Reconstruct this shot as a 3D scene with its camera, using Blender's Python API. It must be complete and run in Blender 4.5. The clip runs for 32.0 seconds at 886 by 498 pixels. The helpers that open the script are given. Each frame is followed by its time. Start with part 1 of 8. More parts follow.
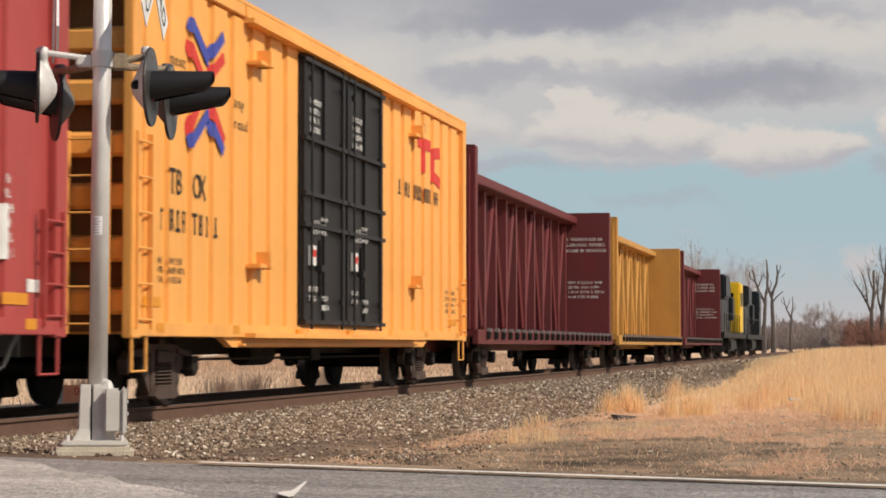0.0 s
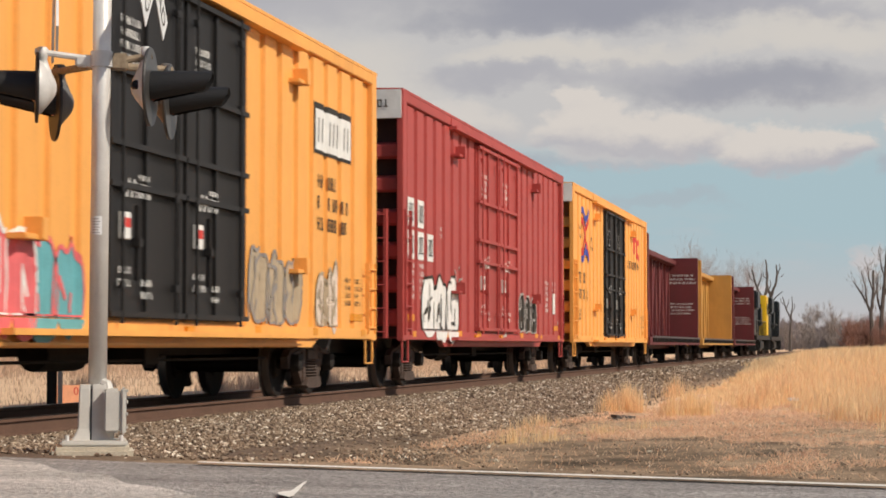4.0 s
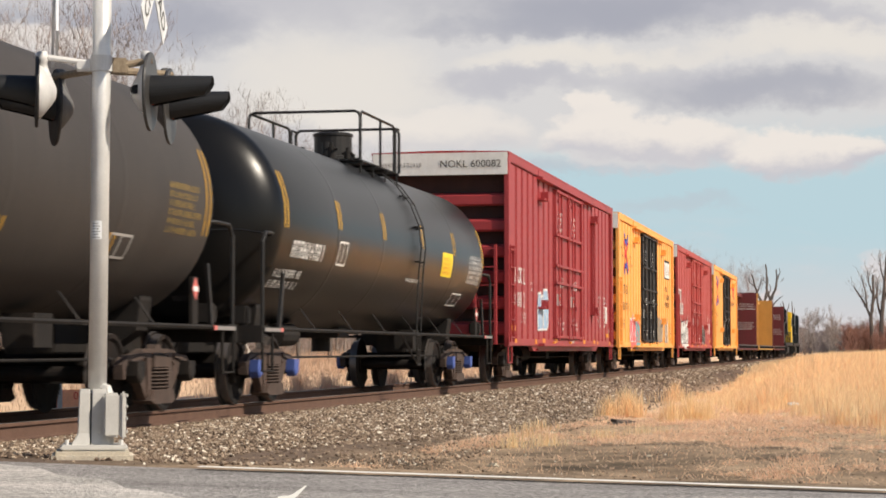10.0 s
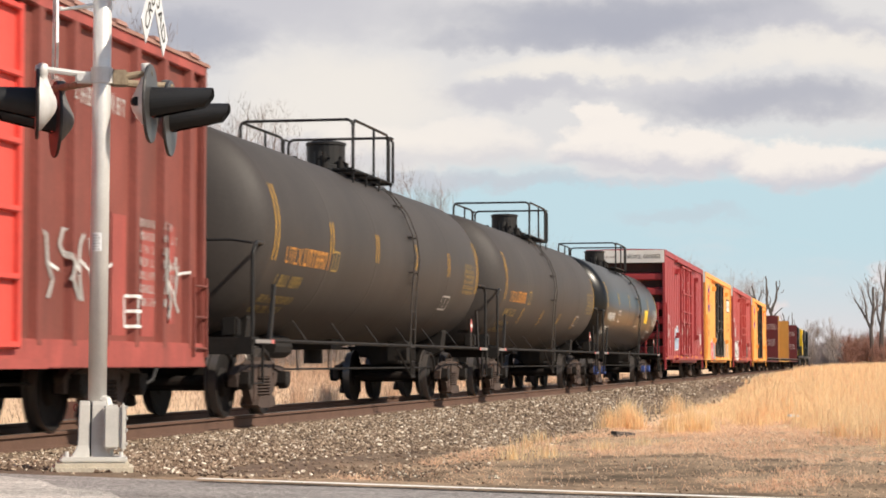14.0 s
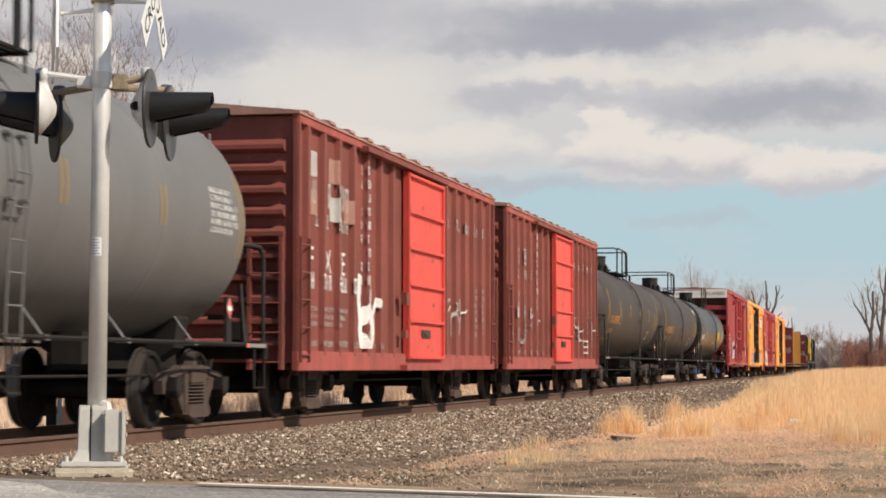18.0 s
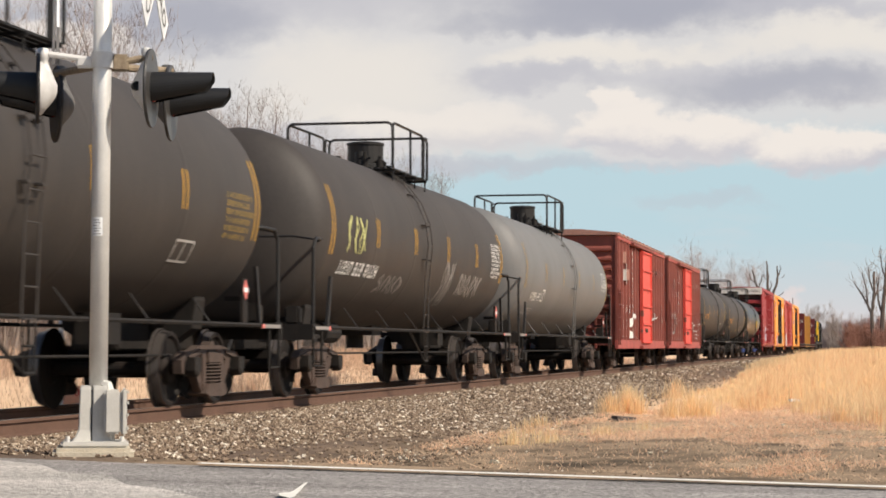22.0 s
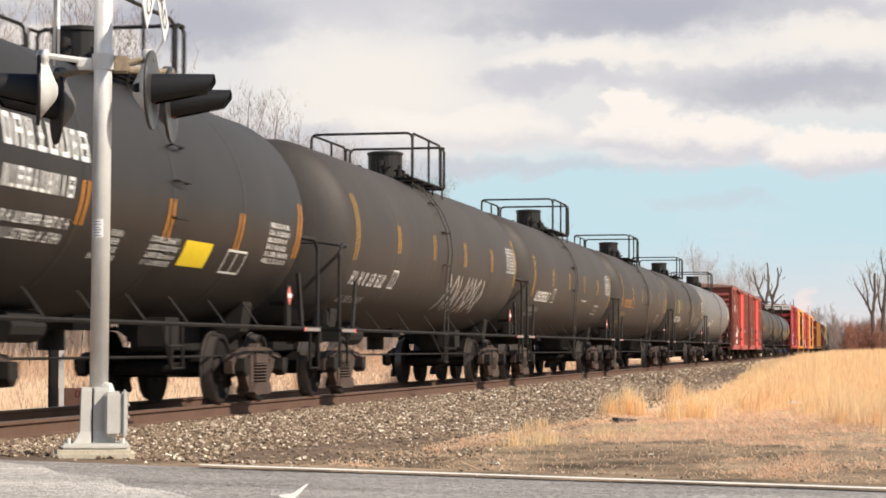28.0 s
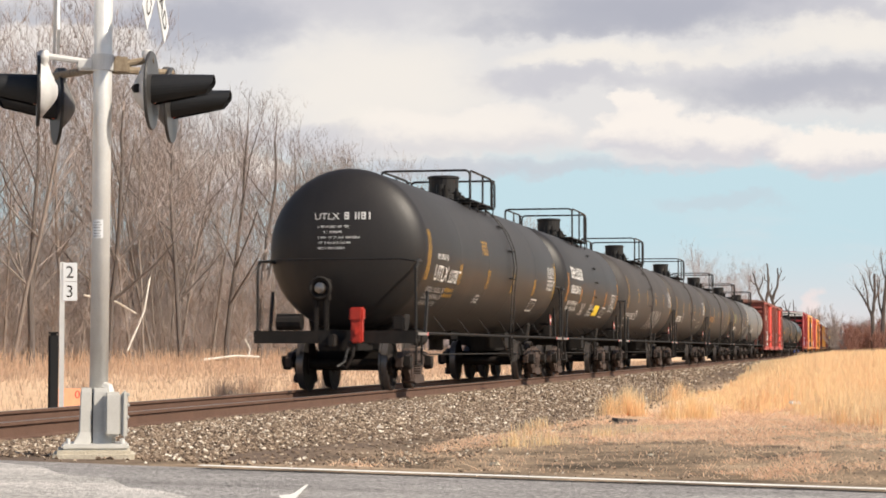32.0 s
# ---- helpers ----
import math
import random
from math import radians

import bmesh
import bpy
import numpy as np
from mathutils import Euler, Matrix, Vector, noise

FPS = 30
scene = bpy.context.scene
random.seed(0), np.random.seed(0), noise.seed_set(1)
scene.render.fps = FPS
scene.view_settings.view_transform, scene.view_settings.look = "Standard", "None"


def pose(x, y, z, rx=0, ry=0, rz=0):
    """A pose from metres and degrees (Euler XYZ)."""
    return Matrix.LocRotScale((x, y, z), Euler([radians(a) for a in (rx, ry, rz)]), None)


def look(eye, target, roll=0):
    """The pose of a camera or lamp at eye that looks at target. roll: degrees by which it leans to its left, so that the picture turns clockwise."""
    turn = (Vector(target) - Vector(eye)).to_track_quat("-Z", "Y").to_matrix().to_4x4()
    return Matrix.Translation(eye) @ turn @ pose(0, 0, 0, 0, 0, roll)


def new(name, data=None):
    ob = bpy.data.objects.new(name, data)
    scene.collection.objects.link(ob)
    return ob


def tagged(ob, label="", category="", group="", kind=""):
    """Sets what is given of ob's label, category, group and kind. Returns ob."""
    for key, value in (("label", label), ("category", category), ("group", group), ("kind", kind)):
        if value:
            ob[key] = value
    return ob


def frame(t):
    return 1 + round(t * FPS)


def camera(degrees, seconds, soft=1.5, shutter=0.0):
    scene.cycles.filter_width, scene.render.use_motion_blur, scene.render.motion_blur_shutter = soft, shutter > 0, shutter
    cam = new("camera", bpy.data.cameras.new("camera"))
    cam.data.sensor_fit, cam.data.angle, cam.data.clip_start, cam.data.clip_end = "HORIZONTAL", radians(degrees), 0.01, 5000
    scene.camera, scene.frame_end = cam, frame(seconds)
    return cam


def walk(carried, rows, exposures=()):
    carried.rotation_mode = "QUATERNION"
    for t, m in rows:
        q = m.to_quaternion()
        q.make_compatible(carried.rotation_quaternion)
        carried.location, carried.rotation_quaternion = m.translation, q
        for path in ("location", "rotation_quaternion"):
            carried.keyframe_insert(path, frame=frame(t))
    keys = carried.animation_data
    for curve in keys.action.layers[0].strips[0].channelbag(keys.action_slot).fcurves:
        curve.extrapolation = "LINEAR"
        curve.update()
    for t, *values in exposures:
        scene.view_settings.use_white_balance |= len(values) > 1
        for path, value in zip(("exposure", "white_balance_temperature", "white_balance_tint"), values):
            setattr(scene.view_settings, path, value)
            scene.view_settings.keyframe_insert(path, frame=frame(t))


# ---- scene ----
# The camera stands still on a low tripod and only nods a little.
LENS = 23.93
EYE = (0.0, 0.0, 0.722)
cam = camera(LENS, 32.0, soft=1.75, shutter=0.35)
YAW, TILT = 11.52, 2.647
PX = 0.0155  # degrees of turn for one small step of the head
NOD = [(0, 0, 0), (3.5, 0, -0.7), (5.5, 0, -1), (7, 0.3, -1), (7.5, 2, -1), (8, 5, -1), (8.5, 8, -1), (10, 8, -1), (10.5, 9.5, -1), (11, 16.5, -1),
       (11.5, 21, -1), (13, 21, -1), (13.5, 23, -1), (14, 29, -1), (14.5, 34, -1.3), (15.5, 38.5, -1.3), (16.5, 41, -1.2), (17, 39, -1.2),
       (18, 37, -1.4), (19.5, 36.3, -1.4), (20, 35, -1.2), (20.5, 26.5, -1), (21, 12, -0.6), (21.5, 3, -0.6), (22, 2, 0.4), (22.5, 4.5, 1),
       (23, 5.2, 1.7), (25.5, 5, 1.6), (28, 5, 1.6), (29, 4, 1.6), (30, 5, 1.6), (31, 4.3, 1.6), (31.5, 6, 1.4), (32, 6, 1.4)]
walk(cam, [(t, pose(*EYE, 90 + TILT + dv * PX, 0, YAW + dx * PX)) for t, dv, dx in NOD],
     [(0, -0.15), (3, -0.1), (6, -0.33), (7, -0.3), (8, 0.0), (9, 0.05), (11, 0.33), (12, 0.37), (14, 0.32), (14.5, 0.25), (17, 0.08), (20, 0.1), (22, 0.22), (24, 0.35), (31, 0.4), (32, 0.36)])

# ---- light ----
SUN_AZ, SUN_EL = -17.0, 42.0  # degrees from +x towards +y, and above the horizon
sun_way = Vector((math.cos(radians(SUN_EL)) * math.cos(radians(SUN_AZ)), math.cos(radians(SUN_EL)) * math.sin(radians(SUN_AZ)), math.sin(radians(SUN_EL))))
world = bpy.data.worlds.new("world")
scene.world = world
world.use_nodes = True
wn = world.node_tree.nodes
sky = wn.new("ShaderNodeTexSky")
sky.sky_type = "NISHITA"
sky.sun_disc = False
sky.sun_elevation = radians(SUN_EL)
sky.sun_rotation = radians(90 - SUN_AZ)
world.node_tree.links.new(sky.outputs[0], wn["Background"].inputs[0])
wn["Background"].inputs[1].default_value = 0.082
sun = new("sun", bpy.data.lights.new("sun", "SUN"))
sun.data.energy, sun.data.angle, sun.data.color = 4.6, radians(0.6), (1.0, 0.89, 0.74)
sun.matrix_world = look(sun_way * 100, (0, 0, 0))

# ---- materials ----
MATS = {}


def mat(name, colour, rough=0.6, metal=0.0, vary=0.25, scale=3.0, grain=40.0, bump=0.15, dirt=None, dirt_amount=0.35, per_object=0.0, island=0.0, spec=0.4):
    """A worn surface: a base colour that varies at two scales, with patches of dirt, and fine relief."""
    if name in MATS:
        return MATS[name]
    m = bpy.data.materials.new(name)
    m.use_nodes = True
    nt = m.node_tree
    n, l = nt.nodes, nt.links
    b = n["Principled BSDF"]
    co = n.new("ShaderNodeTexCoord")
    big = n.new("ShaderNodeTexNoise")
    big.inputs["Scale"].default_value, big.inputs["Detail"].default_value, big.inputs["Roughness"].default_value = scale, 6, 0.6
    fine = n.new("ShaderNodeTexNoise")
    fine.inputs["Scale"].default_value, fine.inputs["Detail"].default_value = grain, 4
    l.new(co.outputs["Object"], big.inputs["Vector"])
    l.new(co.outputs["Object"], fine.inputs["Vector"])
    add = n.new("ShaderNodeMath")
    add.operation = "ADD"
    half = n.new("ShaderNodeMath")
    half.operation, half.inputs[1].default_value = "MULTIPLY", 0.5
    l.new(fine.outputs["Fac"], half.inputs[0])
    l.new(big.outputs["Fac"], add.inputs[0])
    l.new(half.outputs[0], add.inputs[1])
    last = add.outputs[0]
    for amount, socket in ((per_object, "obj"), (island, "isl")):
        if amount:
            src = n.new("ShaderNodeObjectInfo") if socket == "obj" else n.new("ShaderNodeNewGeometry")
            out = src.outputs["Random"] if socket == "obj" else src.outputs["Random Per Island"]
            k = n.new("ShaderNodeMath")
            k.operation = "MULTIPLY_ADD"
            k.inputs[1].default_value, k.inputs[2].default_value = amount * 2, -amount
            l.new(out, k.inputs[0])
            a2 = n.new("ShaderNodeMath")
            a2.operation = "ADD"
            l.new(last, a2.inputs[0])
            l.new(k.outputs[0], a2.inputs[1])
            last = a2.outputs[0]
    ramp = n.new("ShaderNodeMapRange")
    ramp.inputs["From Min"].default_value, ramp.inputs["From Max"].default_value = 0.35, 1.15
    ramp.inputs["To Min"].default_value, ramp.inputs["To Max"].default_value = 1 - vary, 1 + vary
    l.new(last, ramp.inputs["Value"])
    mul = n.new("ShaderNodeVectorMath")
    mul.operation = "SCALE"
    mul.inputs[0].default_value = colour
    l.new(ramp.outputs[0], mul.inputs["Scale"])
    col = mul.outputs[0]
    if dirt:
        d = n.new("ShaderNodeTexNoise")
        d.inputs["Scale"].default_value, d.inputs["Detail"].default_value, d.inputs["Roughness"].default_value = scale * 0.6, 8, 0.7
        mp = n.new("ShaderNodeMapping")
        mp.inputs["Scale"].default_value = (2.2, 2.2, 0.5)
        l.new(co.outputs["Object"], mp.inputs["Vector"])
        l.new(mp.outputs[0], d.inputs["Vector"])
        dr = n.new("ShaderNodeMapRange")
        dr.inputs["From Min"].default_value, dr.inputs["From Max"].default_value = 0.45, 0.75
        dr.inputs["To Max"].default_value = dirt_amount
        l.new(d.outputs["Fac"], dr.inputs["Value"])
        mix = n.new("ShaderNodeMix")
        mix.data_type = "RGBA"
        l.new(dr.outputs[0], mix.inputs["Factor"])
        l.new(col, mix.inputs["A"])
        mix.inputs["B"].default_value = (*dirt, 1)
        col = mix.outputs["Result"]
    l.new(col, b.inputs["Base Color"])
    b.inputs["Roughness"].default_value, b.inputs["Metallic"].default_value = rough, metal
    b.inputs["Specular IOR Level"].default_value = spec
    if bump:
        bp = n.new("ShaderNodeBump")
        bp.inputs["Strength"].default_value, bp.inputs["Distance"].default_value = bump, 0.02
        l.new(fine.outputs["Fac"], bp.inputs["Height"])
        l.new(bp.outputs[0], b.inputs["Normal"])
    MATS[name] = m
    return m


RUST = (0.12, 0.055, 0.03)
GRIME = (0.05, 0.04, 0.032)
yellow_paint = mat("yellow_paint", (0.84, 0.395, 0.095), 0.55, 0, 0.14, 0.8, 30, 0.05, (0.36, 0.16, 0.045), 0.36)
red_paint = mat("red_paint", (0.4, 0.064, 0.057), 0.55, 0, 0.18, 0.7, 30, 0.05, (0.2, 0.035, 0.03), 0.45)
crimson_paint = mat("crimson_paint", (0.32, 0.04, 0.044), 0.5, 0, 0.18, 0.7, 30, 0.05, (0.16, 0.028, 0.03), 0.45)
faded_red = mat("faded_red", (0.47, 0.1, 0.085), 0.6, 0, 0.18, 0.7, 30, 0.05, (0.2, 0.05, 0.04), 0.3)
brown_paint = mat("brown_paint", (0.22, 0.06, 0.046), 0.65, 0, 0.4, 0.9, 25, 0.08, (0.09, 0.042, 0.033), 0.7)
sill_red = mat("sill_red", (0.37, 0.082, 0.068), 0.65, 0, 0.35, 1.5, 25, 0.08, (0.12, 0.045, 0.036), 0.7)
roof_tan = mat("roof_tan", (0.36, 0.2, 0.16), 0.7, 0, 0.3, 1.5, 25, 0.08, (0.2, 0.09, 0.07), 0.5)
# two dark tones that paint the shade between the boxcars' end ribs
shaded_tan = mat("shaded_tan", (0.2, 0.09, 0.028), 0.8, 0, 0.3, 1.5, 25, 0.1, (0.07, 0.035, 0.018), 0.6)
shaded_red = mat("shaded_red", (0.05, 0.02, 0.017), 0.8, 0, 0.3, 1.5, 25, 0.1, (0.02, 0.014, 0.012), 0.6)
scarlet_paint = mat("scarlet_paint", (0.68, 0.085, 0.065), 0.6, 0, 0.2, 1.4, 25, 0.06, (0.25, 0.045, 0.035), 0.5)
maroon_paint = mat("maroon_paint", (0.13, 0.022, 0.024), 0.6, 0, 0.2, 0.8, 25, 0.05, GRIME, 0.3)
tan_paint = mat("tan_paint", (0.5, 0.26, 0.06), 0.6, 0, 0.2, 1.0, 25, 0.05, (0.2, 0.1, 0.04), 0.3)
black_paint = mat("black_paint", (0.012, 0.011, 0.011), 0.55, 0, 0.3, 1.0, 30, 0.05, (0.035, 0.029, 0.025), 0.3)
gloss_black = mat("gloss_black", (0.006, 0.006, 0.006), 0.3, 0, 0.3, 1.0, 30, 0.02, (0.022, 0.018, 0.016), 0.2, spec=0.28)
tank_black = mat("tank_black", (0.018, 0.016, 0.0155), 0.5, 0, 0.3, 0.6, 20, 0.04, (0.05, 0.042, 0.037), 0.4)
tank_dusty = mat("tank_dusty", (0.04, 0.034, 0.031), 0.62, 0, 0.3, 0.5, 20, 0.04, (0.068, 0.057, 0.05), 0.6)
tank_grey = mat("tank_grey", (0.15, 0.15, 0.15), 0.55, 0, 0.15, 0.5, 20, 0.04, (0.09, 0.085, 0.08), 0.4)
steel_dark = mat("steel_dark", (0.016, 0.014, 0.013), 0.75, 0, 0.4, 3, 40, 0.2, (0.05, 0.036, 0.027), 0.4, spec=0.25)
iron_rust = mat("iron_rust", (0.066, 0.047, 0.039), 0.8, 0, 0.5, 6, 40, 0.3, (0.1, 0.055, 0.038), 0.6)
wheel_steel = mat("wheel_steel", (0.013, 0.011, 0.01), 0.75, 0.0, 0.3, 5, 40, 0.1, (0.04, 0.02, 0.014), 0.4, spec=0.25)
wheel_tread = mat("wheel_tread", (0.17, 0.15, 0.14), 0.36, 0.7, 0.2, 5, 40, 0.05)
bright_steel = mat("bright_steel", (0.3, 0.28, 0.26), 0.38, 0.9, 0.2, 5, 60, 0.05)
white_mark = mat("white_mark", (0.75, 0.75, 0.73), 0.6, 0, 0.15, 4, 40, 0, (0.35, 0.3, 0.27), 0.25)
dim_white = mat("dim_white", (0.42, 0.4, 0.38), 0.6, 0, 0.25, 4, 40, 0)
yellow_mark = mat("yellow_mark", (0.55, 0.3, 0.03), 0.55, 0, 0.15, 4, 40, 0)
orange_mark = mat("orange_mark", (0.68, 0.27, 0.02), 0.5, 0, 0.15, 4, 40, 0)
disc_mark = mat("grey_mark", (0.25, 0.23, 0.22), 0.6, 0, 0.15, 4, 40, 0)
black_mark = mat("black_mark", (0.025, 0.02, 0.015), 0.6, 0, 0.15, 4, 40, 0)
red_mark = mat("red_mark", (0.6, 0.04, 0.03), 0.6, 0, 0.15, 4, 40, 0)
blue_mark = mat("blue_mark", (0.05, 0.07, 0.35), 0.6, 0, 0.15, 4, 40, 0)
pale_blue = mat("pale_blue", (0.32, 0.45, 0.6), 0.6, 0, 0.2, 4, 40, 0)
pink_spray = mat("pink_spray", (0.7, 0.14, 0.15), 0.6, 0, 0.25, 4, 40, 0)
teal_spray = mat("teal_spray", (0.12, 0.36, 0.4), 0.6, 0, 0.25, 4, 40, 0)
pale_spray = mat("pale_spray", (0.66, 0.55, 0.46), 0.6, 0, 0.25, 4, 40, 0)
grey_spray = mat("grey_spray", (0.4, 0.32, 0.22), 0.6, 0, 0.25, 4, 40, 0)
galv = mat("galvanised", (0.74, 0.73, 0.71), 0.4, 0.3, 0.12, 6, 60, 0.05)
grey_enamel = mat("grey_enamel", (0.55, 0.535, 0.5), 0.5, 0.0, 0.12, 6, 60, 0.05)
concrete = mat("concrete", (0.56, 0.5, 0.4), 0.9, 0, 0.25, 5, 60, 0.4, (0.2, 0.17, 0.13), 0.4)
rail_rust = mat("rail_rust", (0.12, 0.067, 0.046), 0.85, 0, 0.25, 4, 40, 0.2, (0.1, 0.05, 0.035), 0.5)
tie_wood = mat("tie_wood", (0.1, 0.07, 0.05), 0.9, 0, 0.3, 4, 40, 0.5, None, 0, 0.2)
stone = mat("ballast_stone", (0.25, 0.21, 0.18), 0.9, 0, 0.35, 2, 60, 0.3, None, 0, 0, 0.35)
hood_black = mat("hood_black", (0.012, 0.012, 0.013), 0.55, 0, 0.2, 5, 40, 0.05)
lens_red = mat("lens_red", (0.25, 0.01, 0.01), 0.15, 0, 0.1, 5, 40, 0)
bark = mat("bark", (0.24, 0.2, 0.175), 0.9, 0, 0.3, 2, 20, 0.4, None, 0, 0.25)
dead_bark = mat("dead_bark", (0.12, 0.1, 0.09), 0.9, 0, 0.3, 2, 20, 0.4)
twig_haze = mat("twigs", (0.33, 0.28, 0.258), 0.9, 0, 0.3, 0.1, 2, 0, None, 0, 0.2)


def stalk(name, colour, low, scale):
    """Dry stalks: some light passes through them; the colour drifts from clump to clump."""
    m = bpy.data.materials.new(name)
    m.use_nodes = True
    n, l = m.node_tree.nodes, m.node_tree.links
    b = n["Principled BSDF"]
    co, g = n.new("ShaderNodeTexCoord"), n.new("ShaderNodeNewGeometry")
    t = n.new("ShaderNodeTexNoise")
    t.inputs["Scale"].default_value, t.inputs["Detail"].default_value = scale, 4
    l.new(co.outputs["Object"], t.inputs["Vector"])
    a = n.new("ShaderNodeMath")
    a.operation = "MULTIPLY_ADD"
    a.inputs[1].default_value = 0.5
    l.new(g.outputs["Random Per Island"], a.inputs[0])
    l.new(t.outputs["Fac"], a.inputs[2])
    r = n.new("ShaderNodeValToRGB")
    e = r.color_ramp.elements
    e[0].position, e[0].color = 0.45, (*low, 1)
    e[1].position, e[1].color = 0.85, (*colour, 1)
    l.new(a.outputs[0], r.inputs[0])
    l.new(r.outputs[0], b.inputs["Base Color"])
    b.inputs["Roughness"].default_value, b.inputs["Specular IOR Level"].default_value = 0.8, 0.15
    tr, mx = n.new("ShaderNodeBsdfTranslucent"), n.new("ShaderNodeMixShader")
    l.new(r.outputs[0], tr.inputs[0])
    mx.inputs[0].default_value = 0.58
    l.new(b.outputs[0], mx.inputs[1])
    l.new(tr.outputs[0], mx.inputs[2])
    l.new(mx.outputs[0], n["Material Output"].inputs[0])
    return m


straw = stalk("dry_grass", (0.97, 0.79, 0.51), (0.88, 0.58, 0.33), 0.8)
straw_low = stalk("matted_grass", (0.97, 0.73, 0.53), (0.76, 0.5, 0.35), 0.9)
field_straw = stalk("field_straw", (0.74, 0.56, 0.42), (0.5, 0.36, 0.265), 0.25)

# ---- mesh helpers ----


def part(name, bm, material, parent=None, label="", smooth=False):
    """Link a bmesh as one mesh object, under a thing or a part if one is given."""
    me = bpy.data.meshes.new(name)
    bm.to_mesh(me)
    bm.free()
    if smooth:
        me.shade_smooth()
    me.materials.append(material)
    ob = new(name, me)
    if parent:
        ob.parent = parent
    if label:
        ob["label"] = label
    return ob


def empty(name, m=None):
    ob = new(name)
    if m is not None:
        ob.matrix_basis = m
    return ob


def box(bm, x0, x1, y0, y1, z0, z1, bevel=0.0):
    v = [bm.verts.new((x, y, z)) for x in (x0, x1) for y in (y0, y1) for z in (z0, z1)]
    fs = [bm.faces.new([v[i] for i in q]) for q in ((0, 1, 3, 2), (4, 6, 7, 5), (0, 4, 5, 1), (2, 3, 7, 6), (0, 2, 6, 4), (1, 5, 7, 3))]
    if bevel:
        bmesh.ops.bevel(bm, geom=list({e for f in fs for e in f.edges}), offset=bevel, segments=2, affect="EDGES")
    return bm


def boxes(*rows, bevel=0.0):
    bm = bmesh.new()
    for r in rows:
        box(bm, *r, bevel=bevel)
    return bm


def rod(bm, a, b, r, n=8, r2=None):
    """A round bar from a to b."""
    a, b = Vector(a), Vector(b)
    q = (b - a).to_track_quat("Z", "Y").to_matrix()
    rings = []
    for p, rr in ((a, r), (b, r if r2 is None else r2)):
        rings.append([bm.verts.new(p + q @ Vector((rr * math.cos(2 * math.pi * i / n), rr * math.sin(2 * math.pi * i / n), 0))) for i in range(n)])
    for i in range(n):
        bm.faces.new((rings[0][i], rings[0][(i + 1) % n], rings[1][(i + 1) % n], rings[1][i]))
    bm.faces.new(rings[0][::-1])
    bm.faces.new(rings[1])
    return bm


def tube(bm, pts, r, n=8):
    """One bent round bar through the points."""
    pts = [Vector(p) for p in pts]
    rings = []
    for i, p in enumerate(pts):
        d = ((pts[i] - pts[i - 1]).normalized() if i else Vector()) + ((pts[i + 1] - pts[i]).normalized() if i + 1 < len(pts) else Vector())
        if d.length < 1e-4:
            d = pts[i] - pts[i - 1]
        q = d.to_track_quat("Z", "Y").to_matrix()
        rings.append([bm.verts.new(p + q @ Vector((r * math.cos(2 * math.pi * k / n), r * math.sin(2 * math.pi * k / n), 0))) for k in range(n)])
    for r0, r1 in zip(rings, rings[1:]):
        turn = min(range(n), key=lambda t: sum((r0[k].co - r1[(k + t) % n].co).length for k in range(n)))
        for k in range(n):
            bm.faces.new((r0[k], r0[(k + 1) % n], r1[(k + 1 + turn) % n], r1[(k + turn) % n]))
    bm.faces.new(rings[0][::-1])
    bm.faces.new(rings[-1])
    return bm


def rods(r, *paths, n=8):
    bm = bmesh.new()
    for p in paths:
        tube(bm, p, r, n)
    bmesh.ops.recalc_face_normals(bm, faces=bm.faces)
    return bm


def lathe(bm, profile, axis="Y", n=32, centre=(0, 0, 0), arc=(0, 2 * math.pi)):
    """Turn (along, radius) points round an axis through centre."""
    c = Vector(centre)
    full = abs(arc[1] - arc[0]) > 6.28
    k = n if full else n + 1
    rings = []
    for along, r in profile:
        ring = []
        for i in range(k):
            a = arc[0] + (arc[1] - arc[0]) * i / n
            u, w = r * math.cos(a), r * math.sin(a)
            p = {"Y": (u, along, w), "X": (along, u, w), "Z": (u, w, along)}[axis]
            ring.append(bm.verts.new(c + Vector(p)))
        rings.append(ring)
    for r0, r1 in zip(rings, rings[1:]):
        for i in range(n):
            j = (i + 1) % k
            bm.faces.new((r0[i], r0[j], r1[j], r1[i]))
    bmesh.ops.recalc_face_normals(bm, faces=bm.faces)
    return bm


def letters(name, body, size, material, parent, place, label="", stretch=1.0, bend=None):
    """Raised lettering. place(x, y) gives the point in the parent's space for a point of the flat text."""
    cu = bpy.data.curves.new(name, "FONT")
    cu.body, cu.size, cu.resolution_u = body, size, 2
    tmp = new(name, cu)
    dg = bpy.context.evaluated_depsgraph_get()
    me = bpy.data.meshes.new_from_object(tmp.evaluated_get(dg))
    bpy.data.objects.remove(tmp)
    bpy.data.curves.remove(cu)
    for v in me.vertices:
        v.co = Vector(place(v.co.x * stretch, v.co.y))
    me.materials.clear()
    me.materials.append(material)
    ob = new(name, me)
    ob.parent = parent
    if label:
        ob["label"] = label
    return ob


def flat(bm, pts):
    return bm.faces.new([bm.verts.new(p) for p in pts])

# ---- ground, road and track ----
TRACK = -9.1   # the track's middle, in x
ROAD_Z = -0.07


def road_line(x):
    """The y of the road's far edge line."""
    return 12.0 - 0.335 * x


def clamp01(v):
    return max(0.0, min(1.0, v))


def smooth_step(a, b, v):
    v = clamp01((v - a) / (b - a))
    return v * v * (3 - 2 * v)


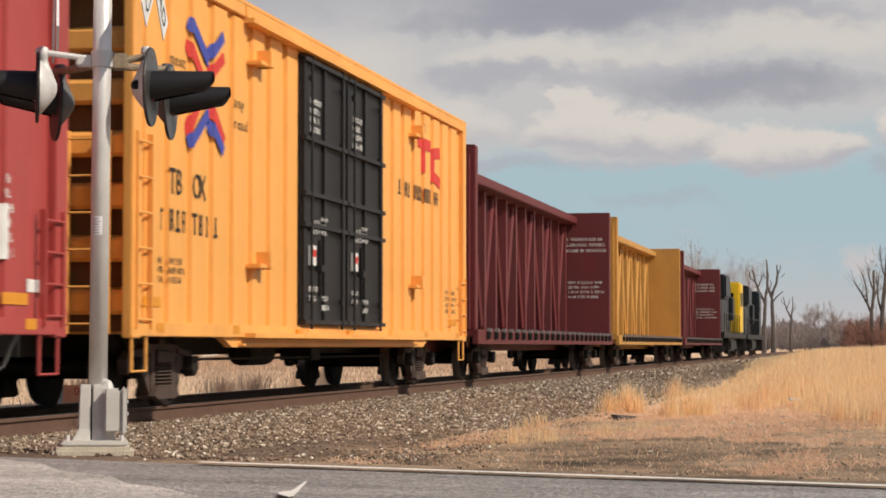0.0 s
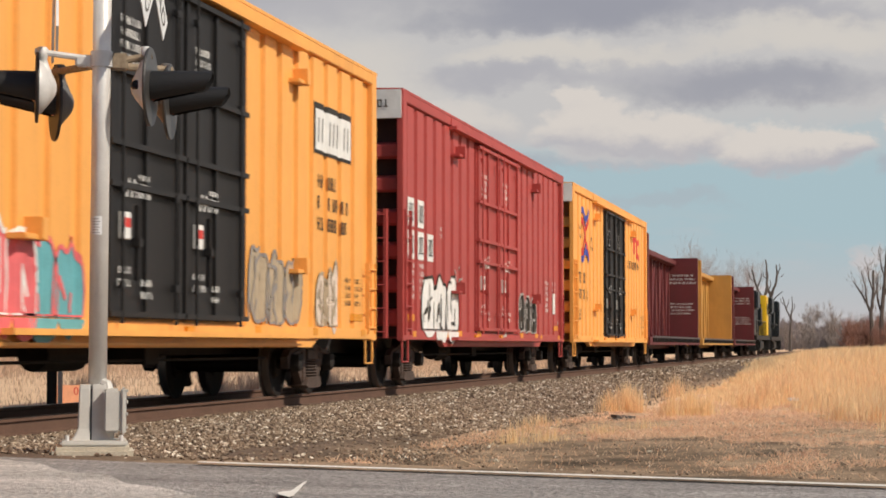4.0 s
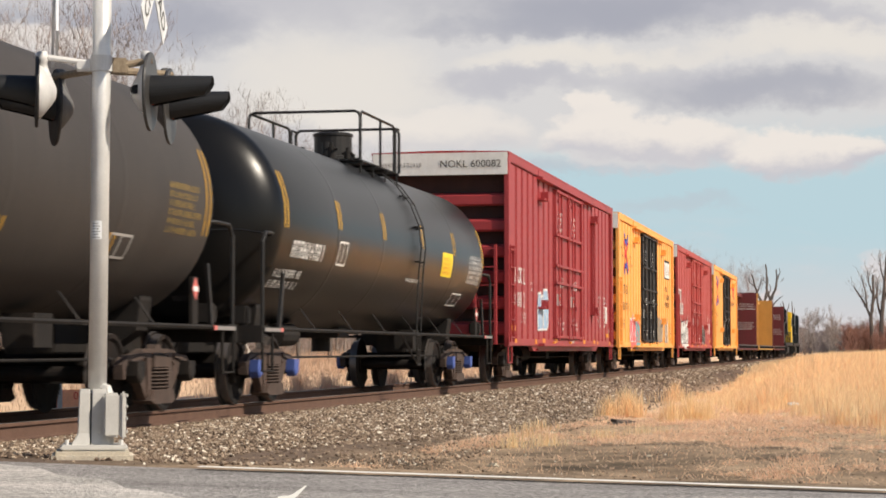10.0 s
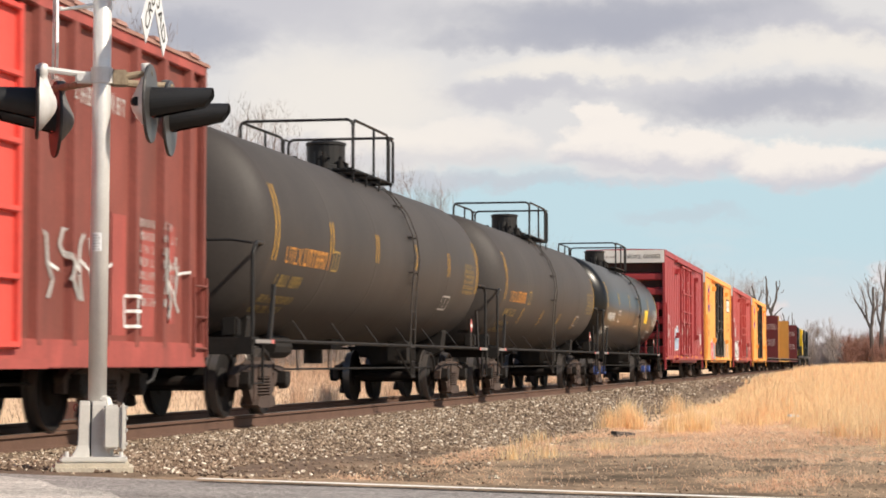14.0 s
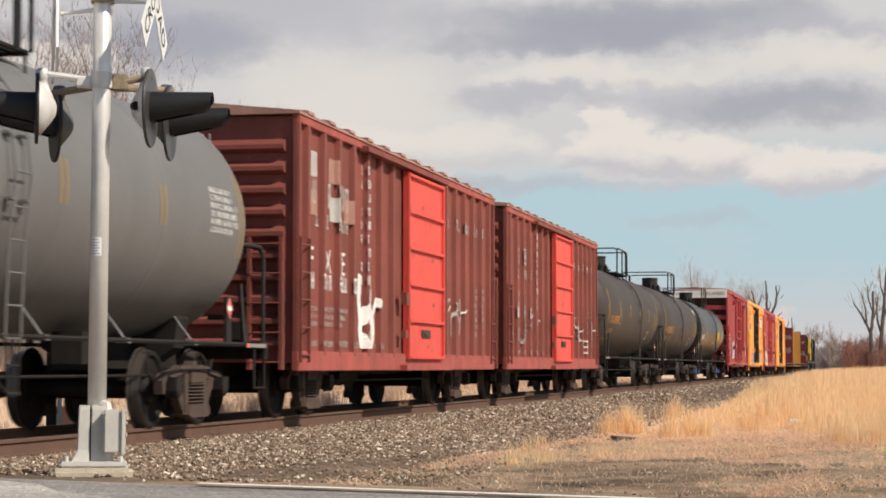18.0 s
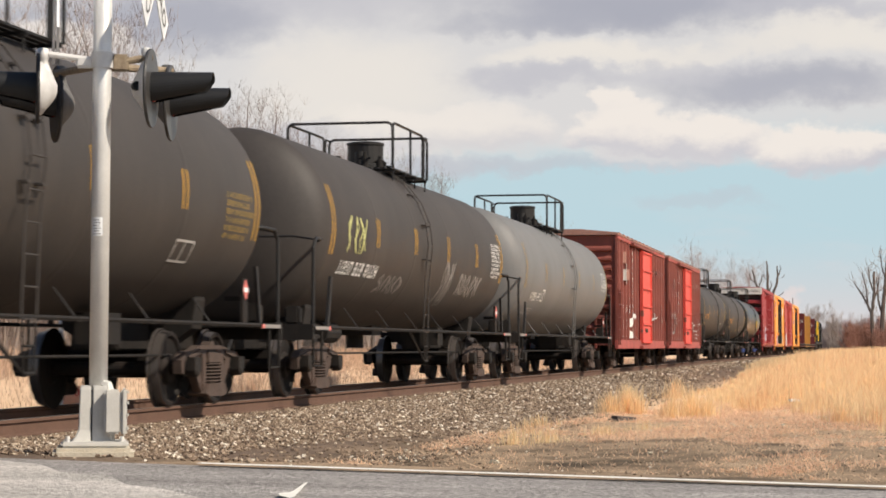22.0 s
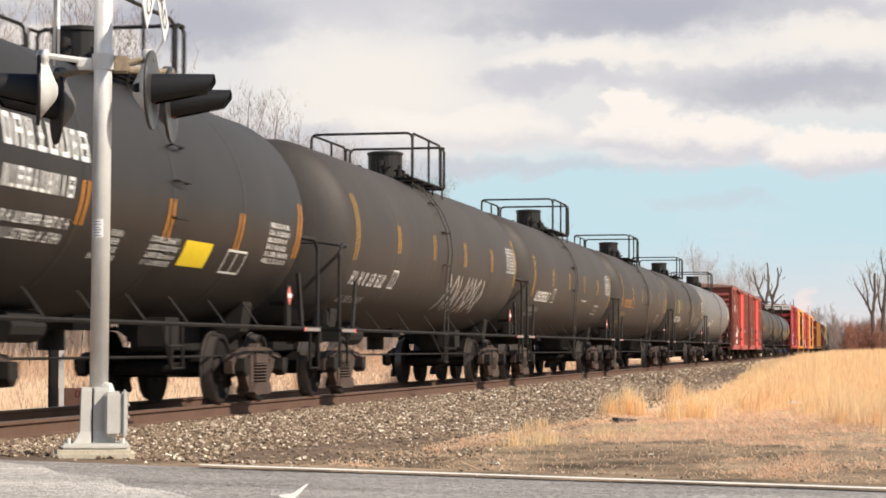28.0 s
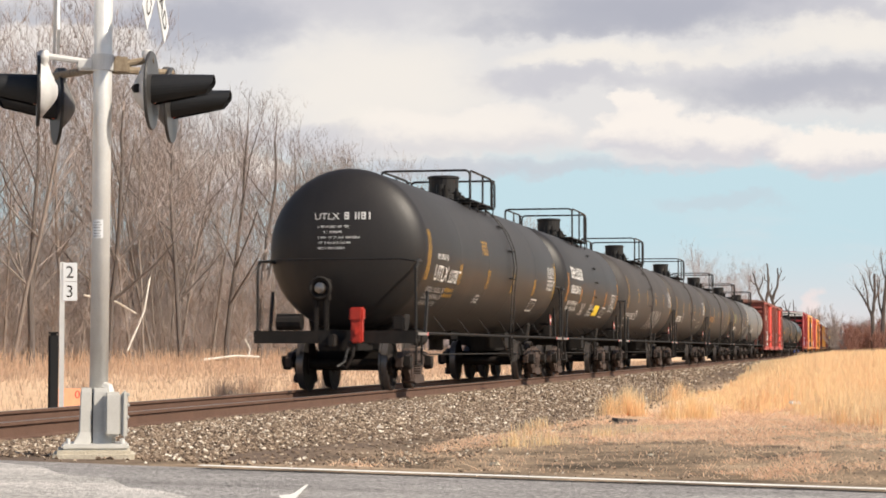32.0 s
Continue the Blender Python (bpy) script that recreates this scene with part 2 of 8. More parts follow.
def ground_z(x, y):
    d = abs(x - TRACK)
    z = -0.42 + 0.06 * noise.noise((x * 0.25, y * 0.25, 0))
    bed = -0.185 - 0.2 * smooth_step(1.5, 4.2, d)
    z = bed + (z - bed) * smooth_step(2.6, 4.4, d)
    # the field on the near side lies a little higher
    z += 0.22 * smooth_step(TRACK + 5.5, TRACK + 12, x) * smooth_step(18, 40, y)
    off = y - road_line(x)
    z += (ROAD_Z - 0.015 - z) * (1 - smooth_step(0.5, 5.0, off))
    return z


def ground_material():
    m = bpy.data.materials.new("soil_and_grass")
    m.use_nodes = True
    n, l = m.node_tree.nodes, m.node_tree.links
    b = n["Principled BSDF"]
    co = n.new("ShaderNodeTexCoord")

    def noise_tex(s, d=6):
        t = n.new("ShaderNodeTexNoise")
        t.inputs["Scale"].default_value, t.inputs["Detail"].default_value, t.inputs["Roughness"].default_value = s, d, 0.65
        l.new(co.outputs["Object"], t.inputs["Vector"])
        return t.outputs["Fac"]
    patch, fine = noise_tex(0.8, 8), noise_tex(14)
    r1 = n.new("ShaderNodeValToRGB")
    r1.color_ramp.elements[0].position, r1.color_ramp.elements[0].color = 0.36, (0.08, 0.063, 0.046, 1)
    r1.color_ramp.elements[1].position, r1.color_ramp.elements[1].color = 0.66, (0.4, 0.295, 0.2, 1)
    mid = r1.color_ramp.elements.new(0.5)
    mid.color = (0.25, 0.183, 0.125, 1)
    l.new(patch, r1.inputs[0])
    r2 = n.new("ShaderNodeMapRange")
    r2.inputs["From Min"].default_value, r2.inputs["From Max"].default_value = 0.3, 0.7
    r2.inputs["To Min"].default_value, r2.inputs["To Max"].default_value = 0.55, 1.35
    l.new(fine, r2.inputs["Value"])
    mul = n.new("ShaderNodeVectorMath")
    mul.operation = "SCALE"
    # straw colour away from the road
    sx = n.new("ShaderNodeSeparateXYZ")
    l.new(co.outputs["Object"], sx.inputs[0])
    far = n.new("ShaderNodeMapRange")
    far.inputs["From Min"].default_value, far.inputs["From Max"].default_value = 24, 40
    l.new(sx.outputs["Y"], far.inputs["Value"])
    side = n.new("ShaderNodeMapRange")
    side.inputs["From Min"].default_value, side.inputs["From Max"].default_value = -5.2, -3.9
    l.new(sx.outputs["X"], side.inputs["Value"])
    beyond = n.new("ShaderNodeMapRange")
    beyond.inputs["From Min"].default_value, beyond.inputs["From Max"].default_value = -11.6, -12.6
    l.new(sx.outputs["X"], beyond.inputs["Value"])
    both = n.new("ShaderNodeMath")
    both.operation = "MULTIPLY"
    l.new(far.outputs[0], both.inputs[0])
    l.new(side.outputs[0], both.inputs[1])
    most = n.new("ShaderNodeMath")
    most.operation = "MAXIMUM"
    l.new(both.outputs[0], most.inputs[0])
    l.new(beyond.outputs[0], most.inputs[1])
    mix = n.new("ShaderNodeMix")
    mix.data_type = "RGBA"
    l.new(most.outputs[0], mix.inputs["Factor"])
    l.new(r1.outputs[0], mix.inputs["A"])
    mix.inputs["B"].default_value = (0.74, 0.52, 0.34, 1)
    # brown stone dust under the ballast
    away = n.new("ShaderNodeMath")
    away.operation = "ADD"
    away.inputs[1].default_value = -TRACK
    l.new(sx.outputs["X"], away.inputs[0])
    dist = n.new("ShaderNodeMath")
    dist.operation = "ABSOLUTE"
    l.new(away.outputs[0], dist.inputs[0])
    bed = n.new("ShaderNodeMapRange")
    bed.inputs["From Min"].default_value, bed.inputs["From Max"].default_value = 4.3, 3.2
    l.new(dist.outputs[0], bed.inputs["Value"])
    mix2 = n.new("ShaderNodeMix")
    mix2.data_type = "RGBA"
    l.new(bed.outputs[0], mix2.inputs["Factor"])
    l.new(mix.outputs["Result"], mix2.inputs["A"])
    mix2.inputs["B"].default_value = (0.15, 0.11, 0.085, 1)
    l.new(mix2.outputs["Result"], mul.inputs[0])
    l.new(r2.outputs[0], mul.inputs["Scale"])
    l.new(mul.outputs[0], b.inputs["Base Color"])
    b.inputs["Roughness"].default_value = 0.95
    b.inputs["Specular IOR Level"].default_value = 0.1
    bp = n.new("ShaderNodeBump")
    bp.inputs["Strength"].default_value, bp.inputs["Distance"].default_value = 0.6, 0.03
    l.new(fine, bp.inputs["Height"])
    l.new(bp.outputs[0], b.inputs["Normal"])
    return m


def ladder_of(a, b, steps, grow):
    """Numbers from a to b whose steps grow."""
    out, d, v = [], steps, a
    while v < b:
        out.append(v)
        v += d
        d *= grow
    return out + [b]


def build_ground():
    xs = [-v for v in reversed(ladder_of(-TRACK, 3000, 0.5, 1.13)[1:])] + ladder_of(TRACK, 12, 0.45, 1.0) + ladder_of(12.6, 3000, 0.8, 1.2)
    ys = [-v for v in reversed(ladder_of(0, 600, 0.8, 1.25)[1:])] + ladder_of(0, 60, 0.5, 1.0) + ladder_of(61, 4000, 1.2, 1.12)
    verts = [(x, y, ground_z(x, y)) for y in ys for x in xs]
    w = len(xs)
    faces = [(j * w + i, j * w + i + 1, (j + 1) * w + i + 1, (j + 1) * w + i) for j in range(len(ys) - 1) for i in range(w - 1)]
    me = bpy.data.meshes.new("ground")
    me.from_pydata(verts, [], faces)
    me.shade_smooth()
    me.materials.append(ground_material())
    tagged(new("ground", me), "bare brown soil and matted dry winter grass", "ground", kind="structure")


def asphalt_material(name, base, stones):
    """Worn asphalt: pale and dark stone chips in grey binder, with broad stains."""
    m = bpy.data.materials.new(name)
    m.use_nodes = True
    n, l = m.node_tree.nodes, m.node_tree.links
    b = n["Principled BSDF"]
    co = n.new("ShaderNodeTexCoord")
    v = n.new("ShaderNodeTexVoronoi")
    v.inputs["Scale"].default_value = 55
    l.new(co.outputs["Object"], v.inputs["Vector"])
    sep = n.new("ShaderNodeSeparateColor")
    l.new(v.outputs["Color"], sep.inputs[0])
    chips = n.new("ShaderNodeMapRange")
    chips.inputs["To Min"].default_value, chips.inputs["To Max"].default_value = 1 - stones, 1 + stones
    l.new(sep.outputs[0], chips.inputs["Value"])
    big = n.new("ShaderNodeTexNoise")
    big.inputs["Scale"].default_value, big.inputs["Detail"].default_value, big.inputs["Roughness"].default_value = 0.9, 8, 0.7
    mp = n.new("ShaderNodeMapping")
    mp.inputs["Rotation"].default_value, mp.inputs["Scale"].default_value = (0, 0, 0.32), (0.5, 1.6, 1)
    l.new(co.outputs["Object"], mp.inputs["Vector"])
    l.new(mp.outputs[0], big.inputs["Vector"])
    stain = n.new("ShaderNodeMapRange")
    stain.inputs["From Min"].default_value, stain.inputs["From Max"].default_value = 0.3, 0.7
    stain.inputs["To Min"].default_value, stain.inputs["To Max"].default_value = 0.65, 1.25
    l.new(big.outputs["Fac"], stain.inputs["Value"])
    mul = n.new("ShaderNodeMath")
    mul.operation = "MULTIPLY"
    l.new(chips.outputs[0], mul.inputs[0])
    l.new(stain.outputs[0], mul.inputs[1])
    col = n.new("ShaderNodeVectorMath")
    col.operation = "SCALE"
    col.inputs[0].default_value = base
    l.new(mul.outputs[0], col.inputs["Scale"])
    l.new(col.outputs[0], b.inputs["Base Color"])
    b.inputs["Roughness"].default_value, b.inputs["Specular IOR Level"].default_value = 0.9, 0.25
    bp = n.new("ShaderNodeBump")
    bp.inputs["Strength"].default_value, bp.inputs["Distance"].default_value = 0.7, 0.01
    l.new(v.outputs["Distance"], bp.inputs["Height"])
    l.new(bp.outputs[0], b.inputs["Normal"])
    return m


line_paint = mat("line_paint", (0.8, 0.78, 0.72), 0.7, 0, 0.2, 3, 60, 0.1, (0.4, 0.37, 0.33), 0.3)
pale_asphalt = asphalt_material("pale_asphalt", (0.47, 0.44, 0.41), 0.45)


def build_road():
    # the road crosses the track at a slant; y is measured from its far edge
    xs = [-40 + i * 1.0 for i in range(101)]
    offs = [0.25, -0.05, -1.0, -2.4, -3.9, -5.4, -6.8, -7.8, -8.0]
    verts, faces = [], []
    for x in xs:
        for k, o in enumerate(offs):
            edge = 0.1 * noise.noise((x * 0.9, k, 3)) if k in (0, len(offs) - 1) else 0
            z = ROAD_Z + 0.02 * (1 - abs(o + 3.9) / 4) + (0.012 * noise.noise((x * 0.4, o * 0.5, 7)))
            if k in (0, len(offs) - 1):
                z = ROAD_Z - 0.06
            verts.append((x, road_line(x) + o + edge, z))
    w = len(offs)
    for i in range(len(xs) - 1):
        for k in range(w - 1):
            faces.append((i * w + k, i * w + k + 1, (i + 1) * w + k + 1, (i + 1) * w + k))
    me = bpy.data.meshes.new("road")
    me.from_pydata(verts, [], faces)
    me.shade_smooth()
    me.materials.append(asphalt_material("asphalt", (0.29, 0.272, 0.26), 0.55))
    road = tagged(new("road", me), "worn grey asphalt road with cracks and patches", "road", kind="structure")
    # the white edge line, worn away in places
    bm = bmesh.new()
    x = -4.38
    while x < 12:
        step = 0.35
        a, b = road_line(x) - 0.115, road_line(x + step) - 0.115
        wdt = 0.066 + 0.012 * noise.noise((x * 1.7, 0, 1))
        z = ROAD_Z + 0.021
        flat(bm, [(x, a - wdt, z), (x + step, b - wdt, z), (x + step, b + wdt, z), (x, a + wdt, z)])
        x += step
    part("edge_line", bm, line_paint, road, "worn white painted edge line")
    z = ROAD_Z + 0.034
    bm = bmesh.new()
    # a hand-painted tick-shaped arrow
    for pts in (((-2.853, 10.157), (-2.863, 10.276), (-3.099, 11.406), (-3.095, 11.307), (-2.99, 10.719)), ((-3.013, 10.497), (-2.961, 10.339), (-2.853, 10.157), (-2.99, 10.719), (-2.978, 10.59))):
        flat(bm, [(px, py, z) for px, py in pts])
    part("paint_mark", bm, line_paint, road, "small worn white paint arrow")
    # paler worn surface towards the crossing
    bm = bmesh.new()
    edge = [(-3.35, 10.2), (-3.7, 10.75), (-4.05, 11.1), (-4.4, 11.75), (-4.85, 12.15), (-5.3, 12.9), (-5.8, 13.25), (-6.8, 13.7), (-9.0, 14.4)]
    ring = [(x + 0.06 * noise.noise((x * 5, y * 5, 0)), y + 0.06 * noise.noise((x * 5, y * 5, 3)), z - 0.006) for x, y in edge] + [(-9.0, 8.0, z - 0.006), (-3.35, 8.0, z - 0.006)]
    flat(bm, ring)
    part("worn_patch", bm, pale_asphalt, road, "paler worn patch of old paving")
    return road


RAIL_PROFILE = [(-0.075, 0), (0.075, 0), (0.075, 0.012), (0.012, 0.03), (0.01, 0.125), (0.036, 0.14), (0.036, 0.166), (0.03, 0.172), (-0.03, 0.172), (-0.036, 0.166), (-0.036, 0.14), (-0.01, 0.125), (-0.012, 0.03), (-0.075, 0.012)]


def build_track():
    track = tagged(empty("railway_track", pose(TRACK, 0, 0)), "single railway track with rusty rails on ballast", "railway track", kind="structure")
    for side in (-1, 1):
        bm = bmesh.new()
        rings = [[bm.verts.new((side * 0.7525 + x, y, z - 0.172)) for x, z in RAIL_PROFILE] for y in (-60, 1500)]
        k = len(RAIL_PROFILE)
        for i in range(k):
            bm.faces.new((rings[0][i], rings[0][(i + 1) % k], rings[1][(i + 1) % k], rings[1][i]))
        bmesh.ops.recalc_face_normals(bm, faces=bm.faces)
        rail = part("rail", bm, rail_rust, track, "rust-brown steel rail")
        bm = boxes((side * 0.7525 - 0.027, side * 0.7525 + 0.027, -60, 1500, 0.0005, 0.003))
        part("running_surface", bm, bright_steel, rail, "polished wheel path on the railhead")
    me = None
    for i in range(150):
        y = 6 + i * 0.54
        if me is None:
            bm = boxes((-1.3, 1.3, -0.115, 0.115, -0.36, -0.176), bevel=0.012)
            tie = part("tie", bm, tie_wood, track)
            me = tie.data
        else:
            tie = new("tie", me)
            tie.parent = track
        tie.location = (0, y, 0)
    return track


build_ground()
build_road()
build_track()

# ---- the train ----
# Each car is built round its middle, at rail height: x to the lit side, y ahead, z up.


def side_text(y, z, x):
    """Places flat lettering upright on a car's lit side."""
    return lambda a, b: (x, y + a, z + b)


def glyph(rnd, w, h):
    """A character that cannot be read, as thin bars: rows of a0, a1, b0, b1 inside a w by h cell."""
    t = min(h * 0.17, w * 0.3)
    out = [(0, t, 0, h), (w - t, w, 0, h)] if rnd.random() < 0.65 else [(w / 2 - t / 2, w / 2 + t / 2, 0, h)]
    for q in (0, 0.42, 0.83):
        if rnd.random() < 0.55:
            out.append((t if len(out) > 1 else 0, w - t if len(out) > 1 else w, q * h, q * h + t))
    return out


def bars(rows, y0, z0, x, width, height, gap, material, parent, name="lettering", label="", seed=1):
    """Lines of small lettering that cannot be read: rows of short bars on an upright side."""
    rnd = random.Random(seed)
    bm = bmesh.new()
    for r in range(rows):
        a, z = y0, z0 - r * (height + gap)
        end = y0 + width * rnd.uniform(0.75, 1.0)
        while a < end:
            wd = height * rnd.uniform(0.45, 0.65)
            for g0, g1, h0, h1 in glyph(rnd, wd, height):
                flat(bm, [(x, a + g0, z + h0), (x, a + g1, z + h0), (x, a + g1, z + h1), (x, a + g0, z + h1)])
            a += wd + height * (0.25 if rnd.random() > 0.2 else 0.8)
    ob = part(name, bm, material, parent, label)
    ob["kind"] = "stuff"
    return ob


def mesh_of(name, bm, material):
    me = bpy.data.meshes.new(name)
    bm.to_mesh(me)
    bm.free()
    me.materials.append(material)
    return me


def extrude_yz(bm, pts, x0, x1):
    a = [bm.verts.new((x0, y, z)) for y, z in pts]
    b = [bm.verts.new((x1, y, z)) for y, z in pts]
    k = len(pts)
    fs = [bm.faces.new(a), bm.faces.new(b[::-1])]
    fs += [bm.faces.new((a[i], b[i], b[(i + 1) % k], a[(i + 1) % k])) for i in range(k)]
    bmesh.ops.recalc_face_normals(bm, faces=fs)


def extrude_xz(bm, pts, y0, y1):
    a = [bm.verts.new((x, y0, z)) for x, z in pts]
    b = [bm.verts.new((x, y1, z)) for x, z in pts]
    k = len(pts)
    fs = [bm.faces.new(a), bm.faces.new(b[::-1])]
    fs += [bm.faces.new((a[i], b[i], b[(i + 1) % k], a[(i + 1) % k])) for i in range(k)]
    bmesh.ops.recalc_face_normals(bm, faces=fs)


BM = {}


def bogie_meshes():
    """The meshes of a two-axle freight bogie, shared by all cars."""
    bm = bmesh.new()
    for s in (-1, 1):
        c = (0, 0, 0)
        lathe(bm, [(s * 0.68, 0.0), (s * 0.68, 0.16), (s * 0.7, 0.2), (s * 0.69, 0.36), (s * 0.68, 0.40), (s * 0.68, 0.495), (s * 0.715, 0.49), (s * 0.72, 0.462), (s * 0.82, 0.452), (s * 0.826, 0.437), (s * 0.826, 0.425), (s * 0.825, 0.40), (s * 0.79, 0.37), (s * 0.77, 0.2), (s * 0.83, 0.16), (s * 0.83, 0)], "X", 28, c)
    rod(bm, (-0.69, 0, 0), (0.69, 0, 0), 0.085, 12)
    rod(bm, (0.82, 0, 0), (1.1, 0, 0), 0.075, 12)
    rod(bm, (-1.1, 0, 0), (-0.82, 0, 0), 0.075, 12)
    BM["wheelset"] = mesh_of("wheelset", bm, wheel_steel)
    BM["wheelset"].materials.append(wheel_tread)
    for p in BM["wheelset"].polygons:
        c = p.center
        if math.hypot(c.y, c.z) > 0.44 and abs(p.normal.x) < 0.75:
            p.material_index = 1
    bm = bmesh.new()
    # side frame: top chord, two sloping columns, lower chord under the springs
    for x0, x1 in ((-0.055, 0.055),):
        top = [(-1.16, 0.4), (-1.18, 0.56), (-1.02, 0.66), (-0.72, 0.68), (-0.46, 0.74), (0.46, 0.74), (0.72, 0.68), (1.02, 0.66), (1.18, 0.56), (1.16, 0.4), (1.08, 0.4), (1.06, 0.55), (0.74, 0.55), (0.72, 0.44), (0.62, 0.5), (0.46, 0.64), (-0.46, 0.64), (-0.62, 0.5), (-0.72, 0.44), (-0.74, 0.55), (-1.06, 0.55), (-1.08, 0.4)]
        extrude_yz(bm, top, x0, x1)
        for f in (-1, 1):
            # sloping tension arm, column beside the springs, and a raised rib
            arm = [(f * 0.74, 0.5), (f * 0.6, 0.6), (f * 0.26, 0.22), (f * 0.4, 0.15)]
            extrude_yz(bm, arm if f > 0 else arm[::-1], x0, x1)
            extrude_yz(bm, [(f * 0.29, 0.2), (f * 0.41, 0.2), (f * 0.43, 0.66), (f * 0.29, 0.66)], x0 - 0.02, x1 + 0.02)
            extrude_yz(bm, [(f * 0.5, 0.64), (f * 0.96, 0.58), (f * 0.98, 0.61), (f * 0.5, 0.69)], x1, x1 + 0.03)
        extrude_yz(bm, [(-0.42, 0.15), (-0.34, 0.27), (0.34, 0.27), (0.42, 0.15), (0.3, 0.11), (-0.3, 0.11)], x0 - 0.07, x1 + 0.07)
        # the bolster's end over the springs, with its wear lugs
        extrude_yz(bm, [(-0.27, 0.53), (-0.25, 0.66), (0.25, 0.64), (0.27, 0.53)], x0, x1 + 0.05)
        extrude_yz(bm, [(-0.1, 0.74), (-0.07, 0.79), (0.07, 0.79), (0.1, 0.74)], x0, x1)
    BM["sideframe"] = mesh_of("side_frame", bm, iron_rust)
    prof = []
    for k in range(6):
        z = 0.28 + k * 0.042
        prof += [(z, 0.04), (z + 0.006, 0.07), (z + 0.016, 0.082), (z + 0.026, 0.07), (z + 0.032, 0.04)]
    BM["springs"] = mesh_of("spring", lathe(bmesh.new(), prof, "Z", 8), iron_rust)
    bm = bmesh.new()
    lathe(bm, [(0.06, 0.0), (0.06, 0.07), (0.04, 0.1), (-0.08, 0.11), (-0.08, 0)], "X", 14)
    box(bm, -0.07, 0.05, -0.12, 0.12, -0.02, 0.14)
    BM["axle_box"] = mesh_of("axle_bearing", bm, steel_dark)
    bm = boxes((-1.1, 1.1, -0.22, 0.22, 0.52, 0.68), bevel=0.03)
    BM["bolster"] = mesh_of("bolster", bm, steel_dark)
    bm = boxes((-0.85, 0.85, -0.5, -0.42, 0.34, 0.44), (-0.85, 0.85, 0.42, 0.5, 0.34, 0.44))
    BM["brake_beam"] = mesh_of("brake_beam", bm, steel_dark)


WHEELSETS = []


def bogie(car, y):
    """A bogie under a car: side frames, springs, bearings and two turning wheelsets."""
    if not BM:
        bogie_meshes()
    bg = new("bogie", BM["bolster"])
    bg.parent = car
    bg.location = (0, y, 0)

    def sub(name, key, loc, turn=0):
        ob = new(name, BM[key])
        ob.parent = bg
        ob.location = loc
        ob.rotation_euler = (0, 0, turn)
        return ob
    for s in (1, -1):
        turn = 0 if s > 0 else math.pi
        sub("side_frame", "sideframe", (s * 1.0, 0, 0), turn)
        for q in (-0.17, 0, 0.17):
            sub("spring", "springs", (s * 1.05, q, 0))
        for d in (-1, 1):
            sub("axle_bearing", "axle_box", (s * 1.12, d * 0.889, 0.457), turn)
    sub("brake_beam", "brake_beam", (0, 0, 0))
    for d in (-1, 1):
        w = sub("wheelset", "wheelset", (0, d * 0.889, 0.457))
        WHEELSETS.append((w, d))
    return bg



placard = mat("placard", (0.62, 0.16, 0.14), 0.5, 0, 0.3, 25, 60, 0)
CARS = []  # each car, and where its middle stands on the track at the start
COUPLER_MESH = {}


def coupler(car, y, ahead):
    """A knuckle coupler with its draft sill end and air hose."""
    s = 1 if ahead else -1
    if not COUPLER_MESH:
        bm = boxes((-0.07, 0.07, -0.2, 0.42, 0.8, 0.94), (-0.13, 0.13, 0.36, 0.62, 0.76, 0.98), (-0.17, -0.06, 0.5, 0.72, 0.76, 0.98), bevel=0.02)
        COUPLER_MESH["c"] = mesh_of("coupler", bm, steel_dark)
        bm = rods(0.025, [(-0.3, 0.1, 0.85), (-0.32, 0.35, 0.7), (-0.3, 0.5, 0.5), (-0.2, 0.62, 0.42)])
        COUPLER_MESH["h"] = mesh_of("air_hose", bm, black_paint)
    c = new("coupler", COUPLER_MESH["c"])
    h = new("air_hose", COUPLER_MESH["h"])
    c.parent = car
    h.parent = c
    c.location = (0, y, 0)
    c.rotation_euler = (0, 0, 0 if s > 0 else math.pi)


def grab_ladder(car, x, y, z0, z1, width, count, material, along="y", off=0.07, name="ladder"):
    """Rungs on stringers, standing off a side (along y) or an end (along x)."""
    bm = bmesh.new()
    for e in (0, width):
        if along == "y":
            box(bm, x, x + off + 0.01, y + e - 0.014, y + e + 0.014, z0 - 0.1, z1 + 0.1)
        else:
            y0, y1 = sorted((y, y + off))
            box(bm, x + e - 0.025, x + e + 0.025, y0, y1, z0 - 0.1, z1 + 0.1)
    ladder = part(name, bm, material, car)
    a, b = ((x + off, y, 0), (x + off, y + width, 0)) if along == "y" else ((x, y + off, 0), (x + width, y + off, 0))
    rung = mesh_of("rung", rod(bmesh.new(), a, b, 0.014, 6), material)
    for k in range(count):
        r = new("rung", rung)
        r.parent = ladder
        r.location = (0, 0, z0 + (z1 - z0) * k / (count - 1))
    return ladder


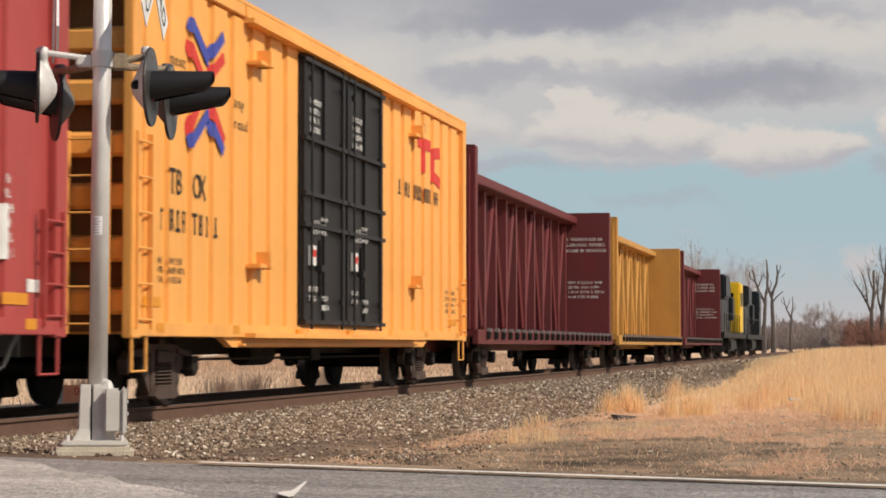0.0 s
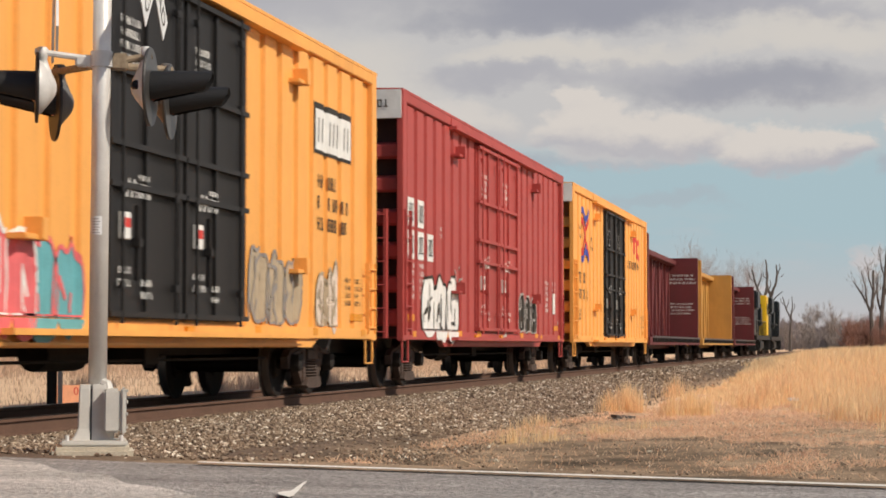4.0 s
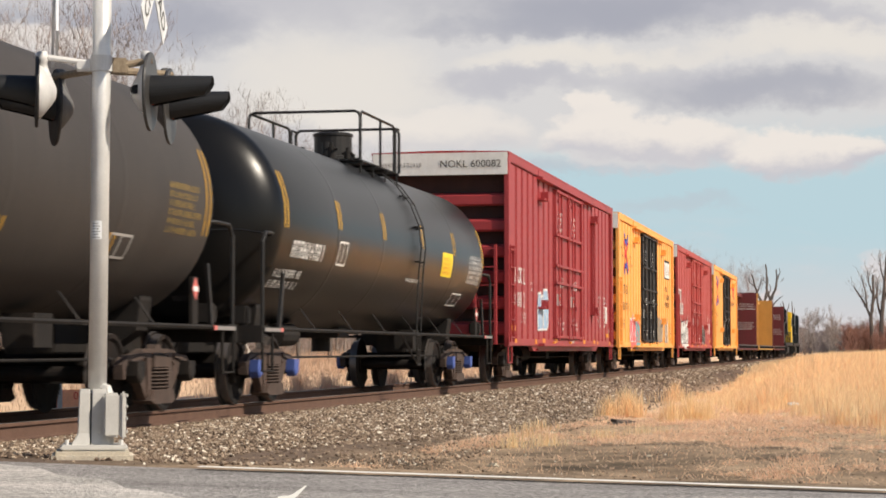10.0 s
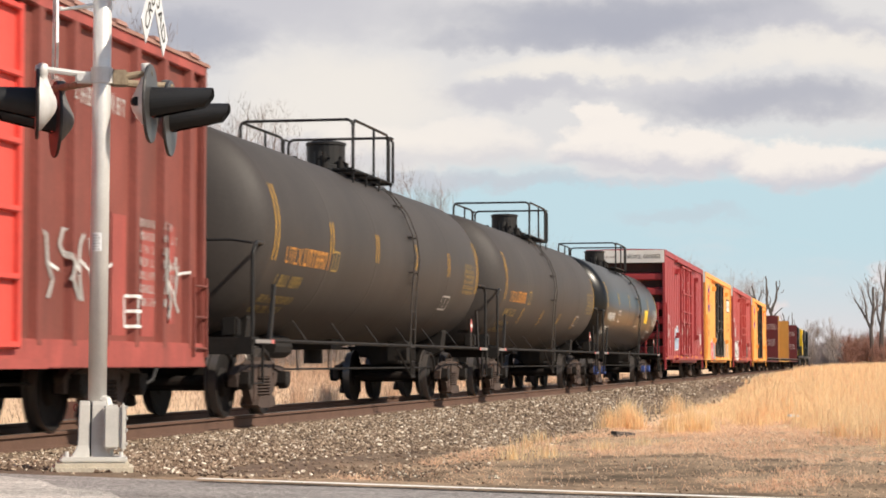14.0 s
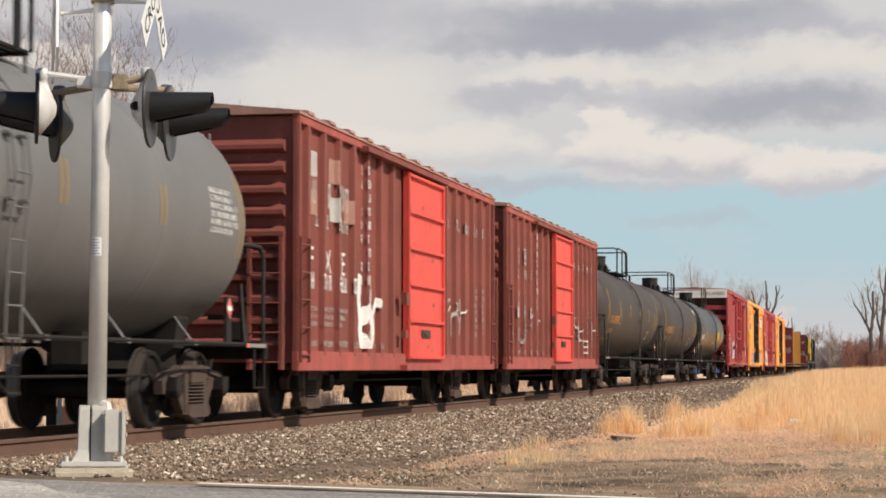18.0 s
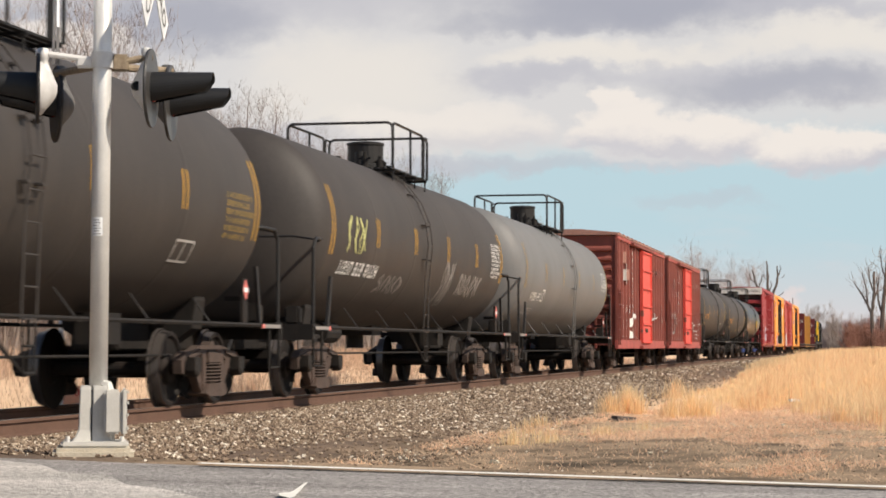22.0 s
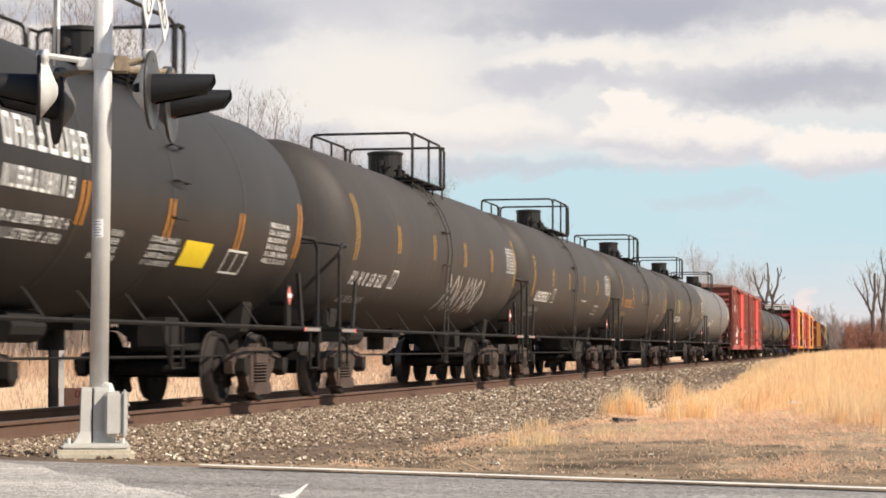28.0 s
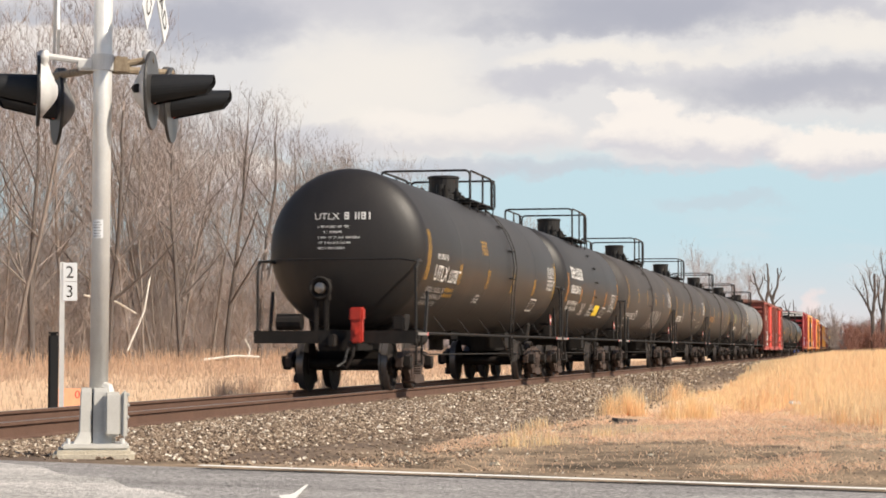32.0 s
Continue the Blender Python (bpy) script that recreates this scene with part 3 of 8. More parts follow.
def high_cube_boxcar(name, label, paint, door_paint, L, u, top=5.02, end_panel=True, mark_mat=None, seed=0):
    """A tall plug-door boxcar: panelled sides, ribbed ends, double doors with locking bars."""
    car = tagged(empty(name), label, "boxcar", "cars of the freight train")
    h, hw, z0 = L / 2, 1.43, 0.85
    dl = 0.13 * L        # half the double door
    dc = -0.012 * L
    # shell with a deep side sill between the bogies
    bm = boxes((-hw, hw, -h + 0.3, h - 0.3, z0, top - 0.05))
    part("body", bm, paint, car)
    bm = bmesh.new()
    extrude_yz(bm, [(-h * 0.66, z0 + 0.02), (-h * 0.6, 0.7), (h * 0.6, 0.7), (h * 0.66, z0 + 0.02)], hw - 0.06, hw + 0.035)
    part("side_sill", bm, paint, car)
    bm = bmesh.new()
    extrude_yz(bm, [(-h * 0.66, z0 + 0.02), (-h * 0.6, 0.7), (h * 0.6, 0.7), (h * 0.66, z0 + 0.02)], -hw - 0.035, -hw + 0.06)
    part("side_sill", bm, paint, car)
    part("centre_sill", boxes((-0.25, 0.25, -h, h, 0.6, z0 + 0.005)), steel_dark, car)
    # side posts: shallow raised panels with sharp shadow gaps, none across the doors
    post = {}
    for side in (1, -1):
        y, k = -h + 0.47, 0
        pitch = 0.8
        while y < h - 0.3:
            if not (dc - dl - 0.58 < y < dc + dl + 0.05) and y + 0.55 < h - 0.3:
                if "m" not in post:
                    bm = bmesh.new()
                    x = 0.0
                    pr = [(0.0, 0.0), (0.055, 0.02), (0.055, 0.53), (0.0, 0.55)]
                    a = [bm.verts.new((px, py, z0 + 0.12)) for px, py in pr]
                    b = [bm.verts.new((px, py, top - 0.24)) for px, py in pr]
                    for i in range(3):
                        bm.faces.new((a[i], a[i + 1], b[i + 1], b[i]))
                    bm.faces.new(a)
                    bm.faces.new(b)
                    bmesh.ops.recalc_face_normals(bm, faces=bm.faces)
                    post["m"] = mesh_of("side_post", bm, paint)
                p = new("side_post", post["m"])
                p.parent = car
                if side > 0:
                    p.location = (hw - 0.002, y, 0)
                else:
                    p.location, p.rotation_euler = (-hw + 0.002, y + 0.55, 0), (0, 0, math.pi)
            y += pitch
            k += 1
    # top chord, bottom chord and corner posts
    for side in (1, -1):
        a, b = (hw - 0.02, hw + 0.085) if side > 0 else (-hw - 0.085, -hw + 0.02)
        part("top_chord", boxes((a, b, -h, h, top - 0.21, top - 0.035), bevel=0.012), paint, car)
        part("bottom_chord", boxes((a, b, -h, h, z0 - 0.03, z0 + 0.13), bevel=0.01), paint, car)
        for e in (-1, 1):
            y0, y1 = (h - 0.31, h) if e > 0 else (-h, -h + 0.31)
            part("corner_post", boxes((a, b + (0.002 if side > 0 else 0), y0, y1, z0 - 0.05, top - 0.02), bevel=0.012), paint, car)
    # roof with cross ribs and a thin overhang
    bm = bmesh.new()
    extrude_xz(bm, [(-hw - 0.09, top - 0.045), (-hw - 0.09, top), (-0.3, top + 0.03), (0.3, top + 0.03), (hw + 0.09, top), (hw + 0.09, top - 0.045)], -h - 0.02, h + 0.02)
    for k in range(18):
        y = -h + 0.5 + k * (L - 1) / 17
        extrude_xz(bm, [(-hw - 0.05, top), (-0.3, top + 0.06), (0.3, top + 0.06), (hw + 0.05, top), (0.3, top + 0.02), (-0.3, top + 0.02)], y - 0.05, y + 0.05)
    part("roof", bm, paint, car, "weathered galvanised roof edge")
    # doors
    for side in (1,):
        for d in (-1, 1):
            ya, yb = (dc - dl, dc - 0.012) if d < 0 else (dc + 0.012, dc + dl)
            door = part("door", boxes((hw + 0.02, hw + 0.075, ya, yb, z0 + 0.16, top - 0.3), bevel=0.015), door_paint, car)
            bm = bmesh.new()
            for fz in (0.0, 0.37, 0.49, 0.7, 1.0):
                z = z0 + 0.2 + fz * (top - z0 - 0.56)
                box(bm, hw + 0.07, hw + 0.155, ya + 0.02, yb - 0.02, z - 0.03, z + 0.03)
            for fy in (0.02, 0.5, 0.98):
                y = ya + 0.06 + fy * (yb - ya - 0.12)
                box(bm, hw + 0.07, hw + 0.118, y - 0.045, y + 0.045, z0 + 0.18, top - 0.34)
            part("door_frame", bm, door_paint, door)
            bm = bmesh.new()
            for y in (ya + 0.35, yb - 0.35):
                rod(bm, (hw + 0.15, y, z0 + 0.1), (hw + 0.15, y, top - 0.3), 0.02, 6)
                for z in (z0 + 0.5, z0 + 1.5, top - 1.4, top - 0.6):
                    box(bm, hw + 0.11, hw + 0.17, y - 0.05, y + 0.05, z - 0.04, z + 0.04)
            part("locking_bar", bm, door_paint, door)
            # stencils: a block of print above, chevrons, a boxed label and small print below
            bars(4, ya + 0.3, top - 0.95, hw + 0.135, 0.62, 0.08, 0.05, white_mark, door, seed=seed + d)
            bars(3, ya + 0.85, z0 + 1.62, hw + 0.135, 0.4, 0.055, 0.04, white_mark, door, seed=seed + d + 5)
            bars(2, ya + 0.25, z0 + 0.62, hw + 0.135, 0.5, 0.07, 0.06, white_mark, door, seed=seed + d + 9)
            bars(2, ya + 0.95, z0 + 0.5, hw + 0.135, 0.35, 0.07, 0.06, white_mark, door, seed=seed + d + 12)
            bm = bmesh.new()
            for k in range(3):
                y = ya + 0.35 + k * 0.16
                for q, w in ((0.0, 0.07), (0.14, 0.07)):
                    flat(bm, [(hw + 0.135, y + q - 0.012, z0 + 1.42), (hw + 0.135, y + q + 0.012, z0 + 1.42), (hw + 0.135, y + 0.082, z0 + 1.62), (hw + 0.135, y + 0.058, z0 + 1.62)])
            part("chevrons", bm, white_mark, door)
            lab = part("label_plate", boxes((hw + 0.076, hw + 0.14, ya + 0.42, ya + 0.62, z0 + 0.98, z0 + 1.26), bevel=0.004), white_mark, door, "small white label plate")
            part("label_mark", boxes((hw + 0.141, hw + 0.143, ya + 0.44, ya + 0.6, z0 + 1.1, z0 + 1.2)), red_mark if paint is not red_paint else disc_mark, lab)
            part("lock_gear", boxes((hw + 0.1, hw + 0.2, ya + 0.72, ya + 0.84, z0 + 0.9, z0 + 1.0), (hw + 0.12, hw + 0.17, ya + 0.76, ya + 0.8, z0 + 0.55, z0 + 1.35), bevel=0.01), door_paint, door)
        part("door_track", boxes((hw + 0.02, hw + 0.23, dc - dl - 2.6, dc + dl + 2.6, z0 - 0.03, z0 + 0.03), (hw + 0.036, hw + 0.1, dc - dl - 2.7, dc + dl + 2.7, z0 - 0.13, z0 - 0.1)), paint, car)
        part("door_track", boxes((hw + 0.02, hw + 0.2, dc - dl - 2.6, dc + dl + 2.6, top - 0.275, top - 0.215), (hw + 0.085, hw + 0.1, dc - dl - 2.6, dc + dl + 2.6, top - 0.2, top - 0.06)), paint, car)
        # stops for the open doors
        for y in (dc - dl - 2.3, dc + dl + 2.1):
            for z in (top - 0.7, z0 + 0.9):
                part("door_stop", boxes((hw + 0.0, hw + 0.2, y, y + 0.46, z - 0.06, z), (hw + 0.0, hw + 0.24, y + 0.3, y + 0.46, z - 0.06, z + 0.16), bevel=0.01), paint, car)
    # ribbed ends
    for e in (-1, 1):
        y = e * (h - 0.06)
        z = z0 + 0.2
        # a dark sheet behind the ribs: the shade of the gaps as colour
        part("end_sheet", boxes((-hw + 0.01, hw - 0.01, *sorted((e * (h - 0.305), e * (h - 0.29))), z0 + 0.02, top - 0.1)), shaded_tan if paint is yellow_paint else shaded_red, car, "dark sheet between the end ribs, its shade put into the colour")
        while z < top - (0.62 if end_panel else 0.3):
            bm = bmesh.new()
            w = y - e * 0.25
            pts = [(w, z + 0.01), (w + e * 0.18, z + 0.0), (w + e * 0.22, z + 0.04), (w + e * 0.22, z + 0.22), (w + e * 0.18, z + 0.26), (w, z + 0.3)]
            extrude_yz(bm, pts, -hw + 0.01, hw - 0.01)
            part("end_rib", bm, paint, car)
            z += 0.56
        if end_panel:
            y0, y1 = sorted((y - e * 0.01, y + e * 0.09))
            part("end_panel", boxes((-hw - 0.06, hw + 0.06, y0, y1, top - 0.5, top - 0.02)), white_mark, car, "off-white painted band across the car's end")
        x0 = hw - 0.65
        grab_ladder(car, x0, y, z0 + 0.1, 2.9, 0.45, 6, paint, "x", 0.16 * e)
    # ladders on the sides at the corners
    grab_ladder(car, hw + 0.05, -h + 0.12, z0 + 0.15, 2.9, 0.45, 6, paint, "y", 0.06)
    grab_ladder(car, hw + 0.05, h - 0.6, z0 + 0.15, 1.9, 0.45, 4, paint, "y", 0.06)
    for y in (-h + 0.1, h - 0.6):
        part("stirrup_step", rods(0.02, [(hw + 0.05, y, z0), (hw + 0.05, y, 0.45), (hw + 0.05, y + 0.45, 0.45), (hw + 0.05, y + 0.45, z0)], n=6), paint, car)
    bg = L / 2 - 2.3
    bogie(car, bg)
    bogie(car, -bg)
    coupler(car, h, True)
    coupler(car, -h, False)
    # brake gear under the floor
    bm = bmesh.new()
    rod(bm, (0.4, -1.8, 0.62), (0.4, -0.6, 0.62), 0.18, 12)
    box(bm, 0.3, 0.8, 0.6, 1.1, 0.5, 0.8)
    rod(bm, (0.75, -bg + 1.2, 0.55), (0.75, bg - 1.2, 0.55), 0.02, 6)
    part("brake_gear", bm, steel_dark, car)
    # warning reflectors along the sill
    for k in range(7):
        y = -h + 0.8 + k * (L - 1.8) / 6
        part("reflector", boxes((hw + 0.086, hw + 0.09, y, y + 0.25, z0 + 0.02, z0 + 0.12)) if abs(y - dc) > dl + 0.3 else boxes((hw + 0.086, hw + 0.125, y, y + 0.25, z0 + 0.02, z0 + 0.09)), orange_mark, car, "orange-yellow reflector")
    CARS.append((car, u))
    return car


def tank_place(R, zc, y, ang):
    """Places flat lettering on a tank's lit flank, round its curve; ang in degrees above the middle."""
    def place(a, b):
        t = radians(ang) + b / R
        return ((R + 0.006) * math.cos(t), y + a, zc + (R + 0.006) * math.sin(t))
    return place


def tank_patch(bm, R, zc, y0, y1, a0, a1, lift=0.005, n=6):
    """A painted patch on the tank's lit flank between two angles, in degrees."""
    pts = []
    for i in range(n + 1):
        t = radians(a0 + (a1 - a0) * i / n)
        pts.append(((R + lift) * math.cos(t), (R + lift) * math.sin(t) + zc))
    for (xa, za), (xb, zb) in zip(pts, pts[1:]):
        flat(bm, [(xa, y0, za), (xa, y1, za), (xb, y1, zb), (xb, y0, zb)])


def tank_bars(rows, R, zc, y, ang, width, height, gap, material, parent, seed=1, name="lettering"):
    rnd = random.Random(seed)
    bm = bmesh.new()
    for r in range(rows):
        a = y
        t0 = ang - math.degrees((height + gap) / R) * r
        end = y + width * rnd.uniform(0.75, 1)
        while a < end:
            wd = height * rnd.uniform(0.45, 0.75)
            for g0, g1, h0, h1 in glyph(rnd, wd, height):
                tank_patch(bm, R, zc, a + g0, a + g1, t0 + math.degrees(h0 / R), t0 + math.degrees(h1 / R), n=2)
            a += wd + height * (0.25 if rnd.random() > 0.2 else 0.8)
    return part(name, bm, material, parent)


def tank_car(name, label, paint, stripes, u, R=1.45, zc=2.5, rings=5, ring_span=(-17, 24), inner=(-8, 10), ladder_at=1.0, stripe_mat=None, side_ladder=True, platform=(0.35, 2.9), rail_up=0.7):
    """A tank car: a lathe-turned tank with dished heads on stub sills, a top platform with rails, ladders and pipes.
    stripes: the distance between the end stripes, which sets the length of the straight barrel."""
    car = tagged(empty(name), label, "tank car", "cars of the freight train")
    b = stripes / 2 + 0.12
    prof = []
    depth = 0.62
    for k in range(9):
        a = math.pi / 2 * k / 8
        prof.append((-b - depth * math.cos(a), max(R * math.sin(a), 0.001)))
    seams = [-b + (2 * b) * k / rings for k in range(1, rings)]
    for sy in seams:
        prof += [(sy - 0.09, R), (sy - 0.03, R), (sy - 0.022, R + 0.0015), (sy + 0.022, R + 0.0015), (sy + 0.03, R), (sy + 0.09, R)]
    for k in range(9):
        a = math.pi / 2 * k / 8
        prof.append((b + depth * math.sin(a), max(R * math.cos(a), 0.001)))
    bm = lathe(bmesh.new(), prof, "Y", 48, (0, 0, zc))
    tank = part("tank", bm, paint, car, smooth=True)
    end = b + 1.05
    # stub sills and saddles over the bogies
    bg = b - 0.75
    for e in (-1, 1):
        y0, y1 = sorted((e * (bg - 1.3), e * end))
        part("stub_sill", boxes((-0.3, 0.3, y0, y1, 0.68, 1.05), bevel=0.02), steel_dark, car)
        bm = bmesh.new()
        extrude_xz(bm, [(-0.85, 0.95), (-0.9, 1.3), (-0.88, zc - R * 0.78), (-0.6, zc - R * 0.9), (0.6, zc - R * 0.9), (0.88, zc - R * 0.78), (0.9, 1.3), (0.85, 0.95), (0.5, 0.72), (-0.5, 0.72)], e * bg - 0.2, e * bg + 0.2)
        part("saddle", bm, steel_dark, car)
        y0, y1 = sorted((e * (end - 0.35), e * end))
        part("end_platform", boxes((-1.45, 1.45, y0, y1, 0.98, 1.04)), steel_dark, car)
        part("end_beam", boxes((-1.45, 1.45, *sorted((e * (end - 0.06), e * end)), 0.82, 1.0)), steel_dark, car)
        # a tall round-cornered rail at each corner, and the slanting plate beside it
        for x in (1.42, -1.42):
            q = 1.18 if x > 0 else -1.18
            part("end_handrail", rods(0.026, [(x, e * (end - 0.12), 0.98), (x, e * (end - 0.12), 2.12), (x - 0.02 * e, e * (end - 0.17), 2.22), (x, e * (end - 0.28), 2.26), (x * 0.97, e * (end - 0.7), 2.27), (q, e * (end - 1.0), 2.24)], n=8), black_paint, car)
            bm = bmesh.new()
            extrude_yz(bm, [(e * (end - 0.98), 1.0), (e * (end - 0.88), 1.0), (e * (end - 1.08), 1.75), (e * (end - 1.16), 1.75)], x - 0.03, x + 0.012)
            part("slant_plate", bm, black_paint, car)
        y0, y1 = sorted((e * (end - 0.98), e * (end - 0.06)))
        step = part("corner_step", boxes((1.28, 1.46, y0, y1, 0.955, 1.02), bevel=0.008), steel_dark, car)
        part("white_strip", boxes((1.461, 1.465, *sorted((e * (end - 0.84), e * (end - 0.12))), 0.965, 1.012)), disc_mark, step, "scuffed white reflective strip")
        part("red_strip", boxes((1.461, 1.466, *sorted((e * (end - 0.97), e * (end - 0.85))), 0.96, 1.016)), placard, step)
        # a diamond placard in its holder
        if e > 0:
            yp = e * (end - 1.42)
            part("placard_holder", boxes((1.33, 1.37, yp - 0.1, yp + 0.1, 1.02, 1.58), (1.1, 1.34, yp - 0.03, yp + 0.03, 1.3, 1.36)), steel_dark, car)
            bm = bmesh.new()
            extrude_yz(bm, [(yp, 1.31), (yp + 0.12, 1.44), (yp, 1.57), (yp - 0.12, 1.44)], 1.372, 1.378)
            pl = part("hazard_placard", bm, placard, car, "small white and red hazard placard")
            bm = bmesh.new()
            extrude_yz(bm, [(yp - 0.09, 1.41), (yp + 0.09, 1.41), (yp + 0.09, 1.47), (yp - 0.09, 1.47)], 1.378, 1.381)
            part("white_band", bm, white_mark, pl)
        part("end_grab", rods(0.016, [(-1.42, e * (end - 0.12), 2.24), (-1.1, e * (end - 0.22), 2.29), (1.1, e * (end - 0.22), 2.29), (1.42, e * (end - 0.12), 2.24)], n=6), black_paint, car)
        part("stirrup_step", rods(0.02, [(1.43, e * (end - 0.1), 1), (1.43, e * (end - 0.1), 0.45), (1.43, e * (end - 0.55), 0.45), (1.43, e * (end - 0.55), 1)], n=6), steel_dark, car)
        part("air_reservoir", rods(0.15, [(-1.2, e * (end - 0.62), 1.2), (-0.75, e * (end - 0.62), 1.2)], n=12), steel_dark, car)
        part("end_valve", boxes((1.0, 1.22, *sorted((e * (end - 0.3), e * (end - 0.1))), 1.04, 1.3), bevel=0.03), steel_dark, car)
        bogie(car, e * bg)
        coupler(car, e * (end - 0.02), e > 0)
    # the long pipe rail along the flank, on brackets
    for x in (1.42, -1.42):
        part("side_rail", rods(0.028, [(x, -end + 0.3, 1.0), (x, end - 0.3, 1.0)], n=6), steel_dark, car)
    for k in range(6):
        y = -bg + 1.1 + k * (2 * bg - 2.2) / 5
        bm = bmesh.new()
        extrude_yz(bm, [(y - 0.05, 0.97), (y + 0.05, 0.97), (y + 0.0, 1.03), (y - 0.06, 1.03)], 1.3, 1.44)
        flat_bar = [((1.4, y - 0.035), 1.0), ((1.4, y + 0.035), 1.0), ((1.19, y - 0.03), 1.3), ((1.19, y - 0.08), 1.3)]
        vs = [bm.verts.new((px, py, pz)) for (px, py), pz in flat_bar] + [bm.verts.new((px - 0.02, py, pz + 0.015)) for (px, py), pz in flat_bar]
        for q in ((0, 1, 2, 3), (7, 6, 5, 4), (0, 4, 5, 1), (1, 5, 6, 2), (2, 6, 7, 3), (3, 7, 4, 0)):
            bm.faces.new([vs[i] for i in q])
        part("bracket", bm, steel_dark if paint is not tank_grey else paint, car)
    # bottom outlet, brake cylinder and rods
    bm = bmesh.new()
    rod(bm, (0, 0, zc - R - 0.35), (0, 0, zc - R + 0.1), 0.16, 14)
    box(bm, -0.4, 0.4, -0.35, 0.35, zc - R - 0.12, zc - R + 0.1)
    part("bottom_outlet", bm, steel_dark, car)
    bm = bmesh.new()
    rod(bm, (0.5, -bg + 2.0, 0.95), (0.5, -bg + 2.9, 0.95), 0.17, 12)
    rod(bm, (0.8, -bg + 0.8, 0.62), (0.8, bg - 0.8, 0.62), 0.018, 6)
    box(bm, 0.5, 0.85, bg - 3.2, bg - 2.7, 0.75, 1.1)
    part("brake_gear", bm, steel_dark, car)
    # platform and rails on top
    pc, pl = platform
    zt = zc + R
    y0, y1 = pc - pl / 2, pc + pl / 2
    for s in (1, -1):
        bm = boxes(*[(*sorted((s * (0.36 + 0.12 * k), s * (0.45 + 0.12 * k))), y0, y1, zt - 0.11, zt - 0.085) for k in range(5)])
        for k in range(4):
            y = y0 + 0.1 + (pl - 0.2) * k / 3
            box(bm, *sorted((s * 0.3, s * 0.97)), y - 0.02, y + 0.02, zt - 0.15, zt - 0.112)
            rod(bm, (s * 0.93, y, zt - 0.12), (s * 0.93, y, zt - 0.32), 0.016, 6)
        part("walkway", bm, black_paint, car)
    x = 0.95
    zr = zt + rail_up
    for q, yy in ((1, y0), (-1, y1)):
        part("handrail", rods(0.026, [(-x, yy, zt - 0.1), (-x, yy, zr - 0.09), (-x + 0.03, yy, zr - 0.03), (-x + 0.09, yy, zr), (x - 0.09, yy, zr), (x - 0.03, yy, zr - 0.03), (x, yy, zr - 0.09), (x, yy, zt - 0.1)], n=6), black_paint, car)
    for s in (1, -1):
        part("handrail", rods(0.024, [(s * x, y0 + 0.02, zt - 0.1), (s * x, y0 + 0.02, zr - 0.1), (s * x, y0 + 0.06, zr - 0.03), (s * x, y0 + 0.14, zr - 0.003), (s * x, y1 - 0.5, zr - 0.003), (s * x, y1 - 0.42, zr - 0.04), (s * x, y1 - 0.4, zr - 0.12), (s * x, y1 - 0.4, zt - 0.1)], n=6), black_paint, car)
        part("rail_post", rods(0.022, [(s * x, y0 + pl * 0.5, zt - 0.1), (s * x, y0 + pl * 0.5, zr)], n=6), black_paint, car)
        part("rail_loop", rods(0.022, [(s * x, y1 - 0.3, zt - 0.1), (s * x, y1 - 0.3, zr - 0.1), (s * x, y1 - 0.24, zr - 0.02), (s * x, y1 - 0.02, zr - 0.02)], n=6), black_paint, car)
    bm = bmesh.new()
    lathe(bm, [(zt - 0.25, 0.0), (zt - 0.25, 0.36), (zt + 0.12, 0.36), (zt + 0.13, 0.33), (zt + 0.47, 0.33), (zt + 0.48, 0.35), (zt + 0.52, 0.35), (zt + 0.54, 0.3), (zt + 0.545, 0.001)], "Z", 22, (0, pc + 0.45, 0))
    for k in range(5):
        rod(bm, (0.36 * math.cos(k * 1.26), pc + 0.45 + 0.36 * math.sin(k * 1.26), zt + 0.02), (0.36 * math.cos(k * 1.26), pc + 0.45 + 0.36 * math.sin(k * 1.26), zt + 0.17), 0.04, 6)
    part("valve_dome", bm, black_paint, car, "black protective housing on the tank's top")
    part("safety_valve", rod(bmesh.new(), (0.1, pc - 0.35, zt - 0.1), (0.1, pc - 0.35, zt + 0.3), 0.1, 12), black_paint, car)
    for vx, vy, vr, vh in ((0.28, -0.75, 0.07, 0.26), (-0.25, -0.62, 0.09, 0.2), (0.42, -0.2, 0.06, 0.22), (-0.42, 0.0, 0.08, 0.24), (0.3, 1.05, 0.09, 0.16)):
        bm = rod(bmesh.new(), (vx, pc + vy, zt - 0.15), (vx, pc + vy, zt + vh * 0.7), vr, 10)
        rod(bm, (vx, pc + vy, zt + vh * 0.7), (vx, pc + vy, zt + vh), vr * 0.5, 8)
        rod(bm, (vx - vr * 1.6, pc + vy, zt + vh * 0.55), (vx + vr * 1.6, pc + vy, zt + vh * 0.55), 0.02, 6)
        part("valve", bm, steel_dark, car)
    part("vent_valve", rod(bmesh.new(), (-0.3, pc + 1.2, zt - 0.1), (-0.3, pc + 1.2, zt + 0.18), 0.14, 12), black_paint, car)
    yl = ladder_at
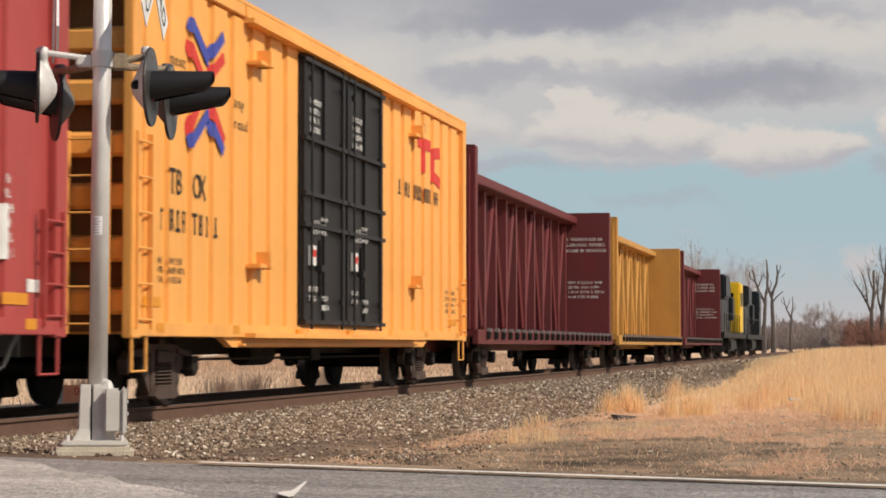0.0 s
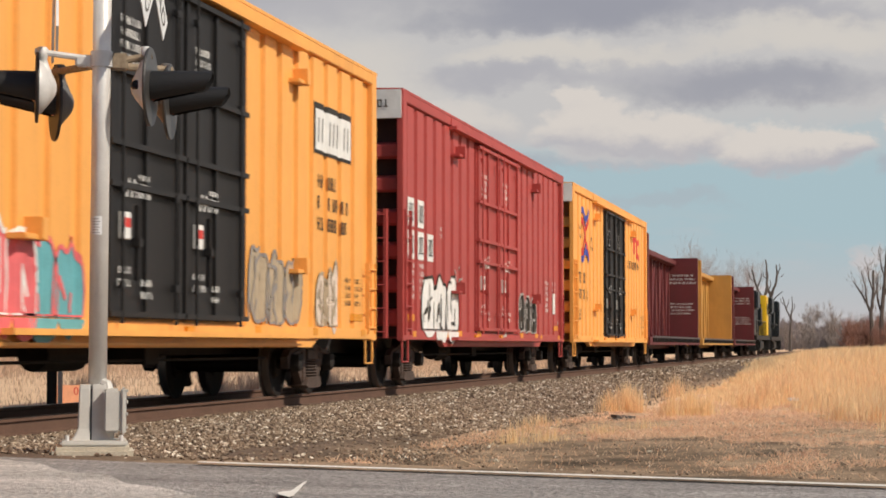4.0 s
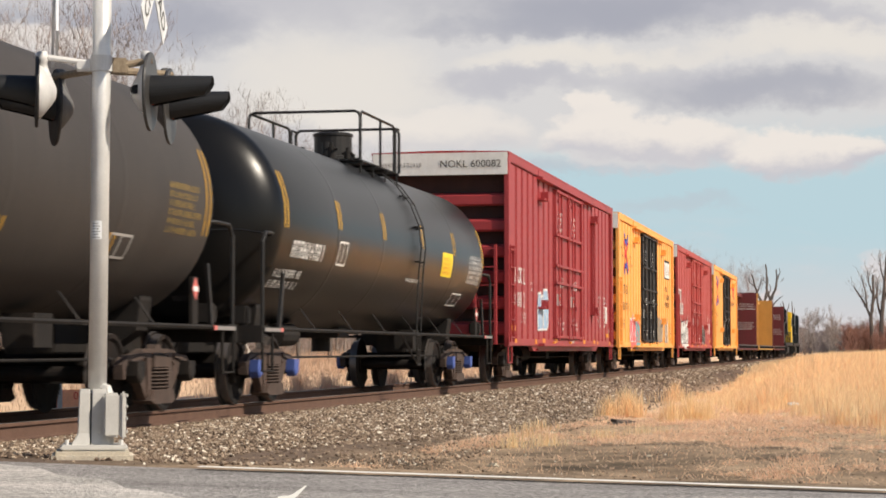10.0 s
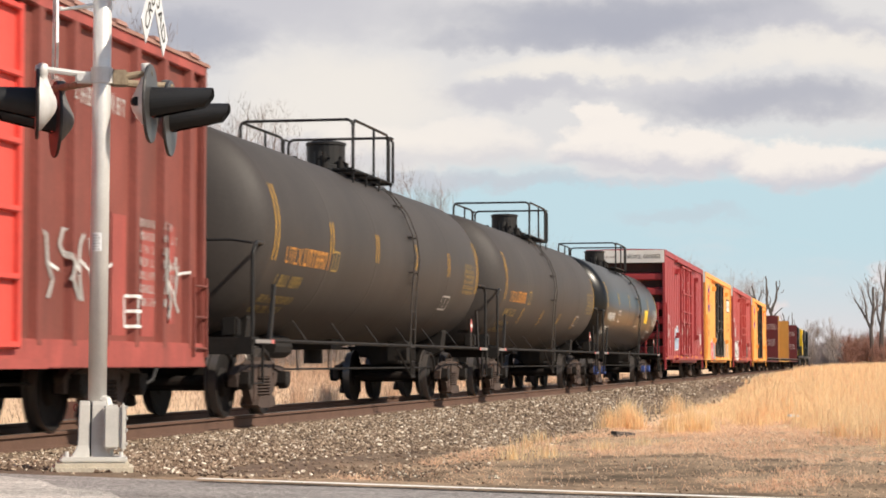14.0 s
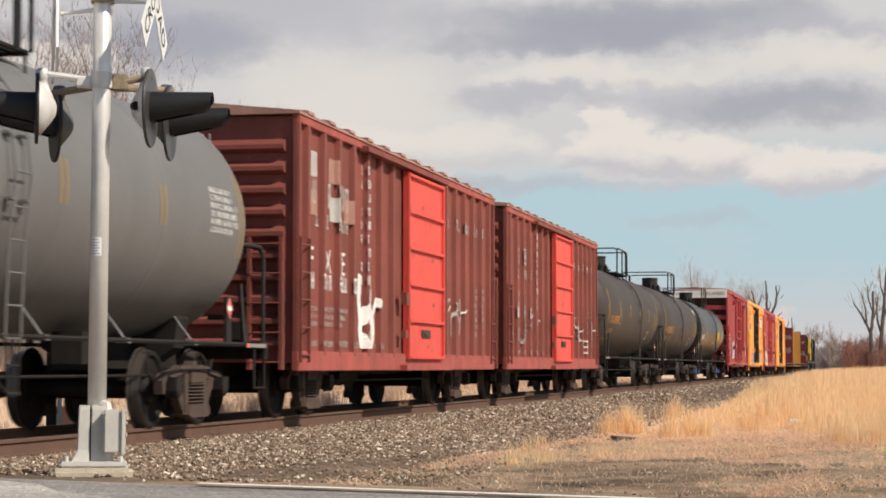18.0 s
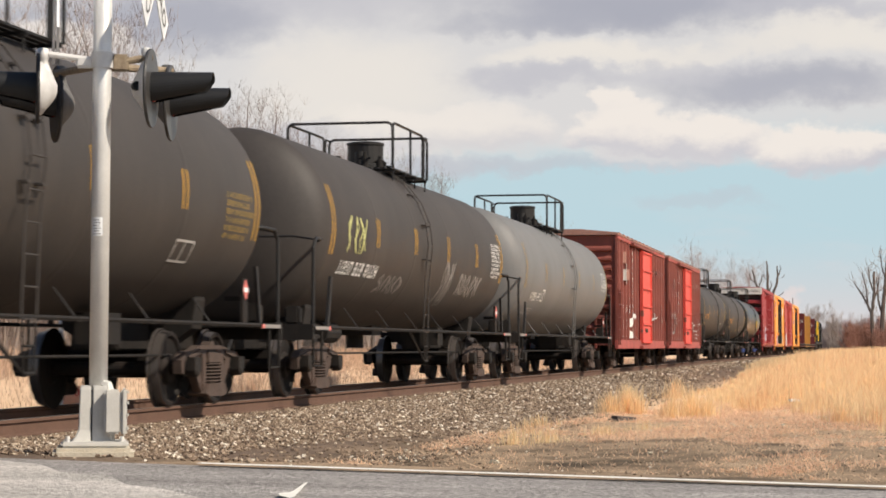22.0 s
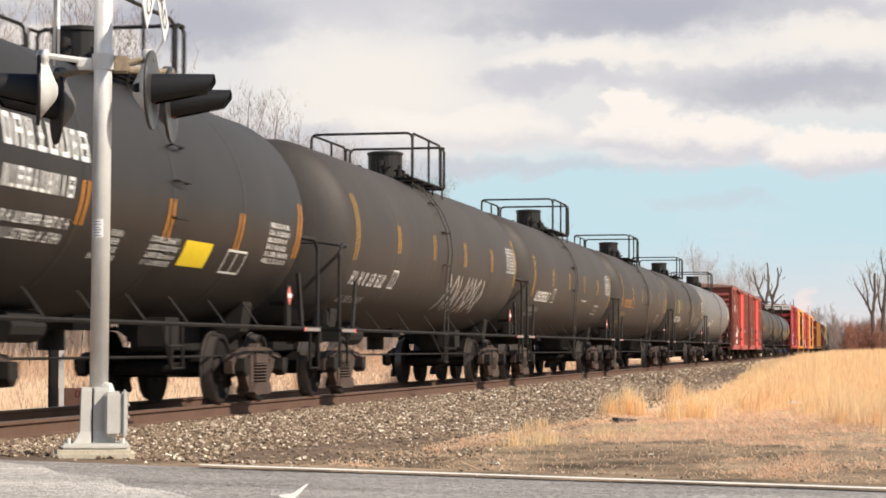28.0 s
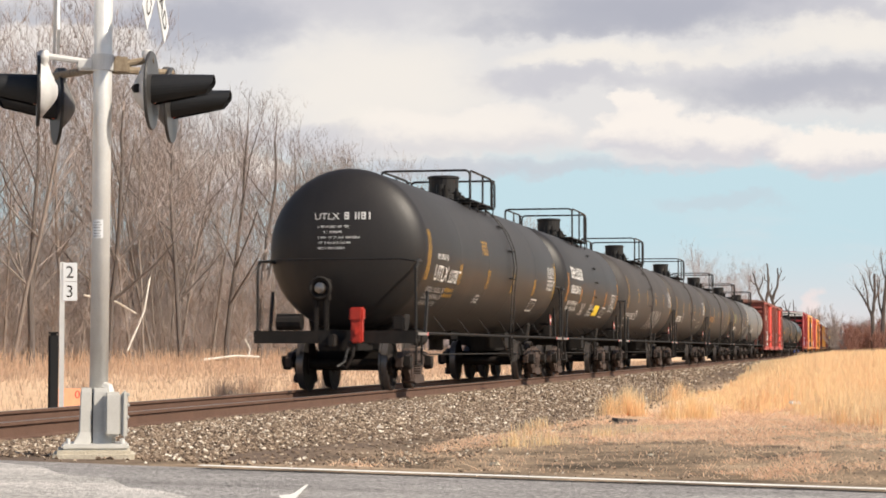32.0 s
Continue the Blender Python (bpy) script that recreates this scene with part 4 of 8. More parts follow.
    if side_ladder:
        # the side ladder follows the barrel; below the rail it ends in a braced stirrup
        bm = bmesh.new()
        pts = [(1.44, 0.98), (1.47, zc - 0.62)] + [((R + 0.08) * math.cos(radians(a)), zc + (R + 0.08) * math.sin(radians(a))) for a in (-12, 0, 15, 30, 45, 58)]
        for dy in (0, 0.36):
            tube(bm, [(xa, yl + dy, za) for xa, za in pts], 0.013, 6)
        for (xa, za), (xb, zb) in zip(pts, pts[1:]):
            k = max(1, round(math.hypot(xb - xa, zb - za) / 0.32))
            for i in range(k):
                q = i / k
                rod(bm, (xa + (xb - xa) * q, yl, za + (zb - za) * q), (xa + (xb - xa) * q, yl + 0.36, za + (zb - za) * q), 0.011, 6)
        for a in (-10, 14, 38):
            c, sn = math.cos(radians(a)), math.sin(radians(a))
            for dy in (0, 0.36):
                box(bm, R * c, (R + 0.09) * c, yl + dy - 0.06, yl + dy + 0.06, zc + R * sn - 0.012, zc + R * sn + 0.012)
        part("ladder", bm, tank.data.materials[0] if paint is not gloss_black else black_paint, car)
        bm = bmesh.new()
        for dy in (0.02, 0.18, 0.34):
            tube(bm, [(1.44, yl + dy, 1.0), (1.44, yl + 0.18 + (dy - 0.18) * 0.7, 0.46)], 0.015, 6)
        rod(bm, (1.44, yl + 0.04, 0.47), (1.44, yl + 0.32, 0.47), 0.024, 6)
        rod(bm, (1.44, yl + 0.03, 0.73), (1.44, yl + 0.33, 0.73), 0.013, 6)
        for dy in (0.0, 0.14):
            rod(bm, (1.4, yl - 1.0 + dy, 0.98), (1.44, yl + 0.06, 0.48), 0.014, 6)
        part("stirrup_ladder", bm, steel_dark, car)
    else:
        # a stirrup below the rail and handholds up the barrel
        bm = bmesh.new()
        tube(bm, [(1.42, yl - 0.35, 1.0), (1.43, yl, 0.5), (1.43, yl + 0.4, 0.5), (1.42, yl + 0.4, 1.0)], 0.018, 6)
        tube(bm, [(1.42, yl, 1.0), (1.43, yl + 0.02, 0.5)], 0.018, 6)
        rod(bm, (1.43, yl - 0.1, 0.75), (1.43, yl + 0.4, 0.75), 0.015, 6)
        part("stirrup_ladder", bm, steel_dark, car)
        for a in (-28, -12, 4, 20, 36, 52):
            c, sn = math.cos(radians(a)), math.sin(radians(a))
            part("handhold", rods(0.015, [(R * c, yl, zc + R * sn), ((R + 0.07) * c, yl, zc + (R + 0.07) * sn), ((R + 0.07) * c, yl + 0.4, zc + (R + 0.07) * sn), (R * c, yl + 0.4, zc + R * sn)], n=5), black_paint, car)
    # conspicuity stripes
    if stripe_mat:
        for k in range(rings + 1):
            y = -stripes / 2 + stripes * k / rings
            a0, a1 = ring_span if k in (0, rings) else inner
            for dy in (-0.1, 0.05):
                bm = bmesh.new()
                tank_patch(bm, R, zc, y + dy, y + dy + 0.04, a0, a1)
                part("reflector_stripe", bm, stripe_mat, car)
    CARS.append((car, u))
    return car


def ribbed_boxcar(name, label, L, u, seed=0):
    """An older 50-foot boxcar: outside posts, one sliding door, rounded corrugated ends, ribbed roof."""
    car = tagged(empty(name), label, "boxcar", "cars of the freight train")
    h, hw, z0, top = L / 2, 1.4, 0.78, 4.2
    paint = brown_paint
    part("body", boxes((-hw, hw, -h + 0.06, h - 0.06, z0, top - 0.03)), paint, car)
    dl, dc = 1.5, 0.6
    post = None
    for side in (1, -1):
        for k in range(17):
            y = -h + 0.55 + k * (L - 1.1) / 16
            if dc - dl - 0.1 < y < dc + dl + 0.1:
                continue
            if post is None:
                bm = bmesh.new()
                pr = [(0.0, -0.085), (0.085, -0.06), (0.085, 0.06), (0.0, 0.085)]
                a = [bm.verts.new((px, py, z0 + 0.1)) for px, py in pr]
                b = [bm.verts.new((px, py, top - 0.12)) for px, py in pr]
                for i in range(3):
                    bm.faces.new((a[i], a[i + 1], b[i + 1], b[i]))
                bm.faces.new(a)
                bm.faces.new(b)
                bmesh.ops.recalc_face_normals(bm, faces=bm.faces)
                post = mesh_of("side_post", bm, paint)
            p = new("side_post", post)
            p.parent = car
            p.location, p.rotation_euler = (side * (hw - 0.002), y, 0), (0, 0, 0 if side > 0 else math.pi)
        a, b = (hw - 0.02, hw + 0.08) if side > 0 else (-hw - 0.08, -hw + 0.02)
        part("top_chord", boxes((a, b, -h, h, top - 0.13, top), bevel=0.012), sill_red, car)
        part("bottom_chord", boxes((a, b, -h, h, z0 - 0.12, z0 + 0.16), bevel=0.012), sill_red, car)
        for e in (-1, 1):
            y0, y1 = sorted((e * h, e * (h - 0.12)))
            part("corner_post", boxes((a, b + 0.002, y0, y1, z0 - 0.1, top - 0.01), bevel=0.02), paint, car)
    bm = bmesh.new()
    extrude_xz(bm, [(-hw - 0.1, top - 0.01), (-hw - 0.1, top + 0.03), (-0.25, top + 0.16), (0.25, top + 0.16), (hw + 0.1, top + 0.03), (hw + 0.1, top - 0.01)], -h - 0.05, h + 0.05)
    for k in range(13):
        y = -h + 0.55 + k * (L - 1.1) / 12
        extrude_xz(bm, [(-hw - 0.12, top + 0.03), (-hw - 0.1, top + 0.08), (-0.25, top + 0.2), (0.25, top + 0.2), (hw + 0.1, top + 0.08), (hw + 0.12, top + 0.03), (0.25, top + 0.13), (-0.25, top + 0.13)], y - 0.16, y + 0.16)
    part("roof", bm, roof_tan, car, "weathered ribbed roof")
    # one sliding door with pressed panels on its rail
    door = part("door", boxes((hw + 0.03, hw + 0.1, dc - dl, dc + dl, z0 + 0.06, top - 0.18), bevel=0.01), scarlet_paint, car, "scarlet sliding door with scuffed panels")
    for k in range(6):
        z = z0 + 0.1 + k * (top - z0 - 0.34) / 5
        part("door_rib", boxes((hw + 0.09, hw + 0.16, dc - dl + 0.03, dc + dl - 0.03, z - 0.03, z + 0.03), bevel=0.01), scarlet_paint, door)
    part("latch_plate", boxes((hw + 0.1, hw + 0.125, dc - 0.35, dc + 0.35, 1.22, 1.36), (hw + 0.1, hw + 0.15, dc - 0.25, dc + 0.1, 1.26, 1.31), bevel=0.006), iron_rust, door)
    rnd = random.Random(seed + 40)
    for k in range(8):
        y, z = dc + rnd.uniform(-1.2, 1.0), rnd.uniform(1.0, 3.6)
        bm = bmesh.new()
        wy, wz = rnd.uniform(0.05, 0.16), rnd.uniform(0.03, 0.1)
        ring = []
        for q in range(14):
            a, m = q * 0.4488, rnd.uniform(0.55, 1.1)
            ring.append((hw + 0.1045, y + wy * m * math.cos(a), z + wz * m * math.sin(a)))
        flat(bm, ring)
        part("scuff", bm, faded_red if k % 2 else sill_red, door)
    for y in (dc - dl, dc + dl - 0.09):
        part("door_edge", boxes((hw + 0.09, hw + 0.15, y, y + 0.09, z0 + 0.06, top - 0.18), bevel=0.01), scarlet_paint, door)
    part("door_rail", boxes((hw + 0.03, hw + 0.19, dc - dl - 3.1, dc + dl + 0.2, top - 0.16, top - 0.08)), paint, car)
    part("door_sill", boxes((hw + 0.03, hw + 0.2, dc - dl - 0.4, dc + dl + 0.5, z0 - 0.12, z0 - 0.03)), sill_red, car)
    part("door_lock", boxes((hw + 0.1, hw + 0.2, dc - dl - 0.45, dc - dl - 0.2, 1.75, 1.95), (hw + 0.1, hw + 0.17, dc - dl - 0.4, dc - dl - 0.2, 1.2, 1.32)), paint, car)
    for e in (-1, 1):
        y = e * (h - 0.06)
        for k in range(10):
            z = z0 + 0.2 + k * 0.3
            bm = bmesh.new()
            extrude_yz(bm, [(y, z - 0.02), (y + e * 0.13, z + 0.03), (y + e * 0.13, z + 0.09), (y, z + 0.17)], -hw + 0.12, hw - 0.12)
            part("end_rib", bm, paint, car)
        bars(1, -0.3, top - 0.38, 0, 0.6, 0.12, 0.05, white_mark, car, seed=3).matrix_basis = pose(0, y + e * 0.03, 0, 0, 0, -90) if e < 0 else pose(0, y + 0.03, 0, 0, 0, 90)
        grab_ladder(car, hw - 0.6, y, z0, 2.4, 0.45, 5, paint, "x", 0.16 * e)
    grab_ladder(car, hw + 0.05, -h + 0.05, z0 + 0.1, 2.4, 0.45, 5, paint, "y", 0.06)
    grab_ladder(car, hw + 0.05, h - 0.5, z0 + 0.1, 1.6, 0.45, 3, paint, "y", 0.06)
    bg = h - 2.15
    bogie(car, bg)
    bogie(car, -bg)
    coupler(car, h, True)
    coupler(car, -h, False)
    part("centre_sill", boxes((-0.25, 0.25, -h, h, 0.58, z0 + 0.005)), steel_dark, car)
    bm = bmesh.new()
    rod(bm, (0.4, -1.8, 0.6), (0.4, -0.6, 0.6), 0.18, 12)
    rod(bm, (0.75, -bg + 1.2, 0.5), (0.75, bg - 1.2, 0.5), 0.02, 6)
    part("brake_gear", bm, steel_dark, car)
    CARS.append((car, u))
    return car


def centre_beam_car(name, label, paint, L, u, end_paint=None, writing=True, seed=0):
    """An empty lumber car: a deck between two tall bulkheads, with a braced beam down its middle."""
    car = tagged(empty(name), label, "flat car", "cars of the freight train")
    h, hw, z0, top = L / 2, 1.4, 1.05, 4.75
    endp = end_paint or paint
    part("deck", boxes((-hw, hw, -h, h, z0 - 0.14, z0), bevel=0.01), paint, car)
    for s in (1, -1):
        part("side_sill", boxes((s * hw - 0.06, s * hw + 0.06, -h, h, 0.75, z0 - 0.01), bevel=0.01), paint, car)
    part("centre_sill", boxes((-0.3, 0.3, -h, h, 0.6, z0 - 0.12)), paint, car)
    for e in (-1, 1):
        y0, y1 = sorted((e * h, e * (h - 0.32)))
        part("bulkhead", boxes((-hw, hw, y0, y1, z0, top), bevel=0.02), endp, car)
        for x in (-1.2, 0, 1.2):
            part("bulkhead_post", boxes((x - 0.1, x + 0.1, *sorted((e * (h + 0.0), e * (h + 0.1))), z0, top - 0.2)), endp, car)
    part("top_chord", boxes((-0.42, 0.42, -h + 0.3, h - 0.3, top - 0.34, top - 0.12), bevel=0.02), paint, car)
    n = 14
    for k in range(n + 1):
        y = -h + 0.6 + k * (L - 1.2) / n
        part("beam_post", boxes((-0.12, 0.12, y - 0.11, y + 0.11, z0, top - 0.3)), paint, car)
        if k < n:
            y2 = -h + 0.6 + (k + 1) * (L - 1.2) / n
            bm = rod(bmesh.new(), (0, y + 0.1, z0 + 0.15) if k % 2 else (0, y + 0.1, top - 0.45), (0, y2 - 0.1, top - 0.45) if k % 2 else (0, y2 - 0.1, z0 + 0.15), 0.09, 6)
            part("beam_brace", bm, paint, car)
    # tie-down winches along the deck edge
    for k in range(24):
        y = -h + 1 + k * (L - 2) / 23
        w = part("winch", boxes((hw + 0.02, hw + 0.14, y - 0.09, y + 0.09, z0 - 0.2, z0 - 0.04), bevel=0.02), steel_dark, car)
        # drum in pale grey: the winch's bright highlight is put into its colour
        part("drum", boxes((hw + 0.06, hw + 0.16, y - 0.05, y + 0.05, z0 - 0.045, z0 + 0.03), bevel=0.01), disc_mark, w)
    if writing:
        b = bars(3, 0, 0, 0, 1.2, 0.09, 0.08, white_mark, car, seed=seed)
        b.matrix_basis = pose(0, h - 0.326, 3.9, 0, 0, -90) @ pose(0, 0.1, 0)
        b = bars(4, 0, 0, 0, 1.1, 0.075, 0.07, white_mark, car, seed=seed + 1)
        b.matrix_basis = pose(0, h - 0.326, 2.6, 0, 0, -90) @ pose(0, 0.15, 0)
    bg = h - 2.6
    bogie(car, bg)
    bogie(car, -bg)
    coupler(car, h, True)
    coupler(car, -h, False)
    CARS.append((car, u))
    return car


loco_blue = mat("loco_blue", (0.009, 0.014, 0.018), 0.4, 0, 0.2, 1, 20, 0.05, GRIME, 0.3)
loco_yellow = mat("loco_yellow", (0.75, 0.5, 0.02), 0.45, 0, 0.15, 1, 20, 0.05, GRIME, 0.25)


def locomotive(label, u, cab_paint, L=20.4):
    """A road-switcher diesel: frame and fuel tank, long hood with radiators, cab, walkway rails."""
    car = tagged(empty("locomotive"), label, "locomotive", "engines of the freight train")
    h = L / 2
    part("frame", boxes((-1.5, 1.5, -h, h, 1.15, 1.45), bevel=0.02), black_paint, car)
    part("fuel_tank", boxes((-1.35, 1.35, -2.6, 2.6, 0.4, 1.15), bevel=0.12), black_paint, car)
    hood = part("long_hood", boxes((-0.95, 0.95, -h + 1.0, h - 6.2, 1.45, 4.35), bevel=0.08), loco_blue, car)
    part("radiator_housing", boxes((-1.5, 1.5, -h + 1.6, -h + 5.2, 3.3, 4.6), bevel=0.1), loco_blue, hood)
    part("blower_duct", boxes((-1.2, 1.2, h - 8.5, h - 6.5, 2.2, 3.6), bevel=0.08), loco_blue, hood)
    for k in range(8):
        y = -h + 5.8 + k * 0.95
        part("hood_door", boxes((0.94, 0.97, y, y + 0.85, 1.6, 3.6), bevel=0.01), loco_blue, hood)
    for k in range(3):
        y = -h + 2.1 + k * 1.15
        bm = lathe(bmesh.new(), [(4.58, 0.001), (4.72, 0.5), (4.75, 0.45), (4.75, 0.001)], "Z", 16, (0, y, 0))
        part("radiator_fan", bm, steel_dark, hood)
    part("exhaust_stack", boxes((-0.3, 0.3, 0.4, 1.2, 4.3, 4.62), bevel=0.04), steel_dark, hood)
    cab = part("cab", boxes((-1.5, 1.5, h - 6.2, h - 3.4, 1.45, 4.55), bevel=0.1), cab_paint, car, "crew cab with dark windows")
    for y in (h - 5.9, h - 4.9):
        part("cab_window", boxes((1.49, 1.515, y, y + 0.8, 3.1, 3.9), bevel=0.03), gloss_black, cab)
    for x in (-1.1, 0.6):
        part("cab_window", boxes((x, x + 0.5, h - 6.215, h - 6.19, 3.2, 3.9), bevel=0.03), gloss_black, cab)
    part("short_hood", boxes((-0.95, 0.95, h - 3.4, h - 1.0, 1.45, 3.0), bevel=0.1), cab_paint, car)
    part("rear_band", boxes((-0.955, 0.955, -h + 0.985, -h + 1.25, 1.5, 2.3), bevel=0.02), loco_yellow, car, "yellow end of the hood")
    for s in (1, -1):
        bm = bmesh.new()
        rod(bm, (s * 1.45, -h + 0.8, 2.5), (s * 1.45, h - 6.3, 2.5), 0.02, 6)
        for k in range(9):
            y = -h + 0.8 + k * (L - 7.1) / 8
            rod(bm, (s * 1.45, y, 1.4), (s * 1.45, y, 2.5), 0.02, 6)
        part("walkway_rail", bm, loco_blue, car)
    for x in (-1.3, 0.5):
        part("end_rail", rods(0.02, [(x, -h + 0.1, 1.4), (x, -h + 0.1, 2.5), (x + 0.8, -h + 0.1, 2.5), (x + 0.8, -h + 0.1, 1.4)], n=6), loco_blue, car)

    for e in (-1, 1):
        part("pilot", boxes((-1.4, 1.4, *sorted((e * h, e * (h - 0.2))), 0.35, 1.2), bevel=0.03), black_paint, car)
        bogie(car, e * (h - 3.6))
        coupler(car, e * h, e > 0)
    CARS.append((car, u))
    return car


# ---- painted marks and graffiti ----


def high_cube_side(L):
    """How far a high-cube car's lit side stands out, along its length."""
    h, dl, dc = L / 2, 0.13 * L, -0.012 * L

    def side_x(y):
        if dc - dl < y < dc + dl:
            return 1.43 + 0.13
        k = math.floor((y + h - 0.47 + 0.05) / 0.8)
        start = -h + 0.47 + k * 0.8
        q = y - start
        if k < 0 or dc - dl - 0.58 < start < dc + dl + 0.05 or start + 0.55 > h - 0.3 or q > 0.6:
            return 1.43 + 0.006
        return 1.43 + 0.057 * clamp01(min((q + 0.04) / 0.03, (0.59 - q) / 0.03)) + 0.006
    return side_x


def ribbed_side(L):
    """The same for the older ribbed cars."""
    h = L / 2

    def side_x(y):
        k = (y + h - 0.55) / ((L - 1.1) / 16)
        q = abs(k - round(k)) * (L - 1.1) / 16
        if -0.9 < y < 2.1:
            return 1.506
        return 1.4 + 0.086 * clamp01((0.13 - q) / 0.03) + 0.006
    return side_x


def ribbon(bm, side_x, pts, width, lift=0.0):
    """A painted stroke through (y, z) points that follows the side's relief."""
    fine = []
    for (ya, za), (yb, zb) in zip(pts, pts[1:]):
        k = max(2, int(math.hypot(yb - ya, zb - za) / 0.02))
        fine += [(ya + (yb - ya) * i / k, za + (zb - za) * i / k) for i in range(k)]
    fine.append(pts[-1])
    prev = None
    for i, (y, z) in enumerate(fine):
        a, b = fine[max(0, i - 1)], fine[min(len(fine) - 1, i + 1)]
        d = math.hypot(b[0] - a[0], b[1] - a[1]) or 1
        ny, nz = -(b[1] - a[1]) / d * width / 2, (b[0] - a[0]) / d * width / 2
        floor_z = 1.0 if side_x(0) > 1 else -9
        cur = [bm.verts.new((side_x(y + s * ny) + lift, y + s * ny, max(z + s * nz, floor_z))) for s in (-1, -0.714, -0.429, -0.143, 0.143, 0.429, 0.714, 1)]
        if prev:
            for c in range(7):
                bm.faces.new((prev[c], cur[c], cur[c + 1], prev[c + 1]))
        prev = cur


def graffiti(car, side_x, y0, y1, z0, z1, count, fill, edge, seed, label, wide=0.26):
    """Sprayed letters that cannot be read: strokes with a thin outline, a part for each letter."""
    rnd = random.Random(seed)
    w = (y1 - y0) / count
    for k in range(count):
        body, line = bmesh.new(), bmesh.new()
        a, b = y0 + k * w + 0.1 * w, y0 + (k + 1) * w
        pts = [(rnd.uniform(a, b), z0 + (z1 - z0) * q + rnd.uniform(-0.08, 0.08)) for q in (0.02, 0.3, 0.55, 0.8, 0.98)]
        ribbon(body, side_x, pts, wide * rnd.uniform(0.8, 1.3))
        ribbon(body, side_x, [pts[2], (b + 0.1, z0 + (z1 - z0) * rnd.uniform(0.2, 0.8))], wide * 0.8, 0.002)
        for o in (-0.5, 0.5):
            ribbon(line, side_x, [(p + o * wide * 1.1, q) for p, q in pts], min(0.045, wide * 0.6), 0.006)
        g = part("graffiti_letter", body, fill, car, label)
        part("outline", line, edge, g)


def bubble_letters(car, side_x, y0, y1, z0, z1, count, fill, edge, seed, label, inner=2):
    """Fat sprayed letters that cannot be read: filled round shapes that overlap, with outlines and inner strokes."""
    rnd = random.Random(seed)
    w = (y1 - y0) / count
    for k in range(count):
        body, line = bmesh.new(), bmesh.new()
        a = y0 + (k - 0.08) * w
        b = a + 1.16 * w
        top, low = z1 - rnd.uniform(0, 0.25) * (z1 - z0), z0 + rnd.uniform(0, 0.1) * (z1 - z0)
        n, upper, lower, prev = max(6, int((b - a) / 0.03)), [], [], None
        for i in range(n + 1):
            q = i / n
            r = math.sqrt(max(0.0, 1 - abs(2 * q - 1) ** 3.2))
            wob = 0.16 * noise.noise((k * 3.1 + q * 3.5, seed, 0))
            y, mid, h = a + (b - a) * q, (top + low) / 2, (top - low) / 2
            zu, zl = mid + h * r + wob, max(mid - h * r + 0.5 * wob, 0.72)
            upper.append((y, zu))
            lower.append((y, max(zl, 1.0)))
            x = side_x(y) + 0.002 * (k % 3)
            sill = max(x, 1.525)
            cur = [body.verts.new((x, y, max(zl, 0.99))), body.verts.new((x, y, max(zu, 0.99)))]
            cur += [body.verts.new((sill, y, zl)), body.verts.new((sill, y, max(zl, 0.978)))]
            if prev:
                for c in (0, 2):
                    body.faces.new((prev[c], cur[c], cur[c + 1], prev[c + 1]))
            prev = cur
        ribbon(line, side_x, upper, 0.05, 0.009)
        ribbon(line, side_x, lower, 0.04, 0.009)
        for c in range(inner):
            yc, zc = a + (b - a) * rnd.uniform(0.25, 0.6), low + (top - low) * rnd.uniform(0.25, 0.7)
            pts = [(yc, zc)]
            for _ in range(3):
                pts.append((pts[-1][0] + rnd.choice((0, 0, rnd.uniform(-0.25, 0.25))) * w, min(top - 0.1, max(1.04, pts[-1][1] + rnd.uniform(-0.3, 0.3) * (top - low)))))
            ribbon(line, side_x, pts, rnd.uniform(0.03, 0.07), 0.01)
        ribbon(line, side_x, [(a, 0.5 * (top + low)), (a - 0.02, low + 0.2 * (top - low)), (a + 0.03, low)], 0.05, 0.01)
        g = part("graffiti_letter", body, fill, car, label)
        part("outline", line, edge, g)


def marks(car, side_x, y0, y1, z0, z1, rows, material, seed, label=""):
    """Rows of small print that cannot be read, following the side's relief."""
    rnd = random.Random(seed)
    bm = bmesh.new()
    pitch = (z1 - z0) / rows
    hgt = pitch * 0.62
    for r in range(rows):
        z = z1 - (r + 0.8) * pitch
        y = y0
        end = y0 + (y1 - y0) * rnd.uniform(0.7, 1)
        while y < end:
            wd = hgt * rnd.uniform(0.4, 0.7)
            if abs(side_x(y) - side_x(y + wd)) > 0.005:
                y += 0.03
                continue
            for g0, g1, h0, h1 in glyph(rnd, wd, hgt):
                xa, xb = side_x(y + g0), side_x(y + g1)
                flat(bm, [(xa, y + g0, z + h0), (xb, y + g1, z + h0), (xb, y + g1, z + h1), (xa, y + g0, z + h1)])
            y += wd + hgt * (0.3 if rnd.random() > 0.15 else 0.9)
    ob = part("lettering", bm, material, car, label)
    ob["kind"] = "stuff"
    return ob


def word(car, side_x, text, y, z, size, material, stretch=1.0):
    """Painted letters, one by one on the flat panels between the posts."""
    flat_x = max(side_x(y + 0.05 * k) for k in range(20))
    for ch in text:
        wide = size * 0.6 * stretch
        while flat_x - min(side_x(y), side_x(y + wide * 0.5), side_x(y + wide * 0.9)) > 0.01:
            y += 0.02
        letters("letter", ch, size, material, car, lambda a, b, y=y: (flat_x + 0.002, y + a, z + b), stretch=stretch)
        y += wide


